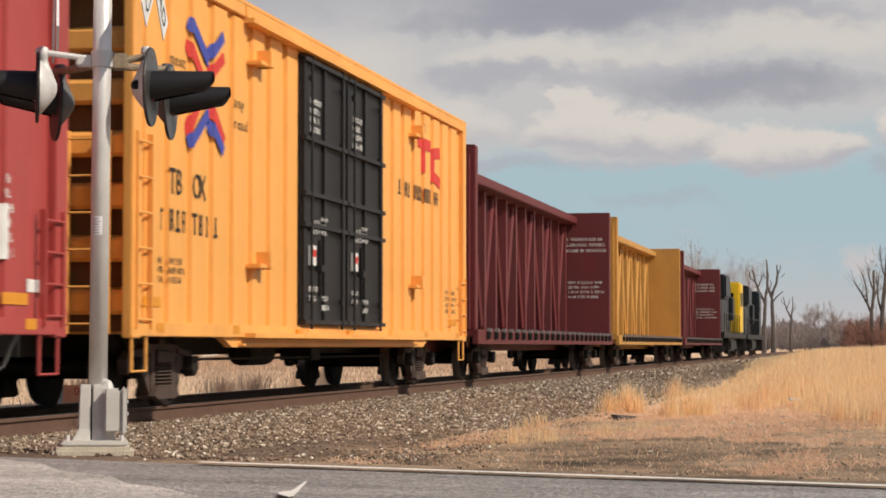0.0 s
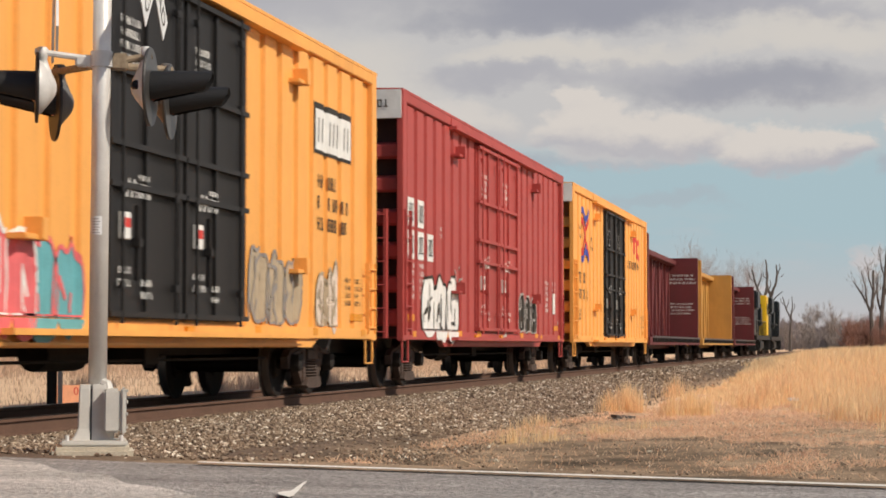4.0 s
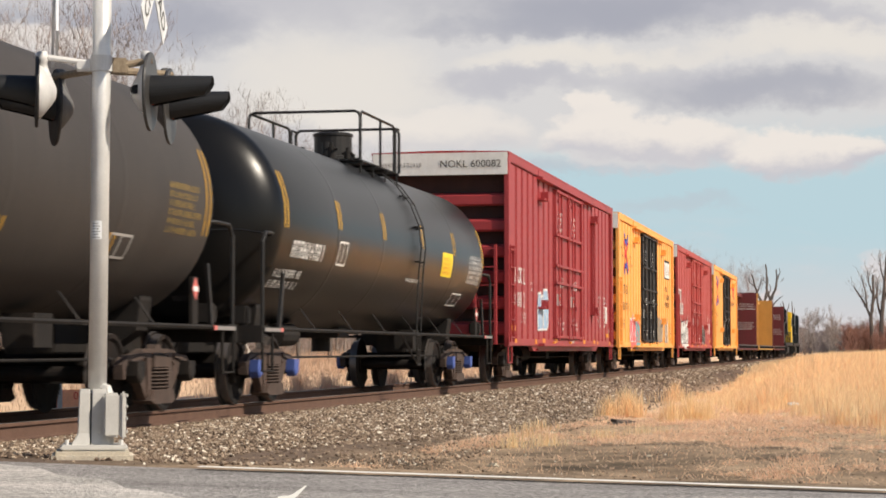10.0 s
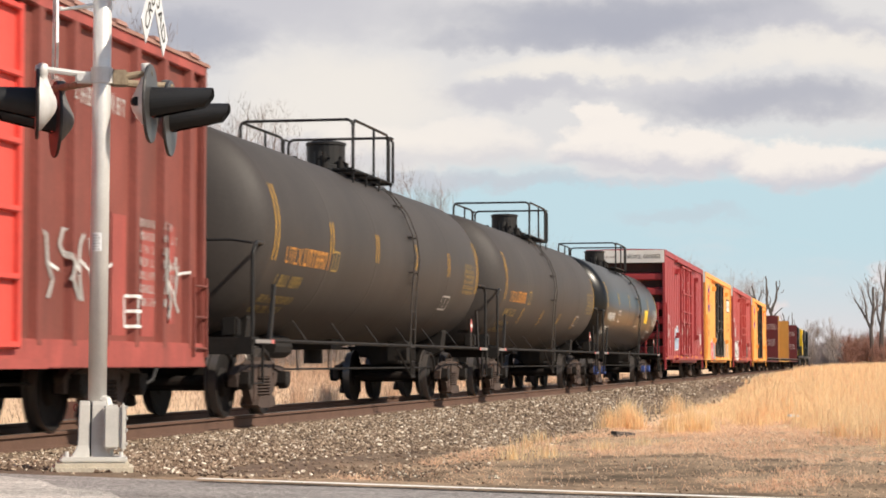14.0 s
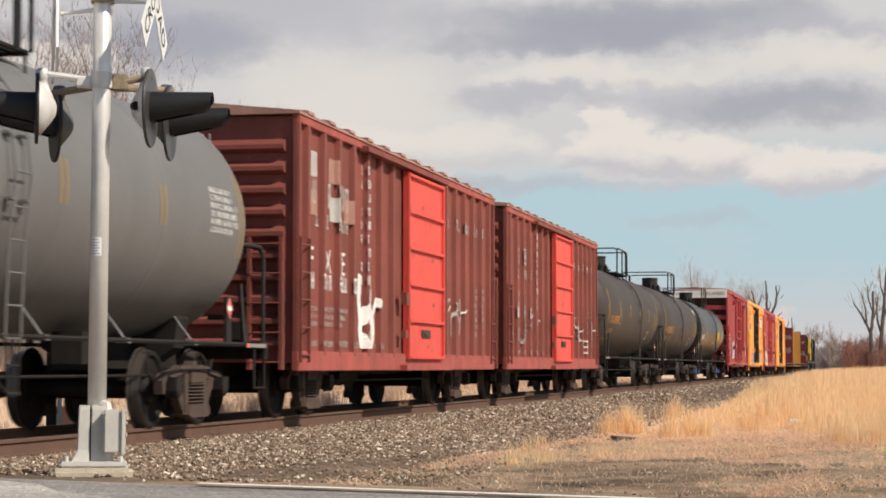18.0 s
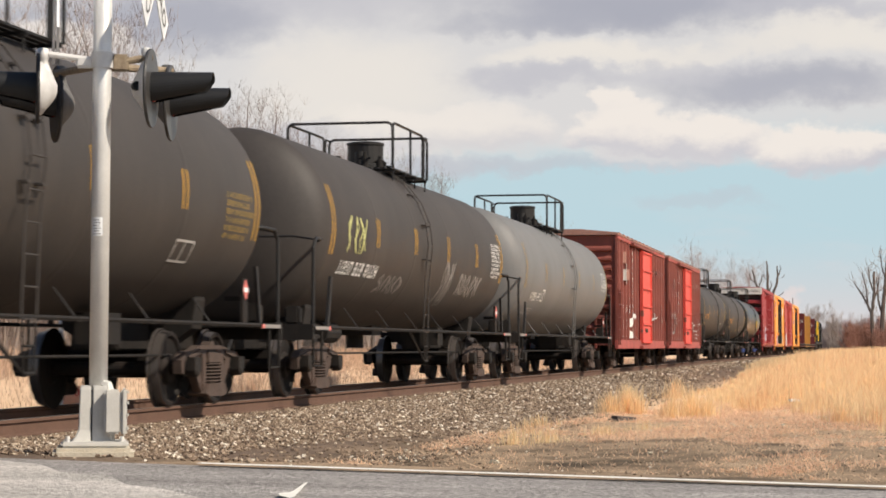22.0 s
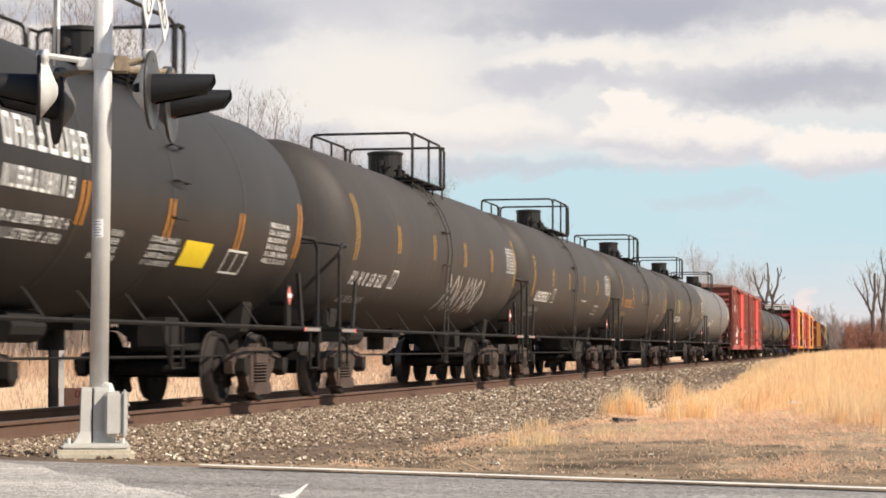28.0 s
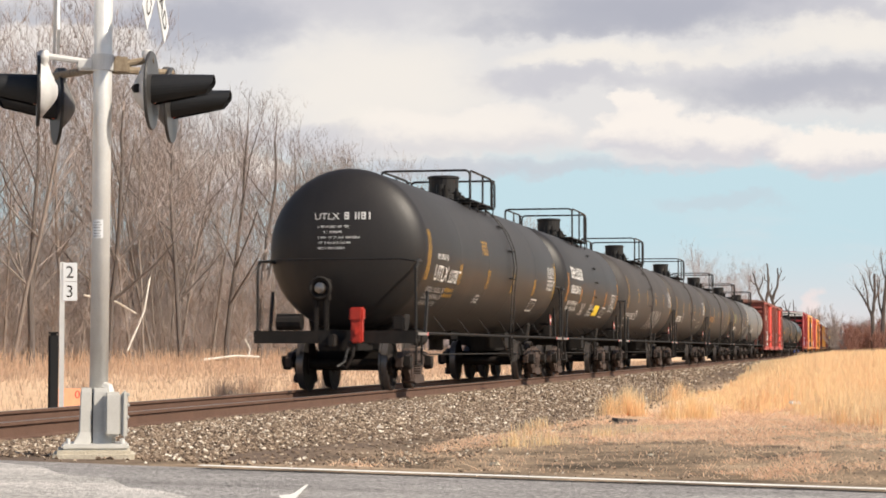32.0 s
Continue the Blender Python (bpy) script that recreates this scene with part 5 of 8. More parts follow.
def star_mark(car, side_x, y0, y1, z0, z1):
    """The crossed ribbons of the yellow cars, in blue and red strokes."""
    ym, zm = (y0 + y1) / 2, (z0 + z1) / 2
    for k, (name, pts, m) in enumerate((("red", [(y0 + 0.05, z0 + 0.12), (ym, zm + 0.1), (y1 - 0.05, z1 - 0.25)], red_mark), ("red", [(y0 + 0.05, z1 - 0.25), (ym, zm - 0.05), (y1 - 0.05, z0 + 0.12)], red_mark),
                         ("blue", [(y0 + 0.1, z1), (ym, zm + 0.32), (y1 - 0.1, z1)], blue_mark), ("blue", [(y0 + 0.1, z0), (ym, zm - 0.3), (y1 - 0.1, z0)], blue_mark))):
        bm = bmesh.new()
        ribbon(bm, side_x, pts, 0.15, 0.002 + 0.005 * k)
        part("emblem_stroke", bm, m, car, name + " painted stroke of the car's emblem")
    word(car, side_x, "next", y0 - 0.75, zm + 0.12, 0.2, black_mark, 1.2)
    word(car, side_x, "load", y0 - 0.75, zm - 0.12, 0.2, black_mark, 1.2)
    word(car, side_x, "any", y1 + 0.15, zm - 0.1, 0.2, black_mark, 1.2)
    word(car, side_x, "road", y1 + 0.15, zm - 0.36, 0.2, black_mark, 1.2)


def dress_boxcars():
    hc = high_cube_side(18.6)
    for car, dy in ((Y1, 0.0), (Y2, -0.4)):
        star_mark(car, hc, -7.4 + dy, -6.0 + dy, 3.05 if car is Y1 else 3.15, 4.45)
        word(car, hc, "TBOX", -8.3 if car is Y1 else -7.9, 2.42 if car is Y1 else 2.52, 0.42, black_mark, 0.9)
        marks(car, hc, -8.4, -6.0, 1.92, 2.32, 1, black_mark, 5)
        marks(car, hc, -8.4, -7.5, 1.4, 1.72, 3, black_mark, 6)
        marks(car, hc, 7.4, 8.4, 1.3, 1.75, 4, black_mark, 9)
    # the first yellow car: red initials and a line of script
    for pts in ([(5.0, 4.25), (6.1, 4.25)], [(5.55, 4.2), (5.55, 3.75)], [(6.9, 4.2), (6.35, 4.15), (6.3, 3.75), (6.9, 3.65)]):
        bm = bmesh.new()
        ribbon(bm, hc, pts, 0.2)
        part("initial", bm, red_mark, Y1, "faded red painted initial")
    marks(Y1, hc, 3.5, 7.7, 3.15, 3.55, 1, black_mark, 12)
    marks(Y1, hc, 5.3, 5.8, 4.4, 4.65, 1, black_mark, 13)
    # the second: a black and white mark, script, and graffiti
    bm = bmesh.new()
    ribbon(bm, hc, [(5.6, 3.8), (7.75, 3.8)], 0.72)
    pl = part("emblem_panel", bm, black_mark, Y2, "black-edged white panel with thin bars")
    bm = bmesh.new()
    ribbon(bm, hc, [(5.66, 3.78), (7.69, 3.78)], 0.58, 0.004)
    part("emblem_field", bm, white_mark, pl)
    for k in range(9):
        bm = bmesh.new()
        ribbon(bm, hc, [(5.8 + k * 0.21, 3.6), (5.84 + k * 0.21, 3.95)], 0.045, 0.008)
        part("emblem_bar", bm, black_mark, pl)
    marks(Y2, hc, 5.8, 7.6, 2.3, 3.2, 3, black_mark, 14)
    bubble_letters(Y2, hc, -6.1, -4.4, 0.72, 1.85, 3, pink_spray, white_mark, 3, "pink sprayed graffiti letters")
    bubble_letters(Y2, hc, -4.6, -3.2, 0.72, 1.8, 2, teal_spray, pink_spray, 4, "teal sprayed graffiti letters")
    bubble_letters(Y2, hc, 2.5, 4.9, 0.95, 2.15, 3, grey_spray, disc_mark, 5, "grey sprayed graffiti letters", 6)
    bubble_letters(Y2, hc, 5.75, 7.0, 0.9, 1.95, 2, pale_spray, grey_spray, 6, "pale sprayed graffiti letters", 6)
    # the first red car
    hr = high_cube_side(18.7)
    for z, t in ((2.75, 2), (2.2, 3)):
        for k in range(t):
            y = -8.86 + k * 0.8
            bm = bmesh.new()
            ribbon(bm, hr, [(y, z + 0.25), (y + 0.5, z + 0.25)], 0.48)
            pl = part("number_panel", bm, white_mark, R1, "white panel behind dark lettering")
            bm = bmesh.new()
            for q in range(3):
                a = y + 0.1 + q * 0.12
                for c0, c1, d0, d1 in ((0, 0.022, 0.1, 0.4), (0.06, 0.08, 0.1, 0.4), (0, 0.08, 0.1, 0.13), (0, 0.08, 0.37, 0.4)):
                    flat(bm, [(hr(y + 0.2) + 0.004, a + c0, z + d0), (hr(y + 0.2) + 0.004, a + c1, z + d0), (hr(y + 0.2) + 0.004, a + c1, z + d1), (hr(y + 0.2) + 0.004, a + c0, z + d1)])
            part("lettering", bm, black_mark, pl)
    marks(R1, hr, -6.15, -5.8, 2.65, 2.9, 2, white_mark, 2)
    bubble_letters(R1, hr, -7.7, -4.5, 0.75, 2.0, 3, white_mark, black_mark, 8, "white sprayed graffiti letters", 6)
    graffiti(R1, hr, -4.9, -4.1, 1.6, 2.2, 2, dim_white, dim_white, 18, "thin white sprayed scrawl", 0.04)
    bubble_letters(R1, hr, 2.5, 5.0, 0.98, 1.95, 3, black_mark, dim_white, 9, "black sprayed graffiti letters with white outline", 4)
    for q in (-8.7, -7.9, 6.4, 7.6):
        marks(R1, hr, q, q + 0.6, 1.5, 2.3, 6, white_mark, int(q * 10))
    # the last red car
    word(R2, hr, "NOKL", -8.72, 2.2, 0.54, white_mark, 0.92)
    word(R2, hr, "600082", -8.75, 1.68, 0.5, white_mark, 0.66)
    marks(R2, hr, -7.6, -6.8, 1.3, 1.58, 3, white_mark, 4)
    marks(R2, hr, -6.2, -5.85, 2.05, 2.3, 2, white_mark, 5)
    for q in (6.0, 7.2):
        marks(R2, hr, q, q + 0.6, 1.35, 2.3, 7, white_mark, int(q * 10))
    bubble_letters(R2, hr, -5.2, -3.6, 1.15, 2.2, 2, pale_blue, white_mark, 11, "pale blue sprayed graffiti letters", 3)
    for c, fn in ((R1, hr), (R2, hr), (Y1, hc), (Y2, hc)):
        for a, z in ((-8.85, 1.2), (7.9, 1.15)):
            bm = bmesh.new()
            ribbon(bm, fn, [(a, z), (a + 0.55, z)], 0.11)
            part("reflector", bm, orange_mark, c, "orange-yellow reflector")
    for c, fn in ((R1, hr), (R2, hr)):
        bm = bmesh.new()
        ribbon(bm, fn, [(7.62, 1.75), (7.98, 1.75)], 0.5, 0.003)
        sq = part("data_panel", bm, white_mark, c, "white square panel with dark block marks")
        bm = bmesh.new()
        for k in range(4):
            flat(bm, [(fn(7.8) + 0.008, 7.66 + 0.08 * k, 1.55), (fn(7.8) + 0.008, 7.71 + 0.08 * k, 1.55), (fn(7.8) + 0.008, 7.71 + 0.08 * k, 1.85 + 0.05 * (k % 2)), (fn(7.8) + 0.008, 7.66 + 0.08 * k, 1.85 + 0.05 * (k % 2))])
        part("block_marks", bm, black_mark, sq)
        bm = bmesh.new()
        ribbon(bm, fn, [(8.42, 1.28), (8.85, 1.28)], 0.12, 0.003)
        part("white_plate", bm, white_mark, c)
        for y in (-4.6, -2.6, 0.4, 2.6, 4.7):
            part("sill_plate", boxes((1.517, 1.521, y, y + 0.4, 0.9, 1.0)), orange_mark if y != 0.4 else dim_white, c)
    # tall frames between the door stops of the crimson car
    for y in (4.36, 4.72):
        part("stop_frame", boxes((1.43, 1.56, y, y + 0.07, 1.8, 4.28), bevel=0.01), crimson_paint, R2)
    # end bands: the number on each car's rear end, plain bars where it cannot be read
    for c, t in ((R2, "NOKL 600082"), (Y1, None), (Y2, None), (R1, None)):
        y = -9.35 - 0.045 if c in (R1, R2) else -9.3 - 0.045
        if t:
            letters("lettering", t, 0.23, black_mark, c, lambda a, b, y=y: (0.0 + a, y, 4.68 + b), stretch=0.98)
        else:
            b = bars(1, 0, 0, 0, 1.25, 0.13, 0.1, black_mark, c, seed=5)
            b.matrix_basis = pose(0.1, y, 4.7, 0, 0, -90)
        b = bars(1, 0, 0, 0, 1.0, 0.09, 0.05, disc_mark, c, seed=6)
        b.matrix_basis = pose(-1.3, y, 4.7, 0, 0, -90)
    # the brown cars
    for c, L, sd in ((B1, 15.4, 1), (B2, 15.3, 2)):
        fn = ribbed_side(L)
        for ch, y in zip("FXE", (-6.82, -5.95, -5.02)):
            letters("letter", ch, 0.5, dim_white if sd == 1 else white_mark, c, lambda a, b, y=y: (1.407, y + a, 2.08 + b))
        marks(c, fn, -6.7, -4.3, 1.75, 2.12, 1, white_mark, 22 + sd)
        marks(c, fn, -6.5, -4.2, 2.65, 2.98, 1, dim_white, 23 + sd)
        marks(c, fn, -6.7, -4.4, 1.28, 1.6, 3, dim_white, 24 + sd)
        marks(c, fn, 2.9, 6.6, 3.25, 3.55, 1, dim_white, 25 + sd)
        marks(c, fn, -6.9, -3.9, 2.92, 3.5, 1, dim_white, 35 + sd)
        marks(c, fn, -6.9, -1.6, 0.98, 1.12, 1, dim_white, 36 + sd)
        marks(c, fn, 5.4, 6.9, 1.3, 2.3, 7, dim_white, 26 + sd)
        marks(c, fn, -3.75, -3.45, 1.95, 3.88, 9, white_mark, 27 + sd)
        graffiti(c, fn, 2.8, 4.5, 1.35, 2.0, 4, white_mark, dim_white, 28 + sd, "white sprayed graffiti tag", 0.045)
    fn = ribbed_side(15.3)
    bm = bmesh.new()
    # a tall hollow loop with two horns
    loop = [(-3.4 + 0.42 * math.sin(q * 0.3927), 1.3 - 0.3 * math.cos(q * 0.3927)) for q in range(17)]
    ribbon(bm, fn, loop, 0.24)
    ribbon(bm, fn, [(-3.8, 1.4), (-3.92, 1.75), (-3.85, 2.15)], 0.22, 0.002)
    ribbon(bm, fn, [(-3.45, 1.55), (-3.4, 1.95), (-3.2, 2.2)], 0.2, 0.002)
    ribbon(bm, fn, [(-3.05, 1.5), (-2.8, 1.75), (-2.7, 1.7)], 0.14, 0.004)
    part("graffiti", bm, white_mark, B2, "tall white sprayed graffiti figure")
    bm = bmesh.new()
    ribbon(bm, fn, [(-3.55, 1.3), (-3.4, 1.15), (-3.25, 1.35)], 0.2, 0.006)
    part("graffiti_shade", bm, grey_spray, B2)
    for y0, zz, m in ((-6.75, 3.05, 0), (-5.7, 3.02, 1), (-4.85, 3.05, 0), (-6.75, 3.6, 1), (-5.75, 3.58, 0)):
        bm = bmesh.new()
        ribbon(bm, fn, [(y0, zz), (y0 + 0.34, zz)], 0.36)
        part("old_mark", bm, (roof_tan, dim_white)[m], B2, "weathered square paint mark")
    fn = ribbed_side(15.4)
    for a, b, z, wd in ((4.55, 5.2, 1.62, 1.3), (5.45, 6.1, 1.55, 1.2), (6.35, 6.8, 1.7, 1.1)):
        bm = bmesh.new()
        ribbon(bm, fn, [(a, z), (b, z)], wd, -0.003)
        part("repaint", bm, sill_red, B1, "bright red repainted panel")
    bm = bmesh.new()
    for q in ([(5.15, 1.1), (5.55, 1.1)], [(5.15, 1.42), (5.55, 1.42)], [(5.15, 1.1), (5.15, 1.42)], [(5.55, 1.1), (5.55, 1.42)], [(5.2, 1.26), (5.5, 1.26)], [(5.35, 1.12), (5.35, 1.4)]):
        ribbon(bm, fn, q, 0.035, 0.004)
    part("framed_mark", bm, white_mark, B1, "small white framed data box")
    graffiti(B1, fn, 6.2, 7.0, 1.2, 2.0, 3, white_mark, dim_white, 44, "white sprayed scrawl at the car's corner", 0.04)
    graffiti(B1, fn, -5.6, -2.9, 1.3, 2.1, 3, dim_white, disc_mark, 31, "white scrawled graffiti", 0.06)




def ang(z, zc=2.5, R=1.45):
    """The angle on a tank's flank at the height z."""
    return math.degrees(math.asin(max(-0.99, min(0.99, (z - zc) / R))))


def tank_frame(car, y0, y1, z0, z1, material, line=0.03):
    """A thin painted rectangle."""
    bm = bmesh.new()
    R, zc = 1.45, 2.5
    a0, a1 = ang(z0), ang(z1)
    t = math.degrees(line / R)
    for q in ((y0, y1, a0, a0 + t), (y0, y1, a1 - t, a1), (y0, y0 + line, a0, a1), (y1 - line, y1, a0, a1), ((y0 + y1) / 2 - line / 2, (y0 + y1) / 2 + line / 2, a0, a1)):
        tank_patch(bm, R, zc, *q)
    part("framed_mark", bm, material, car)


def tank_print(car, y0, y1, z0, z1, rows, material, seed):
    R, zc = 1.45, 2.5
    a0, a1 = ang(z0), ang(z1)
    arc = radians(a1 - a0) * R / rows
    ob = tank_bars(rows, R, zc, y0, a1 - math.degrees(arc / R), (y1 - y0), arc * 0.68, arc * 0.32, material, car, seed)
    ob["kind"] = "stuff"
    return ob


def tank_word(car, text, y, z, size, material, stretch=1.0):
    return letters("lettering", text, size, material, car, tank_place(1.45, 2.5, y, ang(z)), stretch=stretch)


def tank_scrawl(car, y0, y1, z0, z1, count, material, seed, label, width=0.09):
    def surf(y):
        return 0
    rnd = random.Random(seed)
    for k in range(count):
        a, b = y0 + (y1 - y0) * k / count, y0 + (y1 - y0) * (k + 1.2) / count
        pts = [(rnd.uniform(a, b), z0 + (z1 - z0) * q) for q in (0, 0.35, 0.7, 1, 0.5, 0.1)]
        bm = bmesh.new()
        ribbon(bm, surf, pts, width)
        for v in bm.verts:
            t = radians(ang(v.co.z))
            v.co = (1.457 * math.cos(t), v.co.y, 2.5 + 1.457 * math.sin(t))
        part("graffiti_letter", bm, material, car, label)


def dress_tanks():
    for c, y, m, sd in ((T2, -6.6, worn_orange, 1), (T3, -6.7, worn_orange, 2), (TC, -6.6, worn_orange, 3)):
        tank_word(c, "UTLX", y, 2.06, 0.34, m, 1.0)
        tank_print(c, y + 0.95, y + 2.3, 2.06, 2.42, 1, m, sd)
        tank_print(c, y - 0.1, y + 1.4, 1.75, 1.98, 1, worn_yellow, sd + 5)
        tank_print(c, y - 0.3, y + 1.5, 1.4, 1.68, 2, worn_yellow, sd + 7)
        tank_print(c, 5.85, 7.0, 2.05, 2.65, 6, worn_yellow, sd + 9)
        tank_frame(c, 4.3, 4.95, 1.7, 1.96, dim_white)
        tank_frame(c, y + 2.5, y + 2.85, 2.05, 2.35, worn_yellow)
    tank_print(T1, -6.8, -4.6, 2.0, 2.34, 1, white_mark, 31)
    tank_frame(T1, -4.3, -3.8, 1.98, 2.34, white_mark)
    tank_print(T1, -7.2, -5.5, 1.58, 1.88, 2, white_mark, 32)
    tank_print(T1, 5.85, 7.2, 2.03, 2.6, 6, white_mark, 33)
    tank_print(T1, 0.6, 1.7, 1.9, 1.98, 1, white_mark, 34)
    bm = bmesh.new()
    tank_patch(bm, 1.45, 2.5, 3.25, 4.2, ang(2.08), ang(2.52))
    p = part("warning_panel", bm, yellow_sign, T1, "bright yellow warning panel")
    tank_print(p, 3.35, 4.1, 2.13, 2.46, 4, orange_mark, 35).location = (0.003, 0, 0)
    tank_frame(T1, 5.0, 5.9, 1.58, 1.82, white_mark)
    tank_print(TA, -6.1, -4.7, 1.82, 2.1, 1, white_mark, 41)
    tank_frame(TA, -4.6, -4.2, 1.82, 2.1, white_mark)
    tank_print(TA, -6.2, -4.9, 1.5, 1.68, 2, dim_white, 42)
    tank_print(TA, 6.1, 7.2, 2.33, 2.9, 6, white_mark, 43)
    tank_scrawl(TB, -6.3, -5.0, 2.15, 2.7, 4, yellow_green, 51, "faded yellow-green sprayed tag", 0.04)
    tank_print(TB, -6.4, -4.0, 1.82, 2.12, 1, white_mark, 52)
    tank_scrawl(TB, -3.6, -1.9, 1.62, 1.9, 6, disc_mark, 55, "faint white sprayed lettering", 0.03)
    tank_scrawl(TB, 1.25, 2.15, 1.5, 2.3, 4, dim_white, 57, "white sprayed scrawl", 0.028)
    tank_scrawl(TB, 2.7, 5.0, 1.72, 2.12, 9, dim_white, 53, "faint white sprayed scrawl", 0.024)
    tank_print(TB, 5.9, 7.0, 2.15, 2.88, 9, white_mark, 54)
    tank_print(TD, -6.6, -4.2, 1.86, 2.2, 1, white_mark, 61)
    tank_frame(TD, -4.0, -3.6, 1.86, 2.2, dim_white)
    tank_print(TD, -6.8, -5.2, 1.5, 1.75, 2, dim_white, 62)
    tank_print(TD, 5.95, 7.1, 2.3, 2.9, 7, white_mark, 63)
    tank_print(TD, 1.2, 2.6, 2.0, 2.07, 1, white_mark, 65)
    tank_frame(TD, 4.2, 5.1, 1.7, 1.96, dim_white)
    tank_print(TE, -7.0, -4.6, 1.72, 2.02, 1, white_mark, 64)
    tank_frame(TE, -4.4, -4.0, 1.72, 2.02, white_mark)
    tank_print(TE, -7.0, -5.2, 1.45, 1.6, 1, dim_white, 71)
    tank_scrawl(TE, 0.1, 3.9, 1.45, 2.1, 9, dim_white, 72, "white sprayed scrawl", 0.055)
    tank_print(TE, 6.1, 7.2, 2.35, 2.9, 8, white_mark, 73)
    # the short car: bold maker's block in plain bars
    tank_print(TF, -4.7, -2.3, 2.58, 3.02, 1, white_mark, 81)
    tank_print(TF, -4.7, -2.5, 2.2, 2.5, 1, white_mark, 82)
    tank_print(TF, -4.8, -2.6, 1.75, 2.05, 2, white_mark, 83)
    tank_print(TF, -0.4, 0.6, 1.66, 2.0, 4, white_mark, 84)
    tank_print(TF, -2.0, -1.2, 1.66, 2.0, 4, white_mark, 88)
    bm = bmesh.new()
    tank_patch(bm, 1.45, 2.5, 0.75, 1.75, ang(1.69), ang(1.98))
    part("warning_panel", bm, yellow_sign, TF, "bright yellow warning panel")
    tank_frame(TF, 2.4, 3.2, 1.66, 1.95, white_mark)
    tank_print(TF, 3.9, 5.0, 1.85, 2.4, 6, white_mark, 85)
    # the last car
    tank_word(TG, "UTLX", -6.85, 1.97, 0.42, white_mark, 1.15)
    tank_print(TG, -5.5, -4.35, 1.97, 2.32, 1, white_mark, 91)
    tank_print(TG, -6.75, -5.65, 2.36, 2.5, 1, white_mark, 92)
    tank_print(TG, -7.0, -5.5, 1.53, 1.9, 3, dim_white, 93)
    tank_print(TG, -5.4, -4.6, 1.7, 1.9, 2, yellow_mark, 94)
    tank_print(TG, -2.3, -1.6, 2.63, 2.93, 4, yellow_mark, 95)
    tank_print(TG, 6.3, 7.45, 2.15, 2.72, 6, white_mark, 96)
    tank_print(TG, -2.3, -1.7, 1.66, 1.84, 3, white_mark, 97)
    tank_frame(TG, 4.6, 5.4, 1.62, 1.9, white_mark)
    # its rear end: number on the head, end lamp, brake stand and hose
    def head(x, z):
        q = min(0.999, math.hypot(x, z - 2.5) / 1.45)
        return -(15.0 / 2 + 0.12 + 0.62 * math.sqrt(1 - q * q)) - 0.012
    letters("lettering", "UTLX", 0.17, white_mark, TG, lambda a, b: (-0.5 + a, head(-0.5 + a, 3.0 + b), 3.0 + b), stretch=1.1)
    bm = bmesh.new()
    rnd = random.Random(4)
    for r in range(6):
        hgt = 0.13 if r == 0 else 0.04
        x, z = (0.06 if r == 0 else -0.42 + 0.1 * (r == 2)), (3.0 if r == 0 else 2.95 - r * 0.095)
        end = 0.55 if r == 0 else rnd.uniform(0.0, 0.45)
        while x < end:
            wd = hgt * 0.6
            for g0, g1, h0, h1 in glyph(rnd, wd, hgt):
                flat(bm, [(x + p, head(x + p, z + q), z + q) for p, q in ((g0, h0), (g1, h0), (g1, h1), (g0, h1))])
            x += wd * (1.4 if rnd.random() > 0.15 else 2.4)
    ob = part("lettering", bm, white_mark, TG, "white lettering on the dished head")
    ob["kind"] = "stuff"
    rear = -(15.0 / 2 + 0.12 + 1.05)
    part("end_marker", boxes((0.36, 0.56, rear - 0.3, rear - 0.12, 0.82, 1.42), (0.34, 0.58, rear - 0.32, rear - 0.1, 1.2, 1.44), (0.42, 0.5, rear - 0.36, rear - 0.28, 0.95, 1.1), bevel=0.03), red_lamp, TG, "red end-of-train marker unit")
    part("brake_stand", boxes((-0.38, -0.3, rear + 0.02, rear + 0.1, 0.95, 2.0), (-0.2, -0.12, rear + 0.02, rear + 0.1, 0.95, 1.9), (-0.4, -0.1, rear + 0.02, rear + 0.16, 1.55, 1.95), bevel=0.02), steel_dark, TG)
    part("brake_wheel", lathe(bmesh.new(), [(rear - 0.02, 0.15), (rear - 0.05, 0.18), (rear - 0.02, 0.21), (rear + 0.01, 0.18), (rear - 0.02, 0.15)], "Y", 20, (-0.25, 0, 1.78)), steel_dark, TG)
    part("wheel_hub", lathe(bmesh.new(), [(rear - 0.09, 0.001), (rear - 0.07, 0.09), (rear + 0.03, 0.1)], "Y", 14, (-0.25, 0, 1.78)), bright_steel, TG)
    part("train_hose", rods(0.03, [(0.42, rear - 0.2, 0.88), (0.4, rear - 0.3, 0.6), (0.3, rear - 0.32, 0.4), (0.15, rear - 0.25, 0.45)]), wheel_steel, TG)


worn_orange = mat("worn_orange", (0.55, 0.24, 0.045), 0.6, 0, 0.2, 6, 40, 0)
worn_yellow = mat("worn_yellow", (0.3, 0.2, 0.055), 0.6, 0, 0.2, 6, 40, 0)
yellow_sign = mat("yellow_sign", (0.85, 0.62, 0.02), 0.5, 0, 0.1, 4, 40, 0)
yellow_green = mat("yellow_green", (0.5, 0.5, 0.2), 0.6, 0, 0.2, 4, 40, 0)
red_lamp = mat("red_marker", (0.42, 0.035, 0.022), 0.5, 0, 0.15, 4, 40, 0)

faded_stripe = mat("faded_stripe", (0.36, 0.23, 0.07), 0.6, 0, 0.15, 4, 40, 0)
bright_yellow = mat("bright_yellow", (0.75, 0.42, 0.03), 0.5, 0, 0.1, 4, 40, 0)

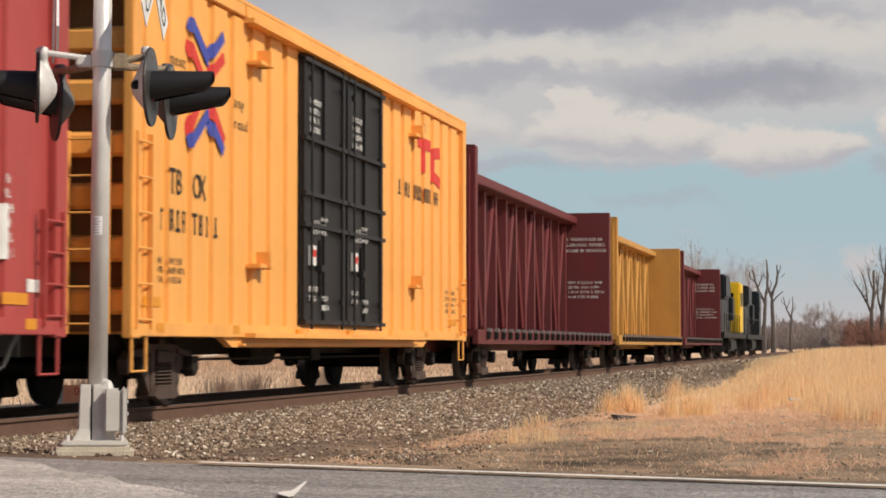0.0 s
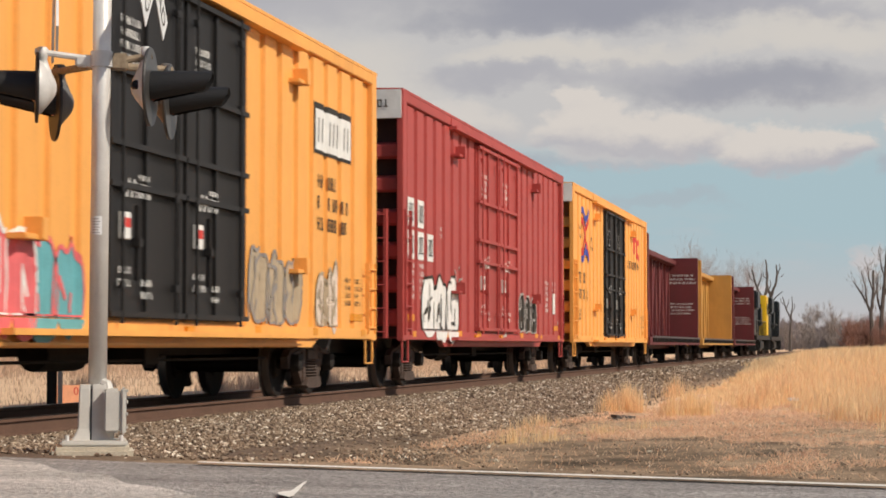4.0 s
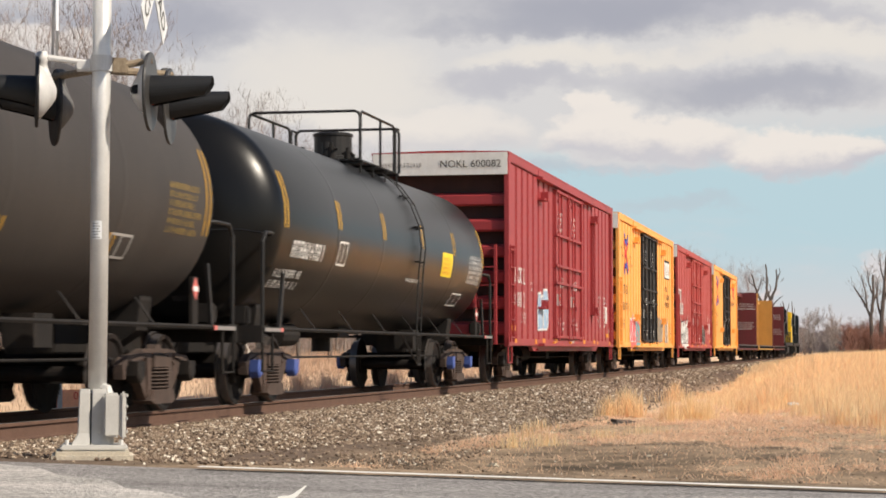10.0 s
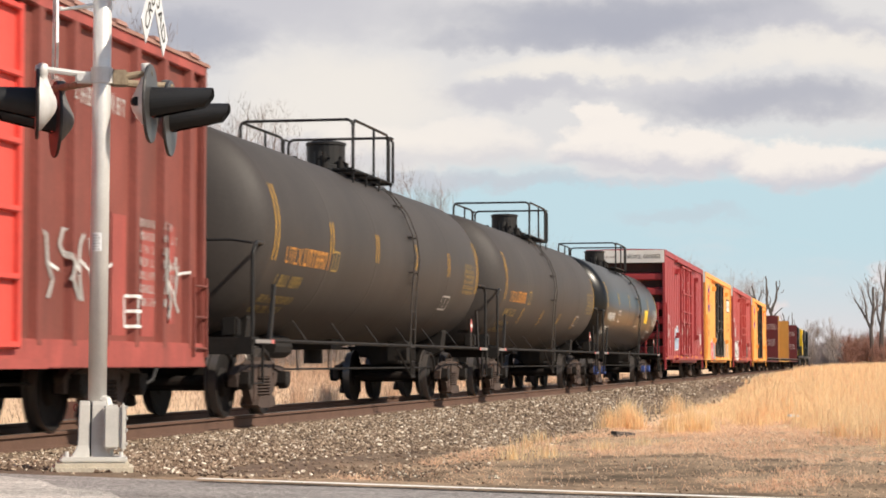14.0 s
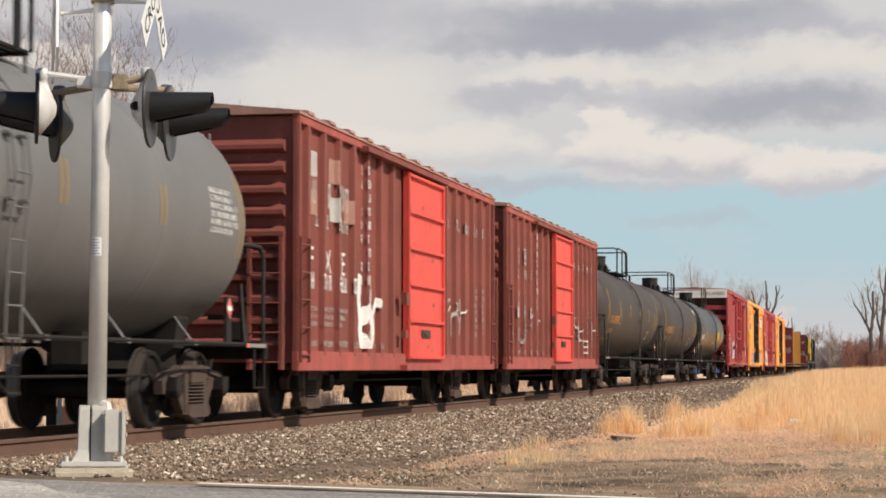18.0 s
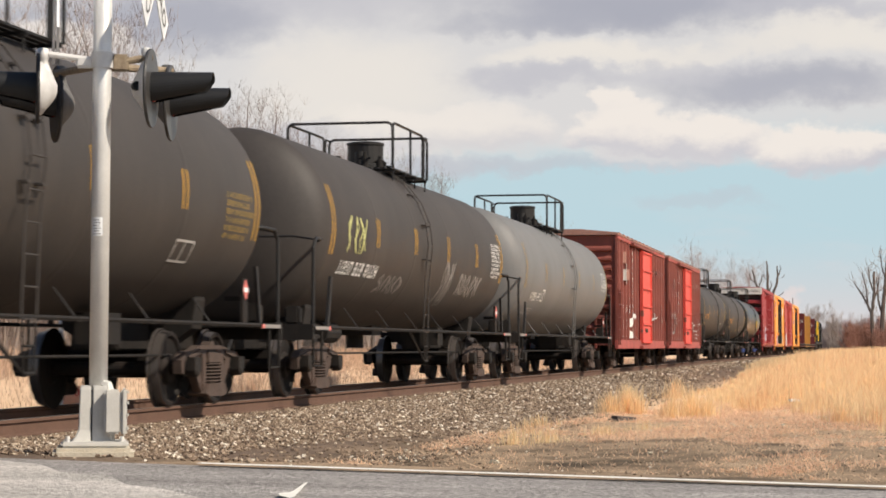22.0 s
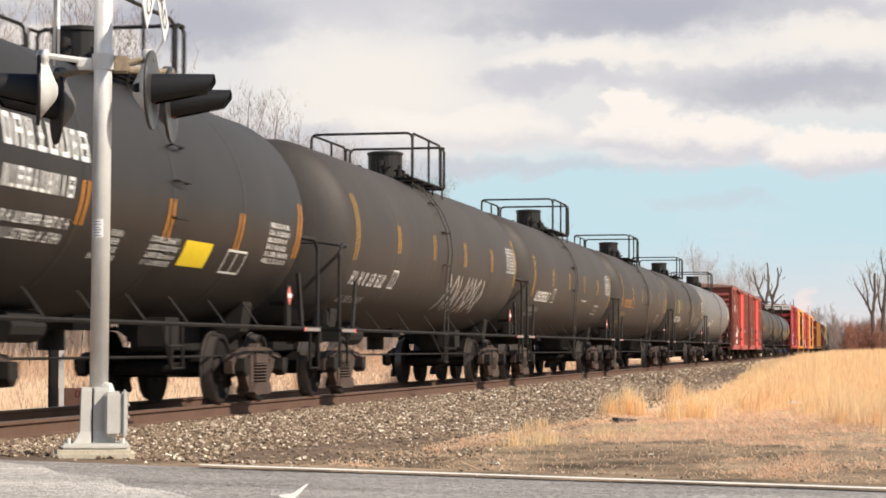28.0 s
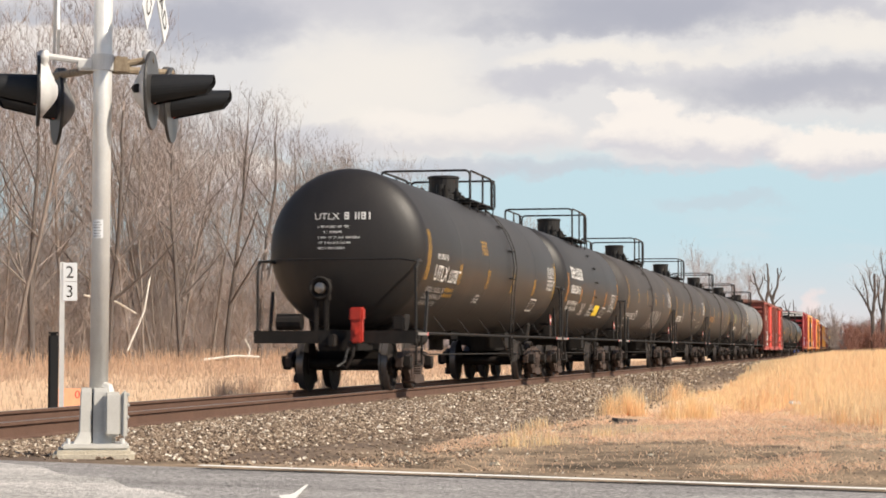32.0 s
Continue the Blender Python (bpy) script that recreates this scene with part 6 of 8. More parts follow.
# ---- the consist, from the engines back ----
locomotive("dark blue and yellow diesel locomotive at the train's head", 146.3, loco_blue)
locomotive("dark blue diesel locomotive with a yellow cab", 124.4, loco_yellow)
centre_beam_car("lumber_car", "empty maroon centre-beam lumber car with white writing", maroon_paint, 22.3, 101.6, seed=3)
centre_beam_car("lumber_car", "empty tan centre-beam lumber car with plain bulkheads", tan_paint, 22.3, 77.7, writing=False)
centre_beam_car("lumber_car", "empty maroon centre-beam lumber car behind the boxcars", maroon_paint, 22.3, 53.7, seed=5)
Y1 = high_cube_boxcar("boxcar", "yellow high-cube boxcar with black double doors", yellow_paint, black_paint, 18.6, 31.7, seed=11)
R1 = high_cube_boxcar("boxcar", "red high-cube boxcar sprayed with white graffiti", red_paint, red_paint, 18.7, 11.25, seed=21)
Y2 = high_cube_boxcar("boxcar", "yellow high-cube boxcar with colourful graffiti by its black doors", yellow_paint, black_paint, 18.6, -9.3, seed=31)
R2 = high_cube_boxcar("boxcar", "crimson high-cube boxcar with a white end band and pale blue graffiti", crimson_paint, crimson_paint, 18.7, -29.55, seed=41)
T1 = tank_car("tank_car", "glossy black tank car with yellow reflector stripes", gloss_black, 14.5, -48.95, stripe_mat=bright_yellow, ring_span=(-5, 26), inner=(0, 17))
T2 = tank_car("tank_car", "dusty black tank car with orange lettering", tank_dusty, 14.5, -66.85, stripe_mat=yellow_mark, inner=(-38, -22), ladder_at=-0.7)
T3 = tank_car("tank_car", "dusty black tank car with faded orange lettering", tank_dusty, 14.4, -84.8, stripe_mat=yellow_mark)
B1 = ribbed_boxcar("boxcar", "rust-brown ribbed boxcar with a scarlet door", 15.4, -102.85, 1)
B2 = ribbed_boxcar("boxcar", "rust-brown ribbed boxcar with scarlet door and white graffiti", 15.3, -119.7, 2)
TA = tank_car("tank_car", "pale grey tank car with a dark ladder on its flank", tank_grey, 14.7, -137.25, stripe_mat=faded_stripe, side_ladder=True, ladder_at=0.1)
TB = tank_car("tank_car", "dusty grey tank car with white graffiti", tank_dusty, 14.2, -155.1, stripe_mat=yellow_mark, ladder_at=-0.8)
TC = tank_car("tank_car", "dusty black tank car with orange lettering", tank_dusty, 14.3, -173.25, stripe_mat=yellow_mark, ladder_at=-0.4)
TD = tank_car("tank_car", "dusty dark grey tank car with faint white lettering", tank_dusty, 14.3, -191.0, stripe_mat=yellow_mark, ladder_at=-0.8, ring_span=(-22, 16), inner=(-10, 7))
TE = tank_car("tank_car", "dusty dark grey tank car with white graffiti scrawl", tank_dusty, 14.4, -208.2, stripe_mat=yellow_mark, ladder_at=-0.6)
TF = tank_car("tank_car", "short black tank car with bold white lettering", tank_black, 10.6, -224.05, stripe_mat=orange_mark, rings=4, inner=(-22, -4), ring_span=(-22, 8), side_ladder=False, ladder_at=0.0)
TG = tank_car("tank_car", "black tank car with a red marker at the train's end", tank_black, 15.0, -239.3, stripe_mat=yellow_mark, rail_up=0.5, inner=(-22, -6), ring_span=(-22, 14))
blue_cap = mat("blue_cap", (0.06, 0.1, 0.32), 0.5, 0, 0.2, 6, 40, 0.05)
for o in T1.children_recursive:
    if o.name.startswith("axle_bearing"):
        o.material_slots[0].link = "OBJECT"
        o.material_slots[0].material = blue_cap
dress_boxcars()
dress_tanks()

# ---- the crossing signal ----
MAST = (-5.722, 15.0)
SIDE = Vector((0.934, 0.357, 0))      # along the cross arms
DEEP = Vector((-0.357, 0.934, 0))


def at(side, deep, z):
    return SIDE * side + DEEP * deep + Vector((0, 0, z))


def framed(bm, origin, ahead):
    """Turn a bmesh built along +x so that it starts at origin and points ahead."""
    ahead = Vector(ahead).normalized()
    up = Vector((0, 0, 1))
    left = up.cross(ahead).normalized()
    m = Matrix((ahead, left, ahead.cross(left))).transposed().to_4x4()
    m.translation = origin
    bmesh.ops.transform(bm, matrix=m, verts=bm.verts)
    return bm


def flasher(sig, side, deep, z, ahead, size=0.27, cast=None, face=None):
    """One flashing light: dark backing disc, cast housing behind it, lens and long hood in front."""
    o = at(side, deep, z)
    bm = framed(lathe(bmesh.new(), [(-0.012, 0.001), (-0.012, size - 0.005), (0.0, size), (0.012, size - 0.005), (0.012, 0.001)], "X", 36), o, ahead)
    disc = part("backing_disc", bm, face or disc_grey, sig, "dull black round backing disc")
    bm = framed(lathe(bmesh.new(), [(-0.012, 0.205), (-0.03, 0.2), (-0.07, 0.15), (-0.11, 0.1), (-0.135, 0.06), (-0.145, 0.03), (-0.147, 0.001)], "X", 28), o, ahead)
    cast = cast or silver_paint
    part("lamp_housing", bm, cast, disc, "silver-painted cast lamp housing", True)
    bm = framed(rod(bmesh.new(), (-0.1, -0.12, 0.0), (-0.08, -0.155, 0.0), 0.035, 10), o, ahead)
    part("housing_plug", bm, hood_black, disc)
    bm = framed(lathe(bmesh.new(), [(0.012, 0.105), (0.03, 0.105), (0.05, 0.07), (0.055, 0.001)], "X", 24), o, ahead)
    part("lens", bm, lens_red, disc, "unlit red lens", True)
    # hood: an open tube, cut back underneath
    bm = bmesh.new()
    n, rings = 26, []
    for r in (0.125, 0.118):
        ring0, ring1 = [], []
        for i in range(n + 1):
            a = radians(-60 + 300 * i / n)
            under = clamp01((-math.sin(a) + 0.25) / 1.2)
            reach = 0.48 - 0.06 * under
            ring0.append(bm.verts.new((0.012, r * math.cos(a), r * math.sin(a))))
            ring1.append(bm.verts.new((reach, r * 0.72 * math.cos(a), r * 0.64 * math.sin(a) + 0.042)))
        rings.append((ring0, ring1))
    for i in range(n):
        bm.faces.new((rings[0][0][i], rings[0][0][i + 1], rings[0][1][i + 1], rings[0][1][i]))
        bm.faces.new((rings[1][0][i + 1], rings[1][0][i], rings[1][1][i], rings[1][1][i + 1]))
        bm.faces.new((rings[0][1][i], rings[0][1][i + 1], rings[1][1][i + 1], rings[1][1][i]))
    part("hood", framed(bm, o, ahead), hood_black, disc, "black sheet-metal hood")
    # hanger from the arm
    bm = bmesh.new()
    back = Vector(ahead).normalized()
    prev = None
    for dz, off, r in ((0.02, 0.07, 0.075), (0.1, 0.055, 0.062), (0.17, 0.042, 0.045), (0.22, 0.036, 0.036), (0.225, 0.036, 0.042), (0.3, 0.036, 0.042), (0.31, 0.036, 0.03)):
        c = at(side, deep, z + dz) - back * off
        ring = [bm.verts.new(c + back * (r * math.cos(k * 0.5236)) + Vector((-back.y, back.x, 0)) * (r * math.sin(k * 0.5236))) for k in range(12)]
        if prev:
            for k in range(12):
                bm.faces.new((prev[k], prev[(k + 1) % 12], ring[(k + 1) % 12], ring[k]))
        prev = ring
    bm.faces.new(prev)
    part("hanger", bm, cast, disc, smooth=True)


def crossbuck(sig, side, z, normal, words=True, thick=0.008, drop=0.11):
    """Two crossed blades on a small bracket, with their words on the face."""
    o = at(side, 0, z)
    n = Vector(normal).normalized()
    right = Vector((0, 0, 1)).cross(n).normalized()
    for k, (tilt, word) in enumerate(((45, "RAILROAD"), (-45, "CROSSING"))):
        c, s = math.cos(radians(-tilt)), math.sin(radians(-tilt))
        u, v = right * c + Vector((0, 0, s)), -right * s + Vector((0, 0, c))
        off = n * ((thick + 0.004) * k)
        bm = bmesh.new()
        p = [o + off + u * (a * 0.61) + v * (b * 0.1143) + n * d for d in (0, thick) for a, b in ((-1, -1), (1, -1), (1, 1), (-1, 1))]
        vs = [bm.verts.new(q) for q in p]
        for q in ((3, 2, 1, 0), (4, 5, 6, 7), (0, 1, 5, 4), (1, 2, 6, 5), (2, 3, 7, 6), (3, 0, 4, 7)):
            bm.faces.new([vs[i] for i in q])
        blade = part("crossbuck_blade", bm, sign_white, sig, "white sign blade with black letters")
        if words:
            letters("lettering", word, 0.19, black_mark, blade, lambda a, b, u=u, v=v, off=off: tuple(o + off + u * (a - 0.55) + v * (b - 0.068) + n * 0.011), stretch=1.2 if word == "RAILROAD" else 1.17)
    part("sign_bracket", rods(0.018, [tuple(o - n * 0.02), tuple(o - n * 0.02 - Vector((0, 0, drop))), tuple(at(0.06 if side > 0 else -0.06, 0, z - drop + (0 if words else 0.04)))], n=8), galv, sig)


silver_paint = mat("silver_paint", (0.62, 0.61, 0.6), 0.5, 0.15, 0.15, 8, 60, 0.05, (0.3, 0.28, 0.25), 0.3)
disc_grey = mat("disc_grey", (0.022, 0.021, 0.022), 0.55, 0, 0.3, 6, 60, 0.05, (0.07, 0.065, 0.06), 0.35)
# right-hand discs: the sheen on their faces is put into a paler grey
mid_disc = mat("mid_disc", (0.045, 0.043, 0.042), 0.4, 0, 0.3, 6, 60, 0.05, (0.09, 0.085, 0.08), 0.4)
# rear lamp housings: silver casting darkened, their shade put into the colour
shaded_cast = mat("shaded_cast", (0.13, 0.125, 0.12), 0.6, 0, 0.3, 8, 60, 0.08, (0.06, 0.055, 0.05), 0.5)
arm_rust = mat("arm_rust", (0.28, 0.22, 0.15), 0.75, 0, 0.3, 14, 60, 0.2, (0.1, 0.06, 0.04), 0.6)
sign_white = mat("sign_white", (0.72, 0.73, 0.74), 0.5, 0, 0.1, 6, 60, 0.02)


def crossing_signal():
    x, y = MAST
    sig = tagged(empty("crossing_signal", pose(x, y, 0, 0, 0.3)), "grey steel railway crossing signal mast with black-hooded flashers", "crossing signal")
    turn = Matrix.Rotation(math.atan2(SIDE.y, SIDE.x), 4, "Z")

    def turned(bm):
        bmesh.ops.transform(bm, matrix=turn, verts=bm.verts)
        return bm
    part("foundation", turned(boxes((-0.33, 0.27, -0.3, 0.3, -0.5, -0.03), bevel=0.03)), concrete, sig, "weathered concrete footing")
    part("base_plate", turned(boxes((-0.27, 0.23, -0.22, 0.22, -0.032, 0.015), bevel=0.015)), grey_enamel, sig)
    bm = lathe(bmesh.new(), [(0.3, 0.0), (0.3, 0.07), (4.6, 0.07), (4.62, 0.001)], "Z", 28)
    part("mast", bm, galv, sig, smooth=True)
    # split base casting: two halves with a dark gap, flared at the foot
    for lo, hi in ((-0.135, -0.052), (-0.04, 0.075)):
        bm = bmesh.new()
        rows = [(0.01, 0.055, 0.13), (0.05, 0.03, 0.12), (0.1, 0.008, 0.11), (0.4, 0.0, 0.1), (0.43, -0.006, 0.095)]
        prev = None
        for zz, grow, dp in rows:
            a, b = (lo - grow, hi) if lo < -0.05 else (lo, hi + grow * 0.7)
            ring = [bm.verts.new(q) for q in ((a, -dp, zz), (b, -dp, zz), (b, dp, zz), (a, dp, zz))]
            if prev:
                for i in range(4):
                    bm.faces.new((prev[i], prev[(i + 1) % 4], ring[(i + 1) % 4], ring[i]))
            prev = ring
        bm.faces.new(prev)
        bmesh.ops.bevel(bm, geom=[e for e in bm.edges if abs(e.verts[0].co.z - e.verts[1].co.z) > 0.02], offset=0.008, segments=2, affect="EDGES")
        part("base_casting", turned(bm), grey_enamel, sig)
    part("base_core", turned(boxes((-0.06, -0.035, -0.09, 0.09, 0.01, 0.4))), hood_black, sig)
    jb = part("junction_box", turned(boxes((0.045, 0.17, -0.2, 0.0, 0.07, 0.4), bevel=0.018)), grey_enamel, sig, "grey cast junction box")
    part("lid", turned(boxes((0.172, 0.215, -0.205, 0.005, 0.06, 0.41), bevel=0.014)), grey_enamel, jb)
    for zz in (0.1, 0.2, 0.29, 0.37):
        part("lid_bolt", turned(boxes((0.214, 0.228, -0.2, -0.17, zz, zz + 0.028), bevel=0.005)), grey_enamel, jb)
    part("conduit", turned(rods(0.028, [(0.1, -0.1, 0.02), (0.1, -0.1, 0.09)])), grey_enamel, jb)
    part("conduit", turned(rods(0.04, [(0.08, -0.06, 0.39), (0.07, -0.05, 0.43), (0.03, -0.03, 0.44)])), grey_enamel, jb)
    for a in (-0.22, 0.18):
        part("anchor_bolt", turned(rods(0.016, [(a, -0.18, 0.0), (a, -0.18, 0.055)])), galv, sig)
    # arms and clamps
    part("clamp", lathe(bmesh.new(), [(2.84, 0.071), (2.84, 0.085), (2.96, 0.085), (2.96, 0.071)], "Z", 24), silver_paint, sig)
    part("sign_clamp", lathe(bmesh.new(), [(3.49, 0.071), (3.49, 0.088), (3.57, 0.088), (3.57, 0.071)], "Z", 24), arm_rust, sig, "rust-stained clamp of the signs")
    part("cross_arm", rods(0.024, [tuple(at(-0.5, -0.02, 2.945)), tuple(at(-0.08, 0, 2.9))]), silver_paint, sig)
    part("cross_arm", rods(0.028, [tuple(at(0.08, 0, 2.88)), tuple(at(0.38, 0.02, 2.94))]), arm_rust, sig, "rust-stained cross arm")
    part("back_arm", rods(0.03, [tuple(at(-0.4, 0.9, 2.9)), tuple(at(-0.05, 0.06, 2.86)), tuple(at(0.1, 0.06, 2.86)), tuple(at(0.55, 0.9, 2.95))]), arm_rust, sig)
    part("arm_bracket", turned(boxes((0.07, 0.2, -0.03, 0.05, 2.82, 2.95), bevel=0.015)), arm_rust, sig)
    part("arm_bracket", turned(boxes((-0.2, -0.07, -0.03, 0.05, 2.84, 2.93), bevel=0.015)), silver_paint, sig)
    west, east = (-SIDE - DEEP * 0.17), (SIDE - DEEP * 0.2)
    flasher(sig, -0.48, -0.02, 2.67, -SIDE - DEEP * 0.05)
    flasher(sig, -0.36, 0.9, 2.66, west, 0.31, shaded_cast)
    flasher(sig, 0.37, 0.02, 2.7, east, 0.305, silver_paint, mid_disc)
    flasher(sig, 0.55, 0.9, 2.69, east, 0.31, shaded_cast, mid_disc)
    crossbuck(sig, 0.385, 3.62, SIDE * 0.97 - DEEP * 0.23)
    crossbuck(sig, -0.33, 3.42, -SIDE - DEEP * 0.03, False, 0.02, 0.02)
    # maker's label on the mast
    bm = bmesh.new()
    for k in range(7):
        a0, a1 = radians(-125 + k * 10), radians(-115 + k * 10)
        flat(bm, [(0.0715 * math.cos(a0), 0.0715 * math.sin(a0), 1.56), (0.0715 * math.cos(a1), 0.0715 * math.sin(a1), 1.56), (0.0715 * math.cos(a1), 0.0715 * math.sin(a1), 1.7), (0.0715 * math.cos(a0), 0.0715 * math.sin(a0), 1.7)])
    lab = part("notice", bm, sign_white, sig, "white notice label with unreadable grey print")
    for r in range(6):
        bm = bmesh.new()
        for k in range(1, 6 - r % 2):
            a0, a1 = radians(-124 + k * 10), radians(-117 + k * 10)
            z0 = 1.572 + r * 0.021
            flat(bm, [(0.072 * math.cos(a0), 0.072 * math.sin(a0), z0), (0.072 * math.cos(a1), 0.072 * math.sin(a1), z0), (0.072 * math.cos(a1), 0.072 * math.sin(a1), z0 + 0.006), (0.072 * math.cos(a0), 0.072 * math.sin(a0), z0 + 0.006)])
        part("print_line", bm, disc_grey, lab)


crossing_signal()

# ---- the far side of the track: number post, dark post, orange board ----


def face_viewer(x, y, z):
    """A frame at a place whose x runs to the viewer's right."""
    d = Vector((x, y, 0)).normalized()
    m = Matrix((Vector((d.y, -d.x, 0)), d, Vector((0, 0, 1)))).transposed().to_4x4()
    m.translation = (x, y, z)
    return m


def number_post():
    x, y = -12.3, 30.6
    p = tagged(empty("number_post", face_viewer(x, y, 0)), "slim grey steel post with two white number plates", "sign post")
    g = ground_z(x, y)
    part("post", boxes((-0.02, 0.0, -0.02, 0.0, g - 0.2, 2.07), (-0.02, 0.012, -0.004, 0.0, g - 0.2, 2.07), (0.0, 0.055, -0.02, -0.016, g - 0.2, 2.07)), galv, p)
    for z0, z1, d in ((1.77, 2.06, "2"), (1.47, 1.765, "3")):
        pl = part("number_plate", boxes((0.02, 0.245, -0.032, -0.022, z0, z1), bevel=0.004), sign_white, p, "white plate with a black numeral")
        letters("numeral", d, 0.27, black_mark, pl, lambda a, b, z0=z0: (0.068 + a, -0.0335, z0 + 0.055 + b), stretch=0.95)


def dark_post():
    x, y = -11.93, 29.4
    g = ground_z(x, y)
    p = tagged(empty("marker_post", face_viewer(x, y, 0)), "short black plastic marker post beside the track", "post")
    part("tube", boxes((-0.075, 0.075, -0.075, 0.075, g - 0.2, 0.955), bevel=0.03), black_paint, p)
    part("cap", boxes((-0.08, 0.08, -0.08, 0.08, 0.95, 0.975), bevel=0.01), hood_black, p)


def orange_board():
    x, y = -13.4, 34.2
    b = tagged(empty("board", face_viewer(x, y, -0.42) @ pose(0, 0, 0, -12)), "small orange board with upturned red figures", "board")
    part("panel", boxes((-0.36, 0.22, -0.01, 0.01, 0.0, 0.47), bevel=0.004), faded_orange, b)
    letters("figures", "30", 0.2, red_mark, b, lambda a, c: (0.12 - a, -0.0115, 0.43 - c), stretch=1.0)


faded_orange = mat("faded_orange", (0.8, 0.36, 0.2), 0.6, 0, 0.2, 8, 40, 0.05)
number_post()
dark_post()
orange_board()

# ---- bare trees ----


def bare_tree_mesh(seed, height, spread, depth=4, thick=0.14, lean=0.0, low=1, kids=2, mats=None, fan=0, fine=0.013):
    """Trunk, limbs and twigs of a leafless tree."""
    rnd = random.Random(seed)
    tr_v, tr_f, tw_v, tw_f = [], [], [], []

    def limb(a, b, r0, r1, n, vs, fs):
        d = (b - a)
        q = d.to_track_quat("Z", "Y").to_matrix()
        base = len(vs)
        if n == 2:
            w = q @ Vector((r0, 0, 0))
            vs.extend((tuple(a - w), tuple(a + w), tuple(b)))
            fs.append((base, base + 1, base + 2))
            return
        for p, r in ((a, r0), (b, r1)):
            for i in range(n):
                t = 2 * math.pi * i / n
                vs.append(tuple(p + q @ Vector((r * math.cos(t), r * math.sin(t), 0))))
        for i in range(n):
            j = (i + 1) % n
            fs.append((base + i, base + j, base + n + j, base + n + i))

    def grow(p, d, length, r, level):
        steps = (5, 3, 3, 2, 2, 2)[level]
        for k in range(steps):
            nd = (d + Vector((rnd.uniform(-1, 1), rnd.uniform(-1, 1), rnd.uniform(-0.3, 0.8))) * (0.07 + 0.07 * level)).normalized()
            q = p + nd * (length / steps)
            r1 = r * (0.84 if level else 0.86)
            vs, fs = (tr_v, tr_f) if level < 2 else (tw_v, tw_f)
            limb(p, q, r, r1, (7, 5, 3, 2, 2, 2)[level], vs, fs)
            p, d, r = q, nd, r1
            if level < depth and (level > 0 or k >= low):
                for c in range(rnd.choice((1, kids)) if level < depth - 1 else fan or kids):
                    side = Vector((rnd.uniform(-1, 1), rnd.uniform(-1, 1), rnd.uniform(0.0, 0.7))).normalized()
                    nd2 = (d * 0.7 + side * spread).normalized()
                    grow(p, nd2, length * (rnd.uniform(0.3, 0.52) if level == 0 else rnd.uniform(0.35, 0.6) if level == 1 else rnd.uniform(0.45, 0.85)), max(r * rnd.uniform(0.4, 0.6), fine), level + 1)
        if level < depth:
            grow(p, d, length * 0.4, r, level + 1)

    grow(Vector((0, 0, -0.3)), Vector((lean, 0, 1)).normalized(), height * 0.78, thick, 0)
    out = []
    for nm, v, f, m in (("trunk", tr_v, tr_f, (mats or (bark,))[0]), ("twigs", tw_v, tw_f, (mats or (bark, twig_haze))[-1])):
        me = bpy.data.meshes.new(nm)
        me.from_pydata(v, [], f)
        me.materials.append(m)
        out.append(me)
    return out


def plant_tree(meshes, x, y, s, turn, label, group, name="tree", sz=None):
    t = tagged(empty(name, Matrix.LocRotScale((x, y, ground_z(x, y)), Euler((0, 0, turn)), (s, s, sz or s))), label, "tree" if name == "tree" else "bush", group)
    for nm, me in zip(("trunk", "crown"), meshes):
        o = new(nm, me)
        o.parent = t
    return t


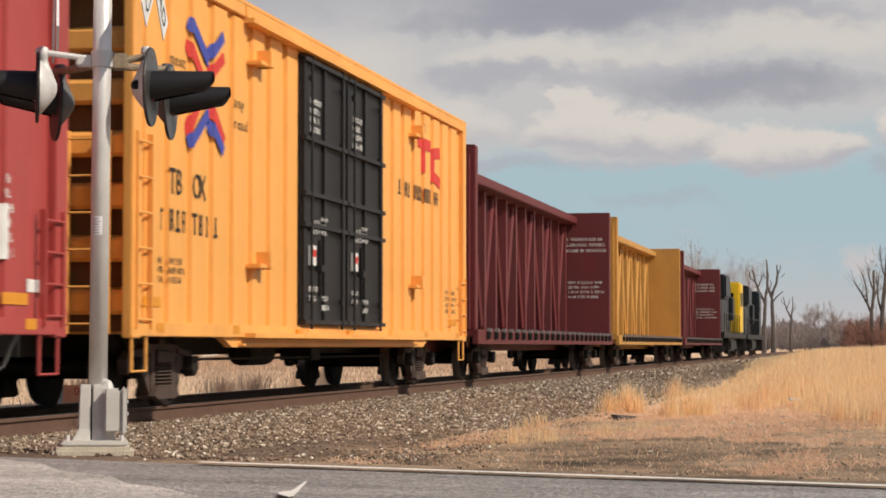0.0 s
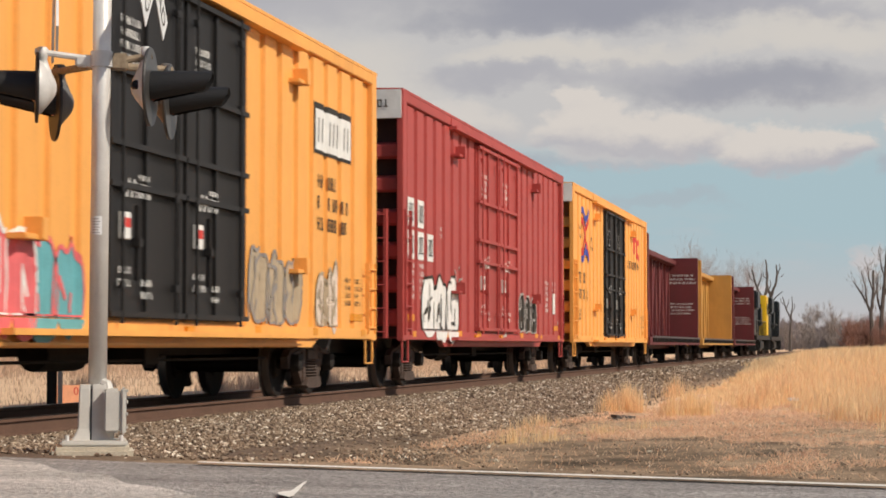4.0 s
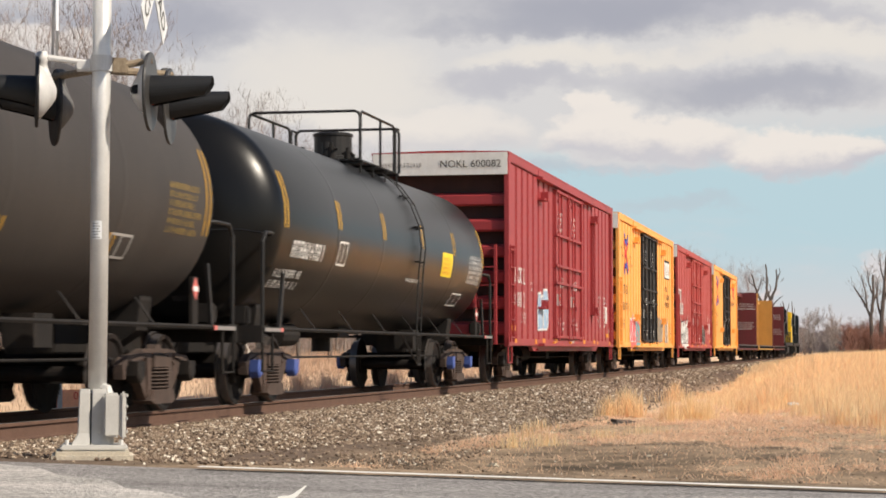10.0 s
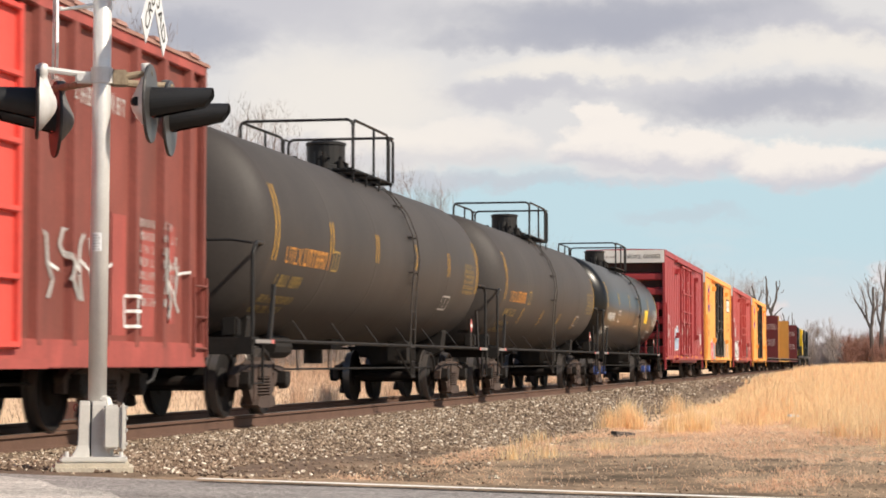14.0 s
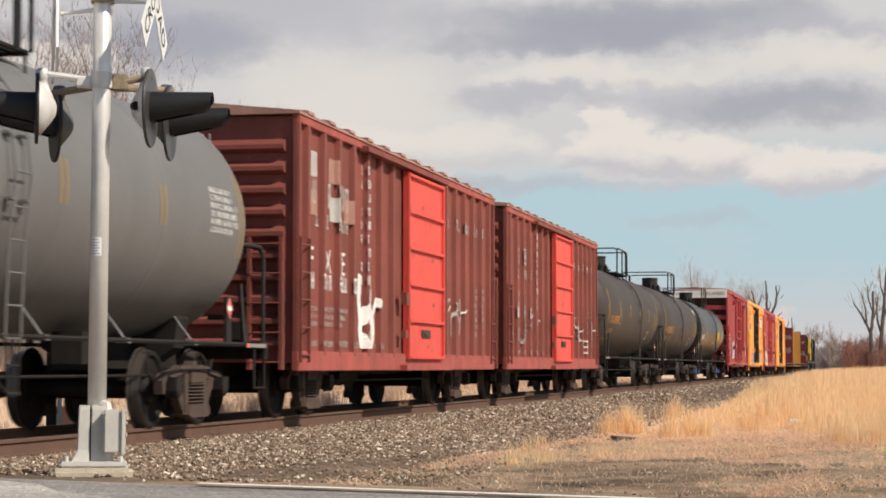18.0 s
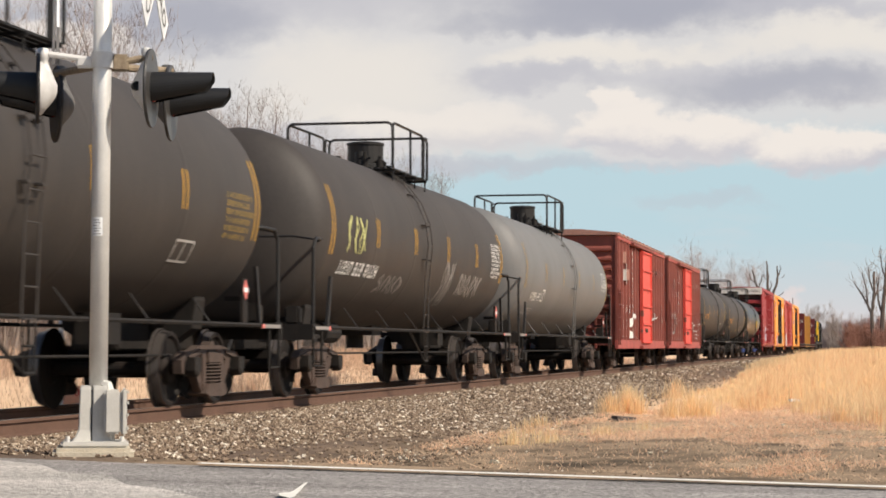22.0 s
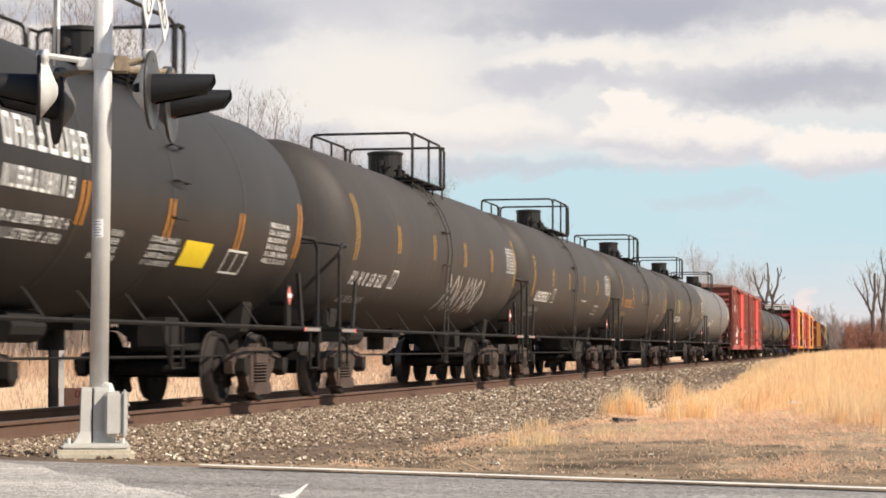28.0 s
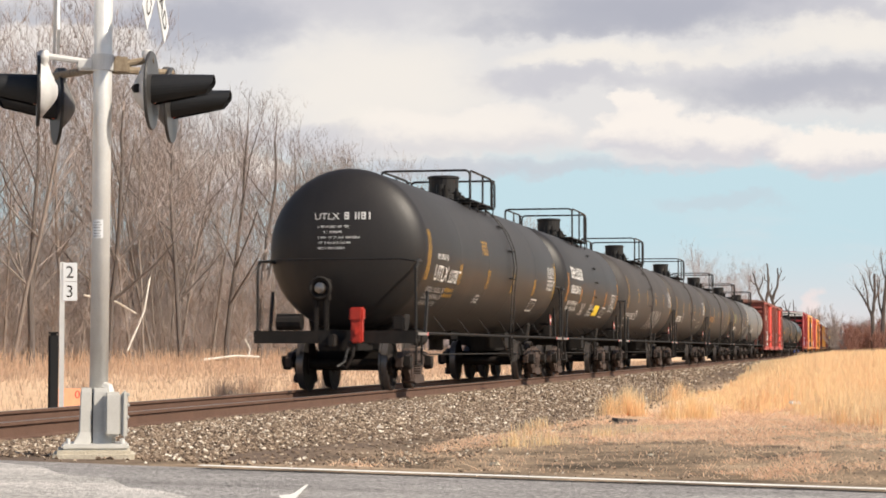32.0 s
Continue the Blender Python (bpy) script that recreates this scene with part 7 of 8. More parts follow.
def build_woods():
    rnd = random.Random(5)
    kinds = [bare_tree_mesh(s, 13, 0.8 + 0.16 * (s % 4), 4, 0.075 + 0.018 * (s % 4), rnd.uniform(-0.22, 0.22), 1 + s % 2, fan=3, fine=0.011) for s in range(8)]
    for k in range(128):
        if k < 116:
            y = 82 + 0.95 * k + rnd.uniform(-2, 2)
        else:
            y = 200 + (k - 116) * 22 + rnd.uniform(-4, 4)
        x = -39 - rnd.uniform(0, 1) ** 1.3 * 16 + (1.5 if k % 9 == 0 else 0)
        plant_tree(rnd.choice(kinds), x, y, rnd.uniform(0.8, 1.15) * (1.1 if y < 112 else 1.0), rnd.uniform(0, 6.28), "leafless winter tree at the edge of the wood", "trees of the wood")
    # broad dark trees standing out at the edge
    broad = [bare_tree_mesh(90 + s, 12.5, 1.2, 4, 0.16 + 0.02 * s, 0.12 * (s - 1), 1, 2, (dead_bark, twig_haze), 4, 0.011) for s in range(3)]
    for y, k, s in ((92, 2, 0.95), (101, 1, 1.0), (112, 0, 1.05), (121, 1, 1.08), (129, 2, 1.1), (137, 0, 1.0), (146, 1, 0.95), (160, 2, 0.9)):
        plant_tree(broad[k], -37.8 - 0.3 * k, y, s, k * 2.1 + y, "broad leafless tree with spreading dark limbs", "trees of the wood")
    # underwood: many thin stems along the edge
    shrubs = [bare_tree_mesh(40 + s, 4.6, 0.75, 3, 0.035, 0, 0, 3) for s in range(4)]
    for k in range(75):
        y = 82 + 1.3 * k + rnd.uniform(-1, 1)
        x = -37.5 - rnd.uniform(0, 1) * 9
        plant_tree(rnd.choice(shrubs), x, y, rnd.uniform(0.6, 1.25), rnd.uniform(0, 6.28), "leafless twiggy shrub under the wood's edge", "shrubs of the wood", "shrub")
    # two dead trees and a broken one beyond the train's head
    # limbs as (x, z) lines with the thickness at their foot
    first = ((((0.3, -0.4), (0.35, 3), (0.5, 6.0), (0.55, 6.8)), 0.3), (((0.52, 6.0), (-0.1, 7.2), (-0.5, 8.2), (-1.0, 10.0)), 0.2), (((0.5, 6.4), (0.75, 8.0), (0.7, 10.1)), 0.15), (((-0.35, 7.8), (0.1, 8.9), (0.15, 9.6)), 0.1), (((-0.6, 8.5), (-1.2, 9.0), (-1.3, 9.7)), 0.09), (((0.6, 7.0), (1.2, 8.1), (1.1, 8.8)), 0.09))
    second = ((((0, -0.4), (0.05, 3), (-0.1, 6.0), (-0.1, 7.0)), 0.32), (((-0.1, 6.6), (-0.6, 7.8), (-0.55, 9.2), (-0.75, 11.0)), 0.2), (((-0.1, 6.8), (0.35, 8.0), (0.6, 9.3), (0.5, 10.4)), 0.18), (((0.5, 8.9), (1.1, 9.0), (1.4, 9.4)), 0.09), (((-0.05, 6.0), (0.7, 6.9), (1.2, 7.3)), 0.12), (((-0.58, 8.6), (-1.0, 9.1), (-1.05, 9.7)), 0.08), (((0.58, 9.2), (0.9, 10.0), (0.85, 10.5)), 0.07))
    def limbed_tree(x, y, s, limbs, label, group, twigs=0, seed=1):
        """A tree drawn limb by limb, with fine twigs on its outer limbs."""
        t = tagged(empty("tree", Matrix.LocRotScale((x, y, ground_z(x, y)), Euler((0, 0, 0.05)), (s, s, s))), label, "tree", group)
        sprig = random.Random(seed)
        tv, tf = [], []
        for k, (line, r) in enumerate(limbs):
            bm = bmesh.new()
            prev = None
            pts = []
            for (ax, az), (bx, bz) in zip(line, line[1:]):
                for q in (0.0, 0.34, 0.67):
                    pts.append((ax + (bx - ax) * q + sprig.uniform(-0.05, 0.05), az + (bz - az) * q))
            pts.append(line[-1])
            for i, (px, pz) in enumerate(pts):
                f = i / (len(pts) - 1)
                rr = r * (1 - 0.6 * f)
                py = 0.8 * math.sin(3 * k) * f * (k > 0)
                ring = [bm.verts.new((px + rr * math.cos(a * 1.047), py + rr * math.sin(a * 1.047), pz)) for a in range(6)]
                if prev:
                    for a in range(6):
                        bm.faces.new((prev[a], prev[(a + 1) % 6], ring[(a + 1) % 6], ring[a]))
                prev = ring
                if k and twigs and f > 0.25:
                    for _ in range(twigs):
                        d = Vector((sprig.gauss(0, 0.7), sprig.gauss(0, 0.7), sprig.uniform(0.2, 1.0))).normalized()
                        ln, p = sprig.uniform(0.5, 1.7), Vector((px, py, pz))
                        for _k in range(3):
                            b0, w = len(tv), 0.028
                            e = p + d * ln * 0.5
                            tv.extend((tuple(p - Vector((w, 0, 0))), tuple(p + Vector((w, 0, 0))), tuple(e)))
                            tf.append((b0, b0 + 1, b0 + 2))
                            p, d = p + d * ln * sprig.uniform(0.2, 0.45), (d + Vector((sprig.gauss(0, 0.5), sprig.gauss(0, 0.5), 0.3))).normalized()
            bm.faces.new(prev)
            part("trunk" if k == 0 else "limb", bm, dead_bark, t)
        if tv:
            me = bpy.data.meshes.new("crown")
            me.from_pydata(tv, [], tf)
            me.materials.append(twig_haze)
            o = new("crown", me)
            o.parent = t
    for x, y, s, limbs in ((-13.45, 268, 1.08, first), (-12.05, 270, 1.09, second), (-14.35, 385, 1.0, first)):
        limbed_tree(x, y, s, limbs, "dead grey tree with a few broken limbs", "dead trees by the track")
    third = ((((0, -0.4), (0.05, 2.5), (0.0, 5.0), (0.2, 6.5), (0.25, 9.6)), 0.3), (((0, 4.6), (-0.7, 6.3), (-1.9, 8.2)), 0.18), (((-0.5, 5.8), (-0.6, 7.4), (-1.1, 9.4)), 0.12), (((0.1, 6.0), (0.7, 7.6), (0.8, 9.0)), 0.12), (((0.2, 7.4), (-0.3, 8.6), (-0.4, 10.0)), 0.1))
    fourth = ((((0, -0.4), (0.0, 3.0), (0.1, 6.0), (0.4, 8.6), (0.7, 12.2)), 0.32), (((0.05, 4.6), (-0.5, 6.4), (-0.6, 8.8)), 0.15), (((0.15, 6.4), (1.0, 8.2), (1.6, 10.6)), 0.16), (((0.4, 8.6), (0.0, 10.0), (-0.1, 11.6)), 0.1), (((0.6, 7.4), (1.7, 8.4), (2.4, 9.0)), 0.1))
    for x, y, s, limbs, sd in ((0.3, 243, 1.0, third, 3), (1.45, 244, 1.0, fourth, 4), (3.4, 252, 0.95, third, 5), (4.6, 256, 1.0, fourth, 6)):
        limbed_tree(x, y, s, limbs, "tall leafless grey tree in the field", "trees in the field", 5, sd)
    # far trees: the haze of distance is put into this paler colour
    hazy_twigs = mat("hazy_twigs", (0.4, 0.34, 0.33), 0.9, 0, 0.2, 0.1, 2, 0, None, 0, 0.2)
    for q in range(3):
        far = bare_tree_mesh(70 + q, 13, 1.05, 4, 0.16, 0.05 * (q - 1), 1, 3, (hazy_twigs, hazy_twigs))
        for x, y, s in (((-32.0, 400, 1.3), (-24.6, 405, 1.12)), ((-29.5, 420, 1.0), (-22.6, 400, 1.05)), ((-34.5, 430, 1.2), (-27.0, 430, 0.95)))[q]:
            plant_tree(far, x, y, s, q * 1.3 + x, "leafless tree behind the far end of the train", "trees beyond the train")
    # reddish brush under the field's trees, grey brush farther off
    red_brush = mat("red_twigs", (0.33, 0.18, 0.14), 0.9, 0, 0.3, 0.1, 2, 0, None, 0, 0.2)
    brush = [bare_tree_mesh(60 + s, 4.2, 1.15, 3, 0.035, 0, 0, 4, (red_brush,)) for s in range(2)]
    for k in range(32):
        x = -2.9 + 8.5 * (k + rnd.random()) / 32
        plant_tree(brush[k % 2], x, 236 + rnd.uniform(0, 24), rnd.uniform(0.5, 0.95), rnd.uniform(0, 6.28), "reddish leafless bush in the dry field", "bushes in the field", "bush")
    for k in range(30):
        y = 330 + rnd.uniform(0, 90)
        plant_tree(shrubs[k % 4], -15.5 + k * 0.62 + rnd.uniform(-1, 1), y, rnd.uniform(0.8, 1.5), rnd.uniform(0, 6.28), "grey leafless bush in the distance", "bushes in the distance", "bush")


build_woods()


def thicket():
    """The close tangle of saplings and brambles inside the wood."""
    rnd = random.Random(12)
    v, f = [], []
    for k in range(30000):
        y = 78 + 120 * rnd.random()
        x = -40.5 - 17 * rnd.random() ** 0.7
        hgt = rnd.uniform(1.2, 5.5) * (1.25 if x < -46 else 0.8)
        w = rnd.uniform(0.008, 0.03)
        lx, ly = rnd.gauss(0, 0.42) * hgt, rnd.gauss(0, 0.42) * hgt
        z0 = -0.5 + rnd.random() * rnd.random() * 3.5
        b = len(v)
        v.extend(((x, y - w, z0), (x, y + w, z0), (x + lx, y + ly, z0 + hgt)))
        f.append((b, b + 1, b + 2))
    for k in range(120000):   # the haze of fine twigs higher up
        y = 78 + 120 * rnd.random()
        x = -43 - 15 * rnd.random()
        z0 = 0.5 + 9.4 * rnd.random() ** 1.3 * (0.75 + 0.4 * noise.noise((x * 0.2, y * 0.12, 3)))
        hgt, w = rnd.uniform(0.8, 2.6), rnd.uniform(0.01, 0.026)
        lx, ly = rnd.gauss(0, 0.75) * hgt, rnd.gauss(0, 0.75) * hgt
        hgt *= rnd.uniform(0.4, 1.0)
        b = len(v)
        v.extend(((x, y - w, z0), (x, y + w, z0), (x + lx, y + ly, z0 + hgt)))
        f.append((b, b + 1, b + 2))
    me = bpy.data.meshes.new("thicket")
    me.from_pydata(v, [], f)
    me.materials.append(mat("thicket_stems", (0.29, 0.24, 0.218), 0.9, 0, 0.3, 0.2, 2, 0, None, 0, 0, 0.3))
    tagged(new("thicket", me), "tangle of bare grey-brown saplings and brambles", "thicket", kind="stuff")


thicket()


def distant_woods():
    """The hazy line of woods on the horizon: uneven crowns of fine upright stems."""
    rnd = random.Random(8)
    v, f = [], []
    for k in range(620):
        az = radians(rnd.uniform(86, 102) if k < 420 else rnd.uniform(62, 132))
        d = rnd.uniform(440, 700)
        x, y = d * math.cos(az), d * math.sin(az)
        tall = (4.6 + 5.0 * abs(noise.noise((az * 60, 0, 2))) + 2.0 * rnd.random()) * d / 560
        wide = tall * rnd.uniform(0.45, 0.75)
        sx, sy = -math.sin(az), math.cos(az)
        for _ in range(70):
            # twigs fanning out into a rounded crown
            a, q = rnd.uniform(-1.35, 1.35), rnd.uniform(0.45, 1.0)
            q0 = q * rnd.uniform(0.0, 0.75)
            w = rnd.uniform(0.08, 0.3)
            px, pz = wide * q * math.sin(a), tall * q * (0.35 + 0.65 * math.cos(a))
            mx, mz = px * q0, max(pz * q0, -0.4)
            b = len(v)
            for side, z in ((mx - w, mz - 0.3), (mx + w, mz - 0.3), (px + w * 0.3, pz), (px - w * 0.5, pz * 0.97)):
                v.append((x + sx * side, y + sy * side, z))
            f.append((b, b + 1, b + 2, b + 3))
    me = bpy.data.meshes.new("woods")
    me.from_pydata(v, [], f)
    me.materials.append(mat("hazy_woods", (0.27, 0.235, 0.245), 0.95, 0, 0.25, 0.02, 0.5, 0, None, 0, 0, 0.15))
    tagged(new("woods", me), "hazy blue-grey line of distant leafless woods", "woods", kind="stuff")


distant_woods()

# ---- sky ----


def sky_material():
    m = bpy.data.materials.new("cloudy_sky")
    m.use_nodes = True
    n, l = m.node_tree.nodes, m.node_tree.links
    n.remove(n["Principled BSDF"])
    em = n.new("ShaderNodeEmission")
    l.new(em.outputs[0], n["Material Output"].inputs[0])
    co = n.new("ShaderNodeTexCoord")
    nrm = n.new("ShaderNodeVectorMath")
    nrm.operation = "NORMALIZE"
    l.new(co.outputs["Object"], nrm.inputs[0])
    sep = n.new("ShaderNodeSeparateXYZ")
    l.new(nrm.outputs[0], sep.inputs[0])

    def cloud(scale, loc, detail=7, rough=0.55, dist=0.0):
        mp = n.new("ShaderNodeMapping")
        mp.inputs["Scale"].default_value, mp.inputs["Location"].default_value = scale, loc
        l.new(nrm.outputs[0], mp.inputs["Vector"])
        t = n.new("ShaderNodeTexNoise")
        t.inputs["Scale"].default_value, t.inputs["Detail"].default_value, t.inputs["Roughness"].default_value = 1.0, detail, rough
        t.inputs["Distortion"].default_value = dist
        l.new(mp.outputs[0], t.inputs["Vector"])
        return t.outputs["Fac"]

    def math_node(op, a, b):
        k = n.new("ShaderNodeMath")
        k.operation = op
        for i, q in enumerate((a, b)):
            if isinstance(q, (int, float)):
                k.inputs[i].default_value = q
            else:
                l.new(q, k.inputs[i])
        return k.outputs[0]

    def span(v, a, b, c=0.0, d=1.0, soft=True):
        k = n.new("ShaderNodeMapRange")
        k.interpolation_type = "SMOOTHSTEP" if soft else "LINEAR"
        for i, q in zip(("From Min", "From Max", "To Min", "To Max"), (a, b, c, d)):
            k.inputs[i].default_value = q
        l.new(v, k.inputs["Value"])
        return k.outputs[0]

    def mix(fac, a, b):
        k = n.new("ShaderNodeMix")
        k.data_type = "RGBA"
        l.new(fac, k.inputs["Factor"])
        for key, q in (("A", a), ("B", b)):
            if isinstance(q, tuple):
                k.inputs[key].default_value = (*q, 1)
            else:
                l.new(q, k.inputs[key])
        return k.outputs["Result"]
    # u: angle to the right, v: height, both in radians, stirred at two scales
    turn = math_node("ARCTAN2", sep.outputs["X"], sep.outputs["Y"])

    def stir(scale, loc, rough, amount):
        return math_node("MULTIPLY", math_node("SUBTRACT", cloud(scale, loc, 9, rough), 0.5), amount)
    u = math_node("ADD", turn, math_node("ADD", stir((17, 17, 30), (0.3, 1.1, 0.2), 0.5, 0.085), stir((75, 75, 110), (4.3, 2.1, 1.2), 0.62, 0.024)))
    v = math_node("ADD", sep.outputs["Z"], math_node("ADD", stir((19, 19, 34), (2.3, 0.1, 1.2), 0.5, 0.026), stir((80, 80, 120), (1.3, 5.1, 3.2), 0.62, 0.013)))

    def ring(u0, v0, a, b):
        du = math_node("DIVIDE", math_node("SUBTRACT", u, u0), a)
        dv = math_node("DIVIDE", math_node("SUBTRACT", v, v0), b)
        return math_node("ADD", math_node("MULTIPLY", du, du), math_node("MULTIPLY", dv, dv)), dv

    def veil(col, u0, v0, a, b, k, tone):
        """A soft patch of cloud."""
        d, _ = ring(u0, v0, a, b)
        return mix(math_node("MULTIPLY", span(d, 1.8, -0.1), k), col, tone)

    def heap(col, u0, v0, a, b, k=1.0, shade=(0.5, 0.49, 0.525), lit=(0.74, 0.685, 0.635)):
        """A heaped cloud: crisp lit top, grey under-side that thins out."""
        d, dv = ring(u0, v0, a, b)
        body = math_node("MULTIPLY", span(d, 1.3, 0.55), span(dv, -1.25, -0.35, 0.0, k))
        return mix(body, col, mix(span(dv, -0.75, 0.35), shade, lit))

    clear = mix(span(sep.outputs["Z"], 0.0, 0.06), (0.59, 0.555, 0.56), (0.43, 0.565, 0.615))
    cream, pale, grey, slate = (0.71, 0.665, 0.61), (0.6, 0.585, 0.58), (0.45, 0.445, 0.485), (0.35, 0.357, 0.41)
    # a broken deck over the upper sky, ragged below
    edge = math_node("SUBTRACT", v, span(u, -0.2, -0.05, 0.088, 0.104, False))
    col = mix(span(edge, -0.012, 0.012), clear, pale)
    # its pale rolls and slate bellies, from the top down
    for row in ((-0.3, 0.17, 0.1, 0.02, 0.8, grey), (-0.115, 0.163, 0.085, 0.0135, 1.0, slate), (-0.16, 0.153, 0.05, 0.006, 0.7, slate),
                (-0.02, 0.158, 0.05, 0.006, 0.7, grey), (-0.0, 0.147, 0.06, 0.009, 0.85, cream), (-0.135, 0.1385, 0.05, 0.0055, 0.9, cream),
                (-0.062, 0.142, 0.03, 0.005, 0.6, cream), (-0.16, 0.1275, 0.045, 0.0065, 0.8, grey), (-0.045, 0.1225, 0.058, 0.0105, 0.85, slate),
                (-0.09, 0.13, 0.03, 0.006, 0.5, grey), (-0.03, 0.107, 0.04, 0.004, 0.6, pale), (-0.25, 0.125, 0.05, 0.022, 0.8, cream),
                (-0.215, 0.105, 0.05, 0.011, 0.9, cream), (-0.335, 0.152, 0.05, 0.014, 0.9, slate), (-0.4, 0.15, 0.05, 0.012, 0.7, slate),
                (-0.27, 0.098, 0.05, 0.008, 0.6, grey), (-0.21, 0.087, 0.04, 0.006, 0.7, grey), (-0.155, 0.0865, 0.03, 0.004, 0.5, grey), (-0.1, 0.1, 0.06, 0.013, 0.7, pale), (-0.01, 0.092, 0.045, 0.01, 0.5, pale)):
        col = veil(col, *row)
    # the heaps below it
    for row in ((-0.39, 0.14, 0.03, 0.014, 0.8), (-0.2, 0.106, 0.045, 0.013, 0.6), (-0.124, 0.1115, 0.013, 0.0105), (-0.1, 0.092, 0.04, 0.008, 0.7),
                (-0.116, 0.102, 0.034, 0.0125), (-0.078, 0.0995, 0.036, 0.0115), (-0.022, 0.0925, 0.034, 0.0115), (-0.004, 0.0925, 0.016, 0.008, 0.9),
                (0.035, 0.1, 0.018, 0.016), (0.06, 0.11, 0.03, 0.02), (-0.33, 0.08, 0.04, 0.012)):
        col = heap(col, *row)
    col = veil(col, 0.032, 0.08, 0.022, 0.006, 0.75, grey)
    # faint wisps near the horizon, and two small pink puffs
    wisp = span(cloud((14, 14, 70), (1.0, 0.4, 2.0), 6, 0.6), 0.52, 0.75, 0.0, 0.4)
    col = mix(math_node("MULTIPLY", wisp, span(sep.outputs["Z"], 0.08, 0.03)), col, (0.64, 0.57, 0.57))
    for row in ((-0.028, 0.019, 0.006, 0.006, 0.7, (0.72, 0.6, 0.57)), (-0.075, 0.07, 0.03, 0.004, 0.35, grey), (0.004, 0.04, 0.008, 0.007, 0.6, (0.7, 0.6, 0.58))):
        col = veil(col, *row)
    l.new(col, em.inputs[0])
    em.inputs[1].default_value = 1.02
    return m


def build_sky():
    R, verts, faces = 4200.0, [], []
    na, ne = 60, 24
    for i in range(na + 1):
        az = radians(60 + 80 * i / na)   # from +x towards +y
        for k in range(ne + 1):
            el = radians(-1.0 + 28 * k / ne)
            verts.append((R * math.cos(el) * math.cos(az), R * math.cos(el) * math.sin(az), R * math.sin(el)))
    for i in range(na):
        for k in range(ne):
            a = i * (ne + 1) + k
            faces.append((a, a + 1, a + ne + 2, a + ne + 1))
    me = bpy.data.meshes.new("backdrop")
    me.from_pydata(verts, [], faces)
    me.shade_smooth()
    me.materials.append(sky_material())
    return tagged(new("backdrop", me), "pale blue sky with drifting grey and white clouds", "sky", kind="structure")


SKY = build_sky()

# ---- ballast, grass and litter ----


def stone_material():
    m = bpy.data.materials.new("ballast")
    m.use_nodes = True
    n, l = m.node_tree.nodes, m.node_tree.links
    b = n["Principled BSDF"]
    g = n.new("ShaderNodeNewGeometry")
    r = n.new("ShaderNodeValToRGB")
    e = r.color_ramp.elements
    e[0].position, e[0].color = 0.0, (0.07, 0.046, 0.031, 1)
    e[1].position, e[1].color = 1.0, (0.85, 0.78, 0.66, 1)
    for p, c in ((0.45, (0.19, 0.132, 0.09, 1)), (0.78, (0.3, 0.222, 0.155, 1)), (0.92, (0.48, 0.39, 0.29, 1))):
        q = e.new(p)
        q.color = c
    l.new(g.outputs["Random Per Island"], r.inputs[0])
    l.new(r.outputs[0], b.inputs["Base Color"])
    b.inputs["Roughness"].default_value = 0.85
    return m


def scatter_stones(name, spots, material, label, seed):
    """Broken stones as one heap; spots: x, y, size."""
    rnd = np.random.RandomState(seed)
    k = len(spots)
    sp = np.array(spots)
    base = np.array([(1, 0, 0), (-1, 0, 0), (0, 1, 0), (0, -1, 0), (0, 0, 1), (0, 0, -1)], float)
    tri = np.array([(0, 2, 4), (2, 1, 4), (1, 3, 4), (3, 0, 4), (2, 0, 5), (1, 2, 5), (3, 1, 5), (0, 3, 5)])
    jig = base[None] * rnd.uniform(0.55, 1.15, (k, 6, 1)) + rnd.uniform(-0.25, 0.25, (k, 6, 3))
    ang = rnd.uniform(0, 6.28, (k, 3))
    ca, sa = np.cos(ang), np.sin(ang)
    o, i = np.zeros(k), np.ones(k)
    rz = np.stack([np.stack([ca[:, 0], -sa[:, 0], o], 1), np.stack([sa[:, 0], ca[:, 0], o], 1), np.stack([o, o, i], 1)], 1)
    rx = np.stack([np.stack([i, o, o], 1), np.stack([o, ca[:, 1], -sa[:, 1]], 1), np.stack([o, sa[:, 1], ca[:, 1]], 1)], 1)
    v = np.einsum("kij,kjl,knl->kni", rz, rx, jig) * sp[:, 2][:, None, None] * np.array([1, 1, 0.75])
    zs = np.array([ground_z(x, y) for x, y, _ in spots])
    v += np.stack([sp[:, 0], sp[:, 1], zs + sp[:, 2] * 0.25], 1)[:, None, :]
    f = (tri[None] + 6 * np.arange(k)[:, None, None]).reshape(-1, 3)
    me = bpy.data.meshes.new(name)
    me.from_pydata(v.reshape(-1, 3).tolist(), [], f.tolist())
    me.materials.append(material)
    return tagged(new(name, me), label, "gravel", kind="stuff")


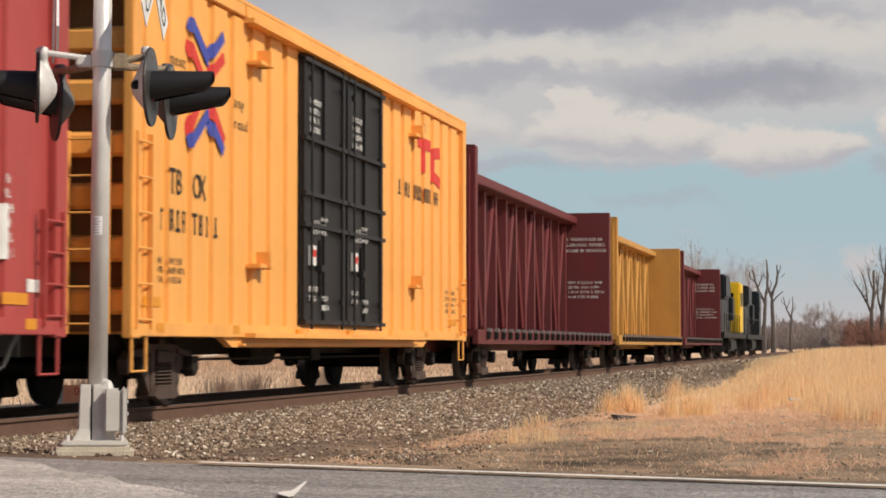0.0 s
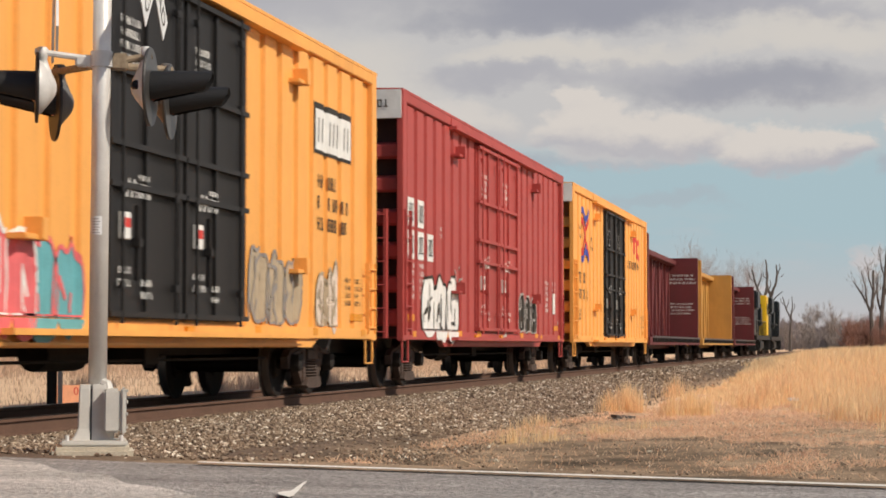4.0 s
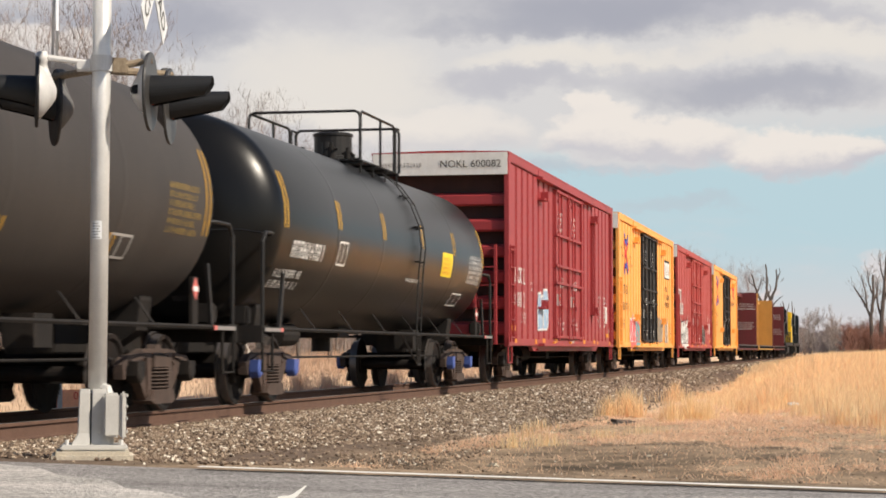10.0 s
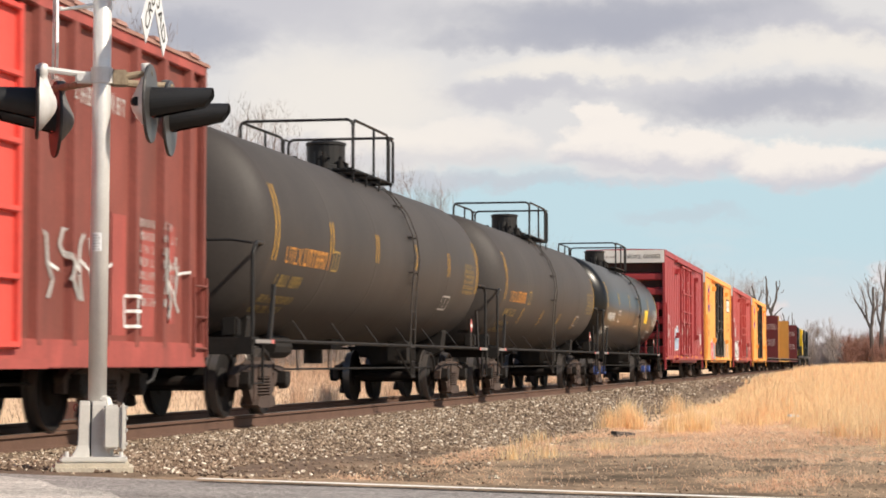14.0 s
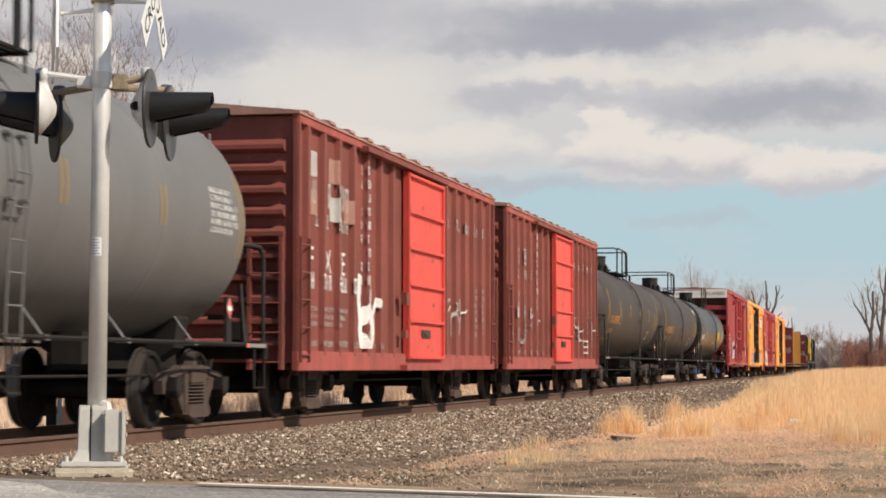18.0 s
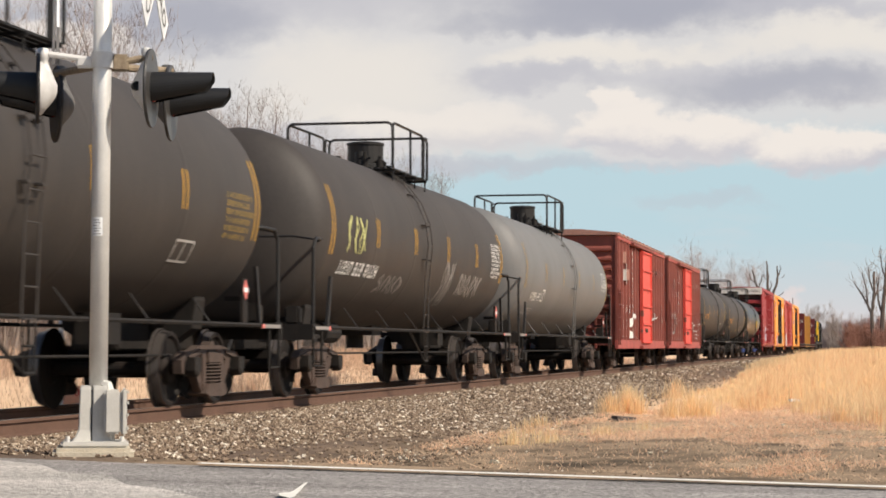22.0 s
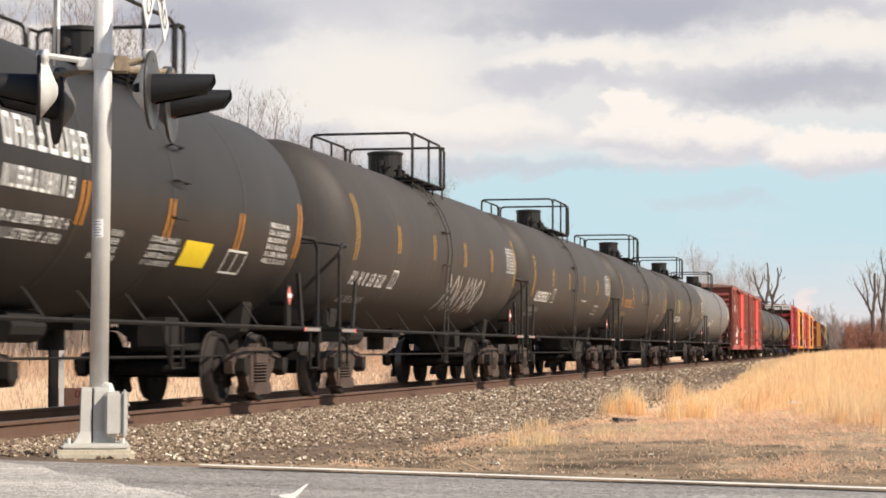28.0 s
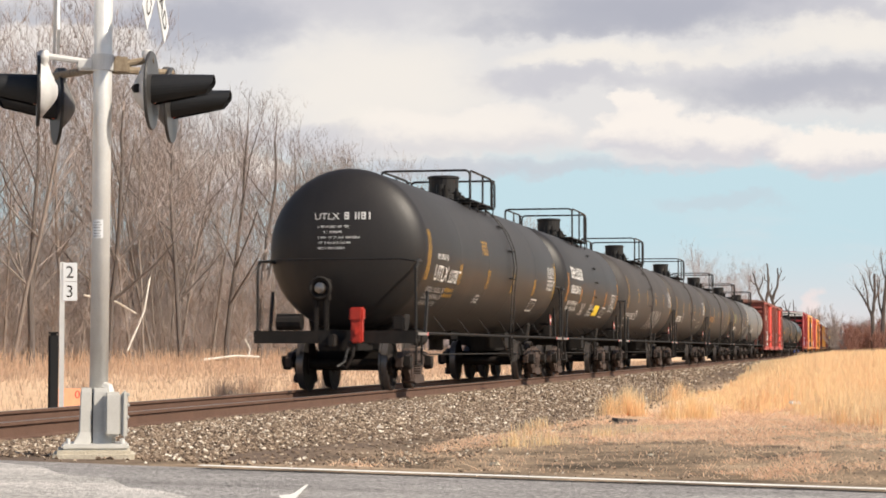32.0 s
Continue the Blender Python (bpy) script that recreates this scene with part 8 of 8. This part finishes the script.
def build_ballast():
    rnd = random.Random(17)
    spots = []
    for y0, y1, n, s0, s1 in ((13.5, 24, 27000, 0.014, 0.03), (24, 36, 27000, 0.017, 0.034), (36, 60, 20000, 0.022, 0.042), (60, 110, 9000, 0.03, 0.055), (110, 220, 5000, 0.05, 0.09)):
        for _ in range(n):
            y = rnd.uniform(y0, y1)
            d = 0.85 + 4.1 * rnd.random()
            limit = 3.0 + 0.55 * noise.noise((y * 0.35, 0, 5)) + 1.5 * smooth_step(20, 32, y) - 2.0 * smooth_step(42, 100, y)
            if d > limit and rnd.random() < 0.9:
                continue
            if y - road_line(TRACK + d) < 0.6:
                continue
            spots.append((TRACK + d, y, rnd.uniform(s0, s1) * (1.35 if rnd.random() < 0.12 else 1)))
    for _ in range(5000):   # between and beyond the rails
        spots.append((TRACK + rnd.uniform(-2.6, 0.65), rnd.uniform(17, 60), rnd.uniform(0.025, 0.045)))
    for _ in range(1500):   # strays on the soil by the road
        y = rnd.uniform(13, 30)
        x = rnd.uniform(-6.2, 0.4)
        if y - road_line(x) > 0.2:
            spots.append((x, y, rnd.uniform(0.006, 0.02)))
    scatter_stones("ballast", spots, stone_material(), "loose brown and grey track ballast with pale stones", 3)


def scatter_blades(name, spots, material, label, seed, lean=0.25, lying=False):
    """Dry stalks as one stand; spots: x, y, height, width. Lying stalks stretch out over the soil."""
    rnd = np.random.RandomState(seed)
    sp = np.array(spots)
    k = len(sp)
    ang = rnd.uniform(0, 6.28, k)
    tilt = rnd.normal(0, lean, k)
    az = rnd.uniform(0, 6.28, k)
    zs = np.array([ground_z(x, y) for x, y in sp[:, :2]])
    h, w = sp[:, 2], sp[:, 3]
    wx, wy = np.cos(ang) * w, np.sin(ang) * w
    bx, by = np.cos(az) * tilt * h, np.sin(az) * tilt * h
    p0 = np.stack([sp[:, 0] - wx, sp[:, 1] - wy, zs - 0.03], 1)
    p1 = np.stack([sp[:, 0] + wx, sp[:, 1] + wy, zs - 0.03], 1)
    p2 = np.stack([sp[:, 0] + bx * 0.45 + wx * 0.8, sp[:, 1] + by * 0.45 + wy * 0.8, zs + h * 0.6], 1)
    p3 = np.stack([sp[:, 0] + bx * 0.45 - wx * 0.8, sp[:, 1] + by * 0.45 - wy * 0.8, zs + h * 0.6], 1)
    p4 = np.stack([sp[:, 0] + bx, sp[:, 1] + by, zs + (h * 0.5 if lying else h * (1 - 0.3 * abs(tilt)))], 1)
    v = np.stack([p0, p1, p2, p3, p4], 1).reshape(-1, 3)
    b = 5 * np.arange(k)
    quads = np.stack([b, b + 1, b + 2, b + 3], 1).tolist()
    tris = np.stack([b + 3, b + 2, b + 4], 1).tolist()
    me = bpy.data.meshes.new(name)
    me.from_pydata(v.tolist(), [], quads + tris)
    me.materials.append(material)
    return tagged(new(name, me), label, "grass", kind="stuff")


def tall_edge(x):
    """Where the tall stand begins, along y."""
    return 27.0 + 7.0 * smooth_step(0.1, 1.6, -x) + 4.0 * smooth_step(1.7, 3.2, -x) + 3.2 * noise.noise((x * 1.1, 0, 9)) + 2.4 * noise.noise((x * 3.7, 0, 4))


def left_edge(y):
    """How near the stand comes to the track, in x."""
    return -3.5 - 3.2 * smooth_step(36, 140, y) + 0.7 * noise.noise((y * 0.25, 3, 3)) + 0.3 * noise.noise((y * 0.9, 3, 3))


def build_grass():
    rnd = random.Random(23)
    spots = []
    for y0, y1, n, hh, w, xr in ((27, 40, 30000, 0.42, 0.004, 1.2), (40, 60, 42000, 0.56, 0.006, 1.6), (60, 100, 34000, 0.76, 0.009, 2.5), (100, 200, 28000, 0.9, 0.018, 4.5), (200, 420, 12000, 1.0, 0.05, 12)):
        for _ in range(n):
            y = rnd.uniform(y0, y1)
            x = rnd.uniform(-7.5, xr)
            inside = y - tall_edge(x)
            if inside < 0 or x < left_edge(y):
                continue
            clump = noise.noise((x * 0.9, y * 0.45, 1))
            edge = smooth_step(0, 7, inside)
            if clump < -0.05 - 0.35 * edge - 0.4 * smooth_step(60, 90, y) or rnd.random() > 0.05 + 0.95 * edge * edge:
                continue
            hgt = hh * (0.35 + 0.65 * edge) * (0.3 + 0.7 * smooth_step(0, 2.8, x - left_edge(y))) * (0.45 + 0.65 * math.sqrt(rnd.random())) * (1 + 0.4 * clump)
            spots.append((x, y, hgt, w * rnd.uniform(0.6, 1.4)))
    scatter_blades("tall_grass", spots, straw, "tall stand of straw-coloured dry grass", 4, 0.27)
    spots = []
    # tufts ahead of the stand
    for cx, cy, r, n, h in ((-4.3, 35.3, 0.22, 300, 0.42), (-4.02, 35.6, 0.2, 360, 0.5), (-3.82, 35.2, 0.16, 200, 0.38), (-3.05, 32.9, 0.22, 320, 0.44), (-2.8, 33.4, 0.25, 420, 0.5), (-2.5, 33.0, 0.22, 300, 0.4), (-2.3, 38.5, 0.35, 260, 0.4), (-1.9, 36.9, 0.3, 160, 0.34), (-4.9, 43, 0.4, 260, 0.5), (-4.2, 46, 0.5, 300, 0.5), (-1.9, 39.0, 0.4, 300, 0.5),
                           (-4.1, 24.2, 0.3, 120, 0.24), (-3.75, 24.6, 0.25, 110, 0.2), (-4.3, 26.5, 0.4, 140, 0.2), (-3.3, 26.4, 0.35, 130, 0.18), (-3.0, 28.6, 0.4, 120, 0.18), (-4.6, 29.5, 0.35, 130, 0.22), (0.1, 29.4, 0.3, 260, 0.34), (-0.4, 30.2, 0.3, 240, 0.36), (-1.0, 34.5, 0.3, 120, 0.3), (0.35, 27.4, 0.3, 140, 0.24)):
        for _ in range(n):
            a, q = rnd.uniform(0, 6.28), r * abs(rnd.gauss(0, 0.6))
            spots.append((cx + q * math.cos(a), cy + 2.2 * q * math.sin(a), h * rnd.uniform(0.3, 1.05) * (1.15 - 0.35 * q / r), 0.0042))
    scatter_blades("grass_tuft", spots, straw, "loose tufts of dry grass beside the ballast", 6, 0.3)
    spots = []
    for _ in range(115000):
        y = 18.0 + 25 * rnd.random() ** 1.2
        x = rnd.uniform(-5.3, 1.2)
        reach = y - road_line(x)
        if x < -5.2 + 0.055 * (y - 20) or y > tall_edge(x) + 5:
            continue
        c = noise.noise((x * 0.7, y * 0.32, 6)) + 0.55 * noise.noise((x * 2.4, y * 1.0, 6)) + 0.3 * noise.noise((x * 6, y * 2.5, 6))
        if c < 0.55 - 0.75 * smooth_step(7.0, 14.0, reach) and rnd.random() < 0.95:
            continue
        up = rnd.random() < 0.06
        spots.append((x, y, rnd.uniform(0.05, 0.14) if up else rnd.uniform(0.012, 0.06), rnd.uniform(0.003, 0.007)))
    scatter_blades("matted_grass", spots, straw_low, "flattened pinkish-brown dry grass over the soil", 7, 3.2, True)
    spots = []
    for _ in range(30000):
        y = rnd.uniform(26, 190)
        x = -13.2 - 25 * rnd.random()
        near = smooth_step(40, 130, y)
        spots.append((x, y, (0.16 + 0.5 * smooth_step(-22, -37, x)) * rnd.uniform(0.5, 1.3), 0.008 + 0.025 * near))
    for cx, cy in ((-13.9, 44.0), (-14.6, 48.5), (-13.6, 52.0), (-15.5, 56.0), (-14.2, 62.0), (-16.0, 41.0), (-14.0, 36.5)):
        for _ in range(260):   # brighter tufts beside the far ballast
            a, q = rnd.uniform(0, 6.28), 0.35 * abs(rnd.gauss(0, 0.7))
            spots.append((cx + q * math.cos(a), cy + 3 * q * math.sin(a), rnd.uniform(0.25, 0.75), 0.006))
    for _ in range(6000):
        y = rnd.uniform(40, 190)
        spots.append((-37 - rnd.random() * 3, y, rnd.uniform(0.6, 1.5), 0.02))
    scatter_blades("field_grass", spots, field_straw, "pale dry grass in the field before the wood", 9, 0.4)


build_ballast()
build_grass()


def litter():
    rnd = random.Random(3)
    # a flat dark rock, a pale scrap and a stick by the grass
    bm = boxes((-0.2, 0.2, -0.25, 0.25, -0.05, 0.07), bevel=0.05)
    r = part("rock", bm, dead_bark)
    r.matrix_basis = pose(-3.7, 32.0, ground_z(-3.7, 32), 0, 4, 20)
    tagged(r, "flat dark rock lying on the matted grass", "rock")
    bm = boxes((-0.1, 0.1, -0.06, 0.06, 0.0, 0.04), bevel=0.015)
    r = part("scrap", bm, sign_white)
    r.matrix_basis = pose(-1.35, 38.4, ground_z(-1.35, 38.4) + 0.1, 8, 0, 30)
    tagged(r, "pale scrap of litter caught in the dry grass", "litter")
    me = None
    for k in range(14):
        x, y = rnd.uniform(-5, 0.3), rnd.uniform(17, 31)
        if me is None:
            bm = boxes((-0.06, 0.06, -0.045, 0.045, -0.02, 0.035), bevel=0.02)
            o = part("stone", bm, concrete)
            me = o.data
        else:
            o = new("stone", me)
        s = rnd.uniform(0.35, 0.9)
        o.matrix_basis = Matrix.LocRotScale((x, y, ground_z(x, y)), Euler((0.2, 0.1, rnd.uniform(0, 6))), (s, s, s))
        tagged(o, "pale stone lying on the bare soil", "stone", "stones on the verge")


def fallen_stems():
    pale_bark = mat("pale_bark", (0.6, 0.56, 0.5), 0.85, 0, 0.25, 6, 40, 0.2)
    for a, b, r in (((-37.0, 113, 0.1), (-36.6, 123, 0.25), 0.07), ((-38.2, 98, 3.4), (-38.0, 105, 2.6), 0.05), ((-38.1, 104, 0.6), (-38.3, 108, 4.6), 0.05), ((-36.8, 121, -0.2), (-37.1, 121.8, 1.3), 0.05)):
        a, b = Vector(a), Vector(b)
        mid = (a + b) / 2 + Vector((0.2, 0.3, 0.15))
        m = part("stem", rods(r, [tuple(Vector()), tuple(mid - a), tuple(b - a)], n=6), pale_bark)
        m.matrix_basis = Matrix.Translation(a)
        tagged(m, "pale barkless stem leaning at the wood's edge", "branch", "fallen stems")


litter()
fallen_stems()

# ---- what moves ----
# How far the train has run, second by second.
RUN = [(0, -1.56), (2, 15.1), (4, 32.0), (6, 48.95), (7, 57.4), (8, 65.95), (10, 83.27), (12, 100.85), (14, 118.63), (16, 136.66), (18, 154.91), (20, 173.33),
       (22, 191.75), (24, 210.0), (26, 228.19), (28, 246.4), (30, 264.7), (32, 283.12)]


def run_at(t):
    for (a, sa), (b, sb) in zip(RUN, RUN[1:]):
        if t <= b:
            return sa + (sb - sa) * (t - a) / (b - a)
    return RUN[-1][1]


def motions():
    for car, u in CARS:
        walk(car, [(t, pose(TRACK, u + s, 0)) for t, s in RUN])
    # the wheels roll: two paths, one for each axle of a bogie
    first = {}
    for w, d in WHEELSETS:
        if d not in first:
            rows = []
            for k in range(0, 961, 2):
                t = k / 30
                turn = -(run_at(t) - RUN[0][1]) / 0.457
                rows.append((t, Matrix.Translation((0, d * 0.889, 0.457)) @ Matrix.Rotation(turn, 4, "X")))
            walk(w, rows)
            first[d] = w
        else:
            src = first[d].animation_data
            w.rotation_mode = "QUATERNION"
            ad = w.animation_data_create()
            ad.action = src.action
            ad.action_slot = src.action_slot
    # the clouds drift slowly
    walk(SKY, [(0, pose(0, 0, 0, 0, 0, 0.85)), (32, pose(0, 0, 0, 0, 0, -0.85))])


motions()
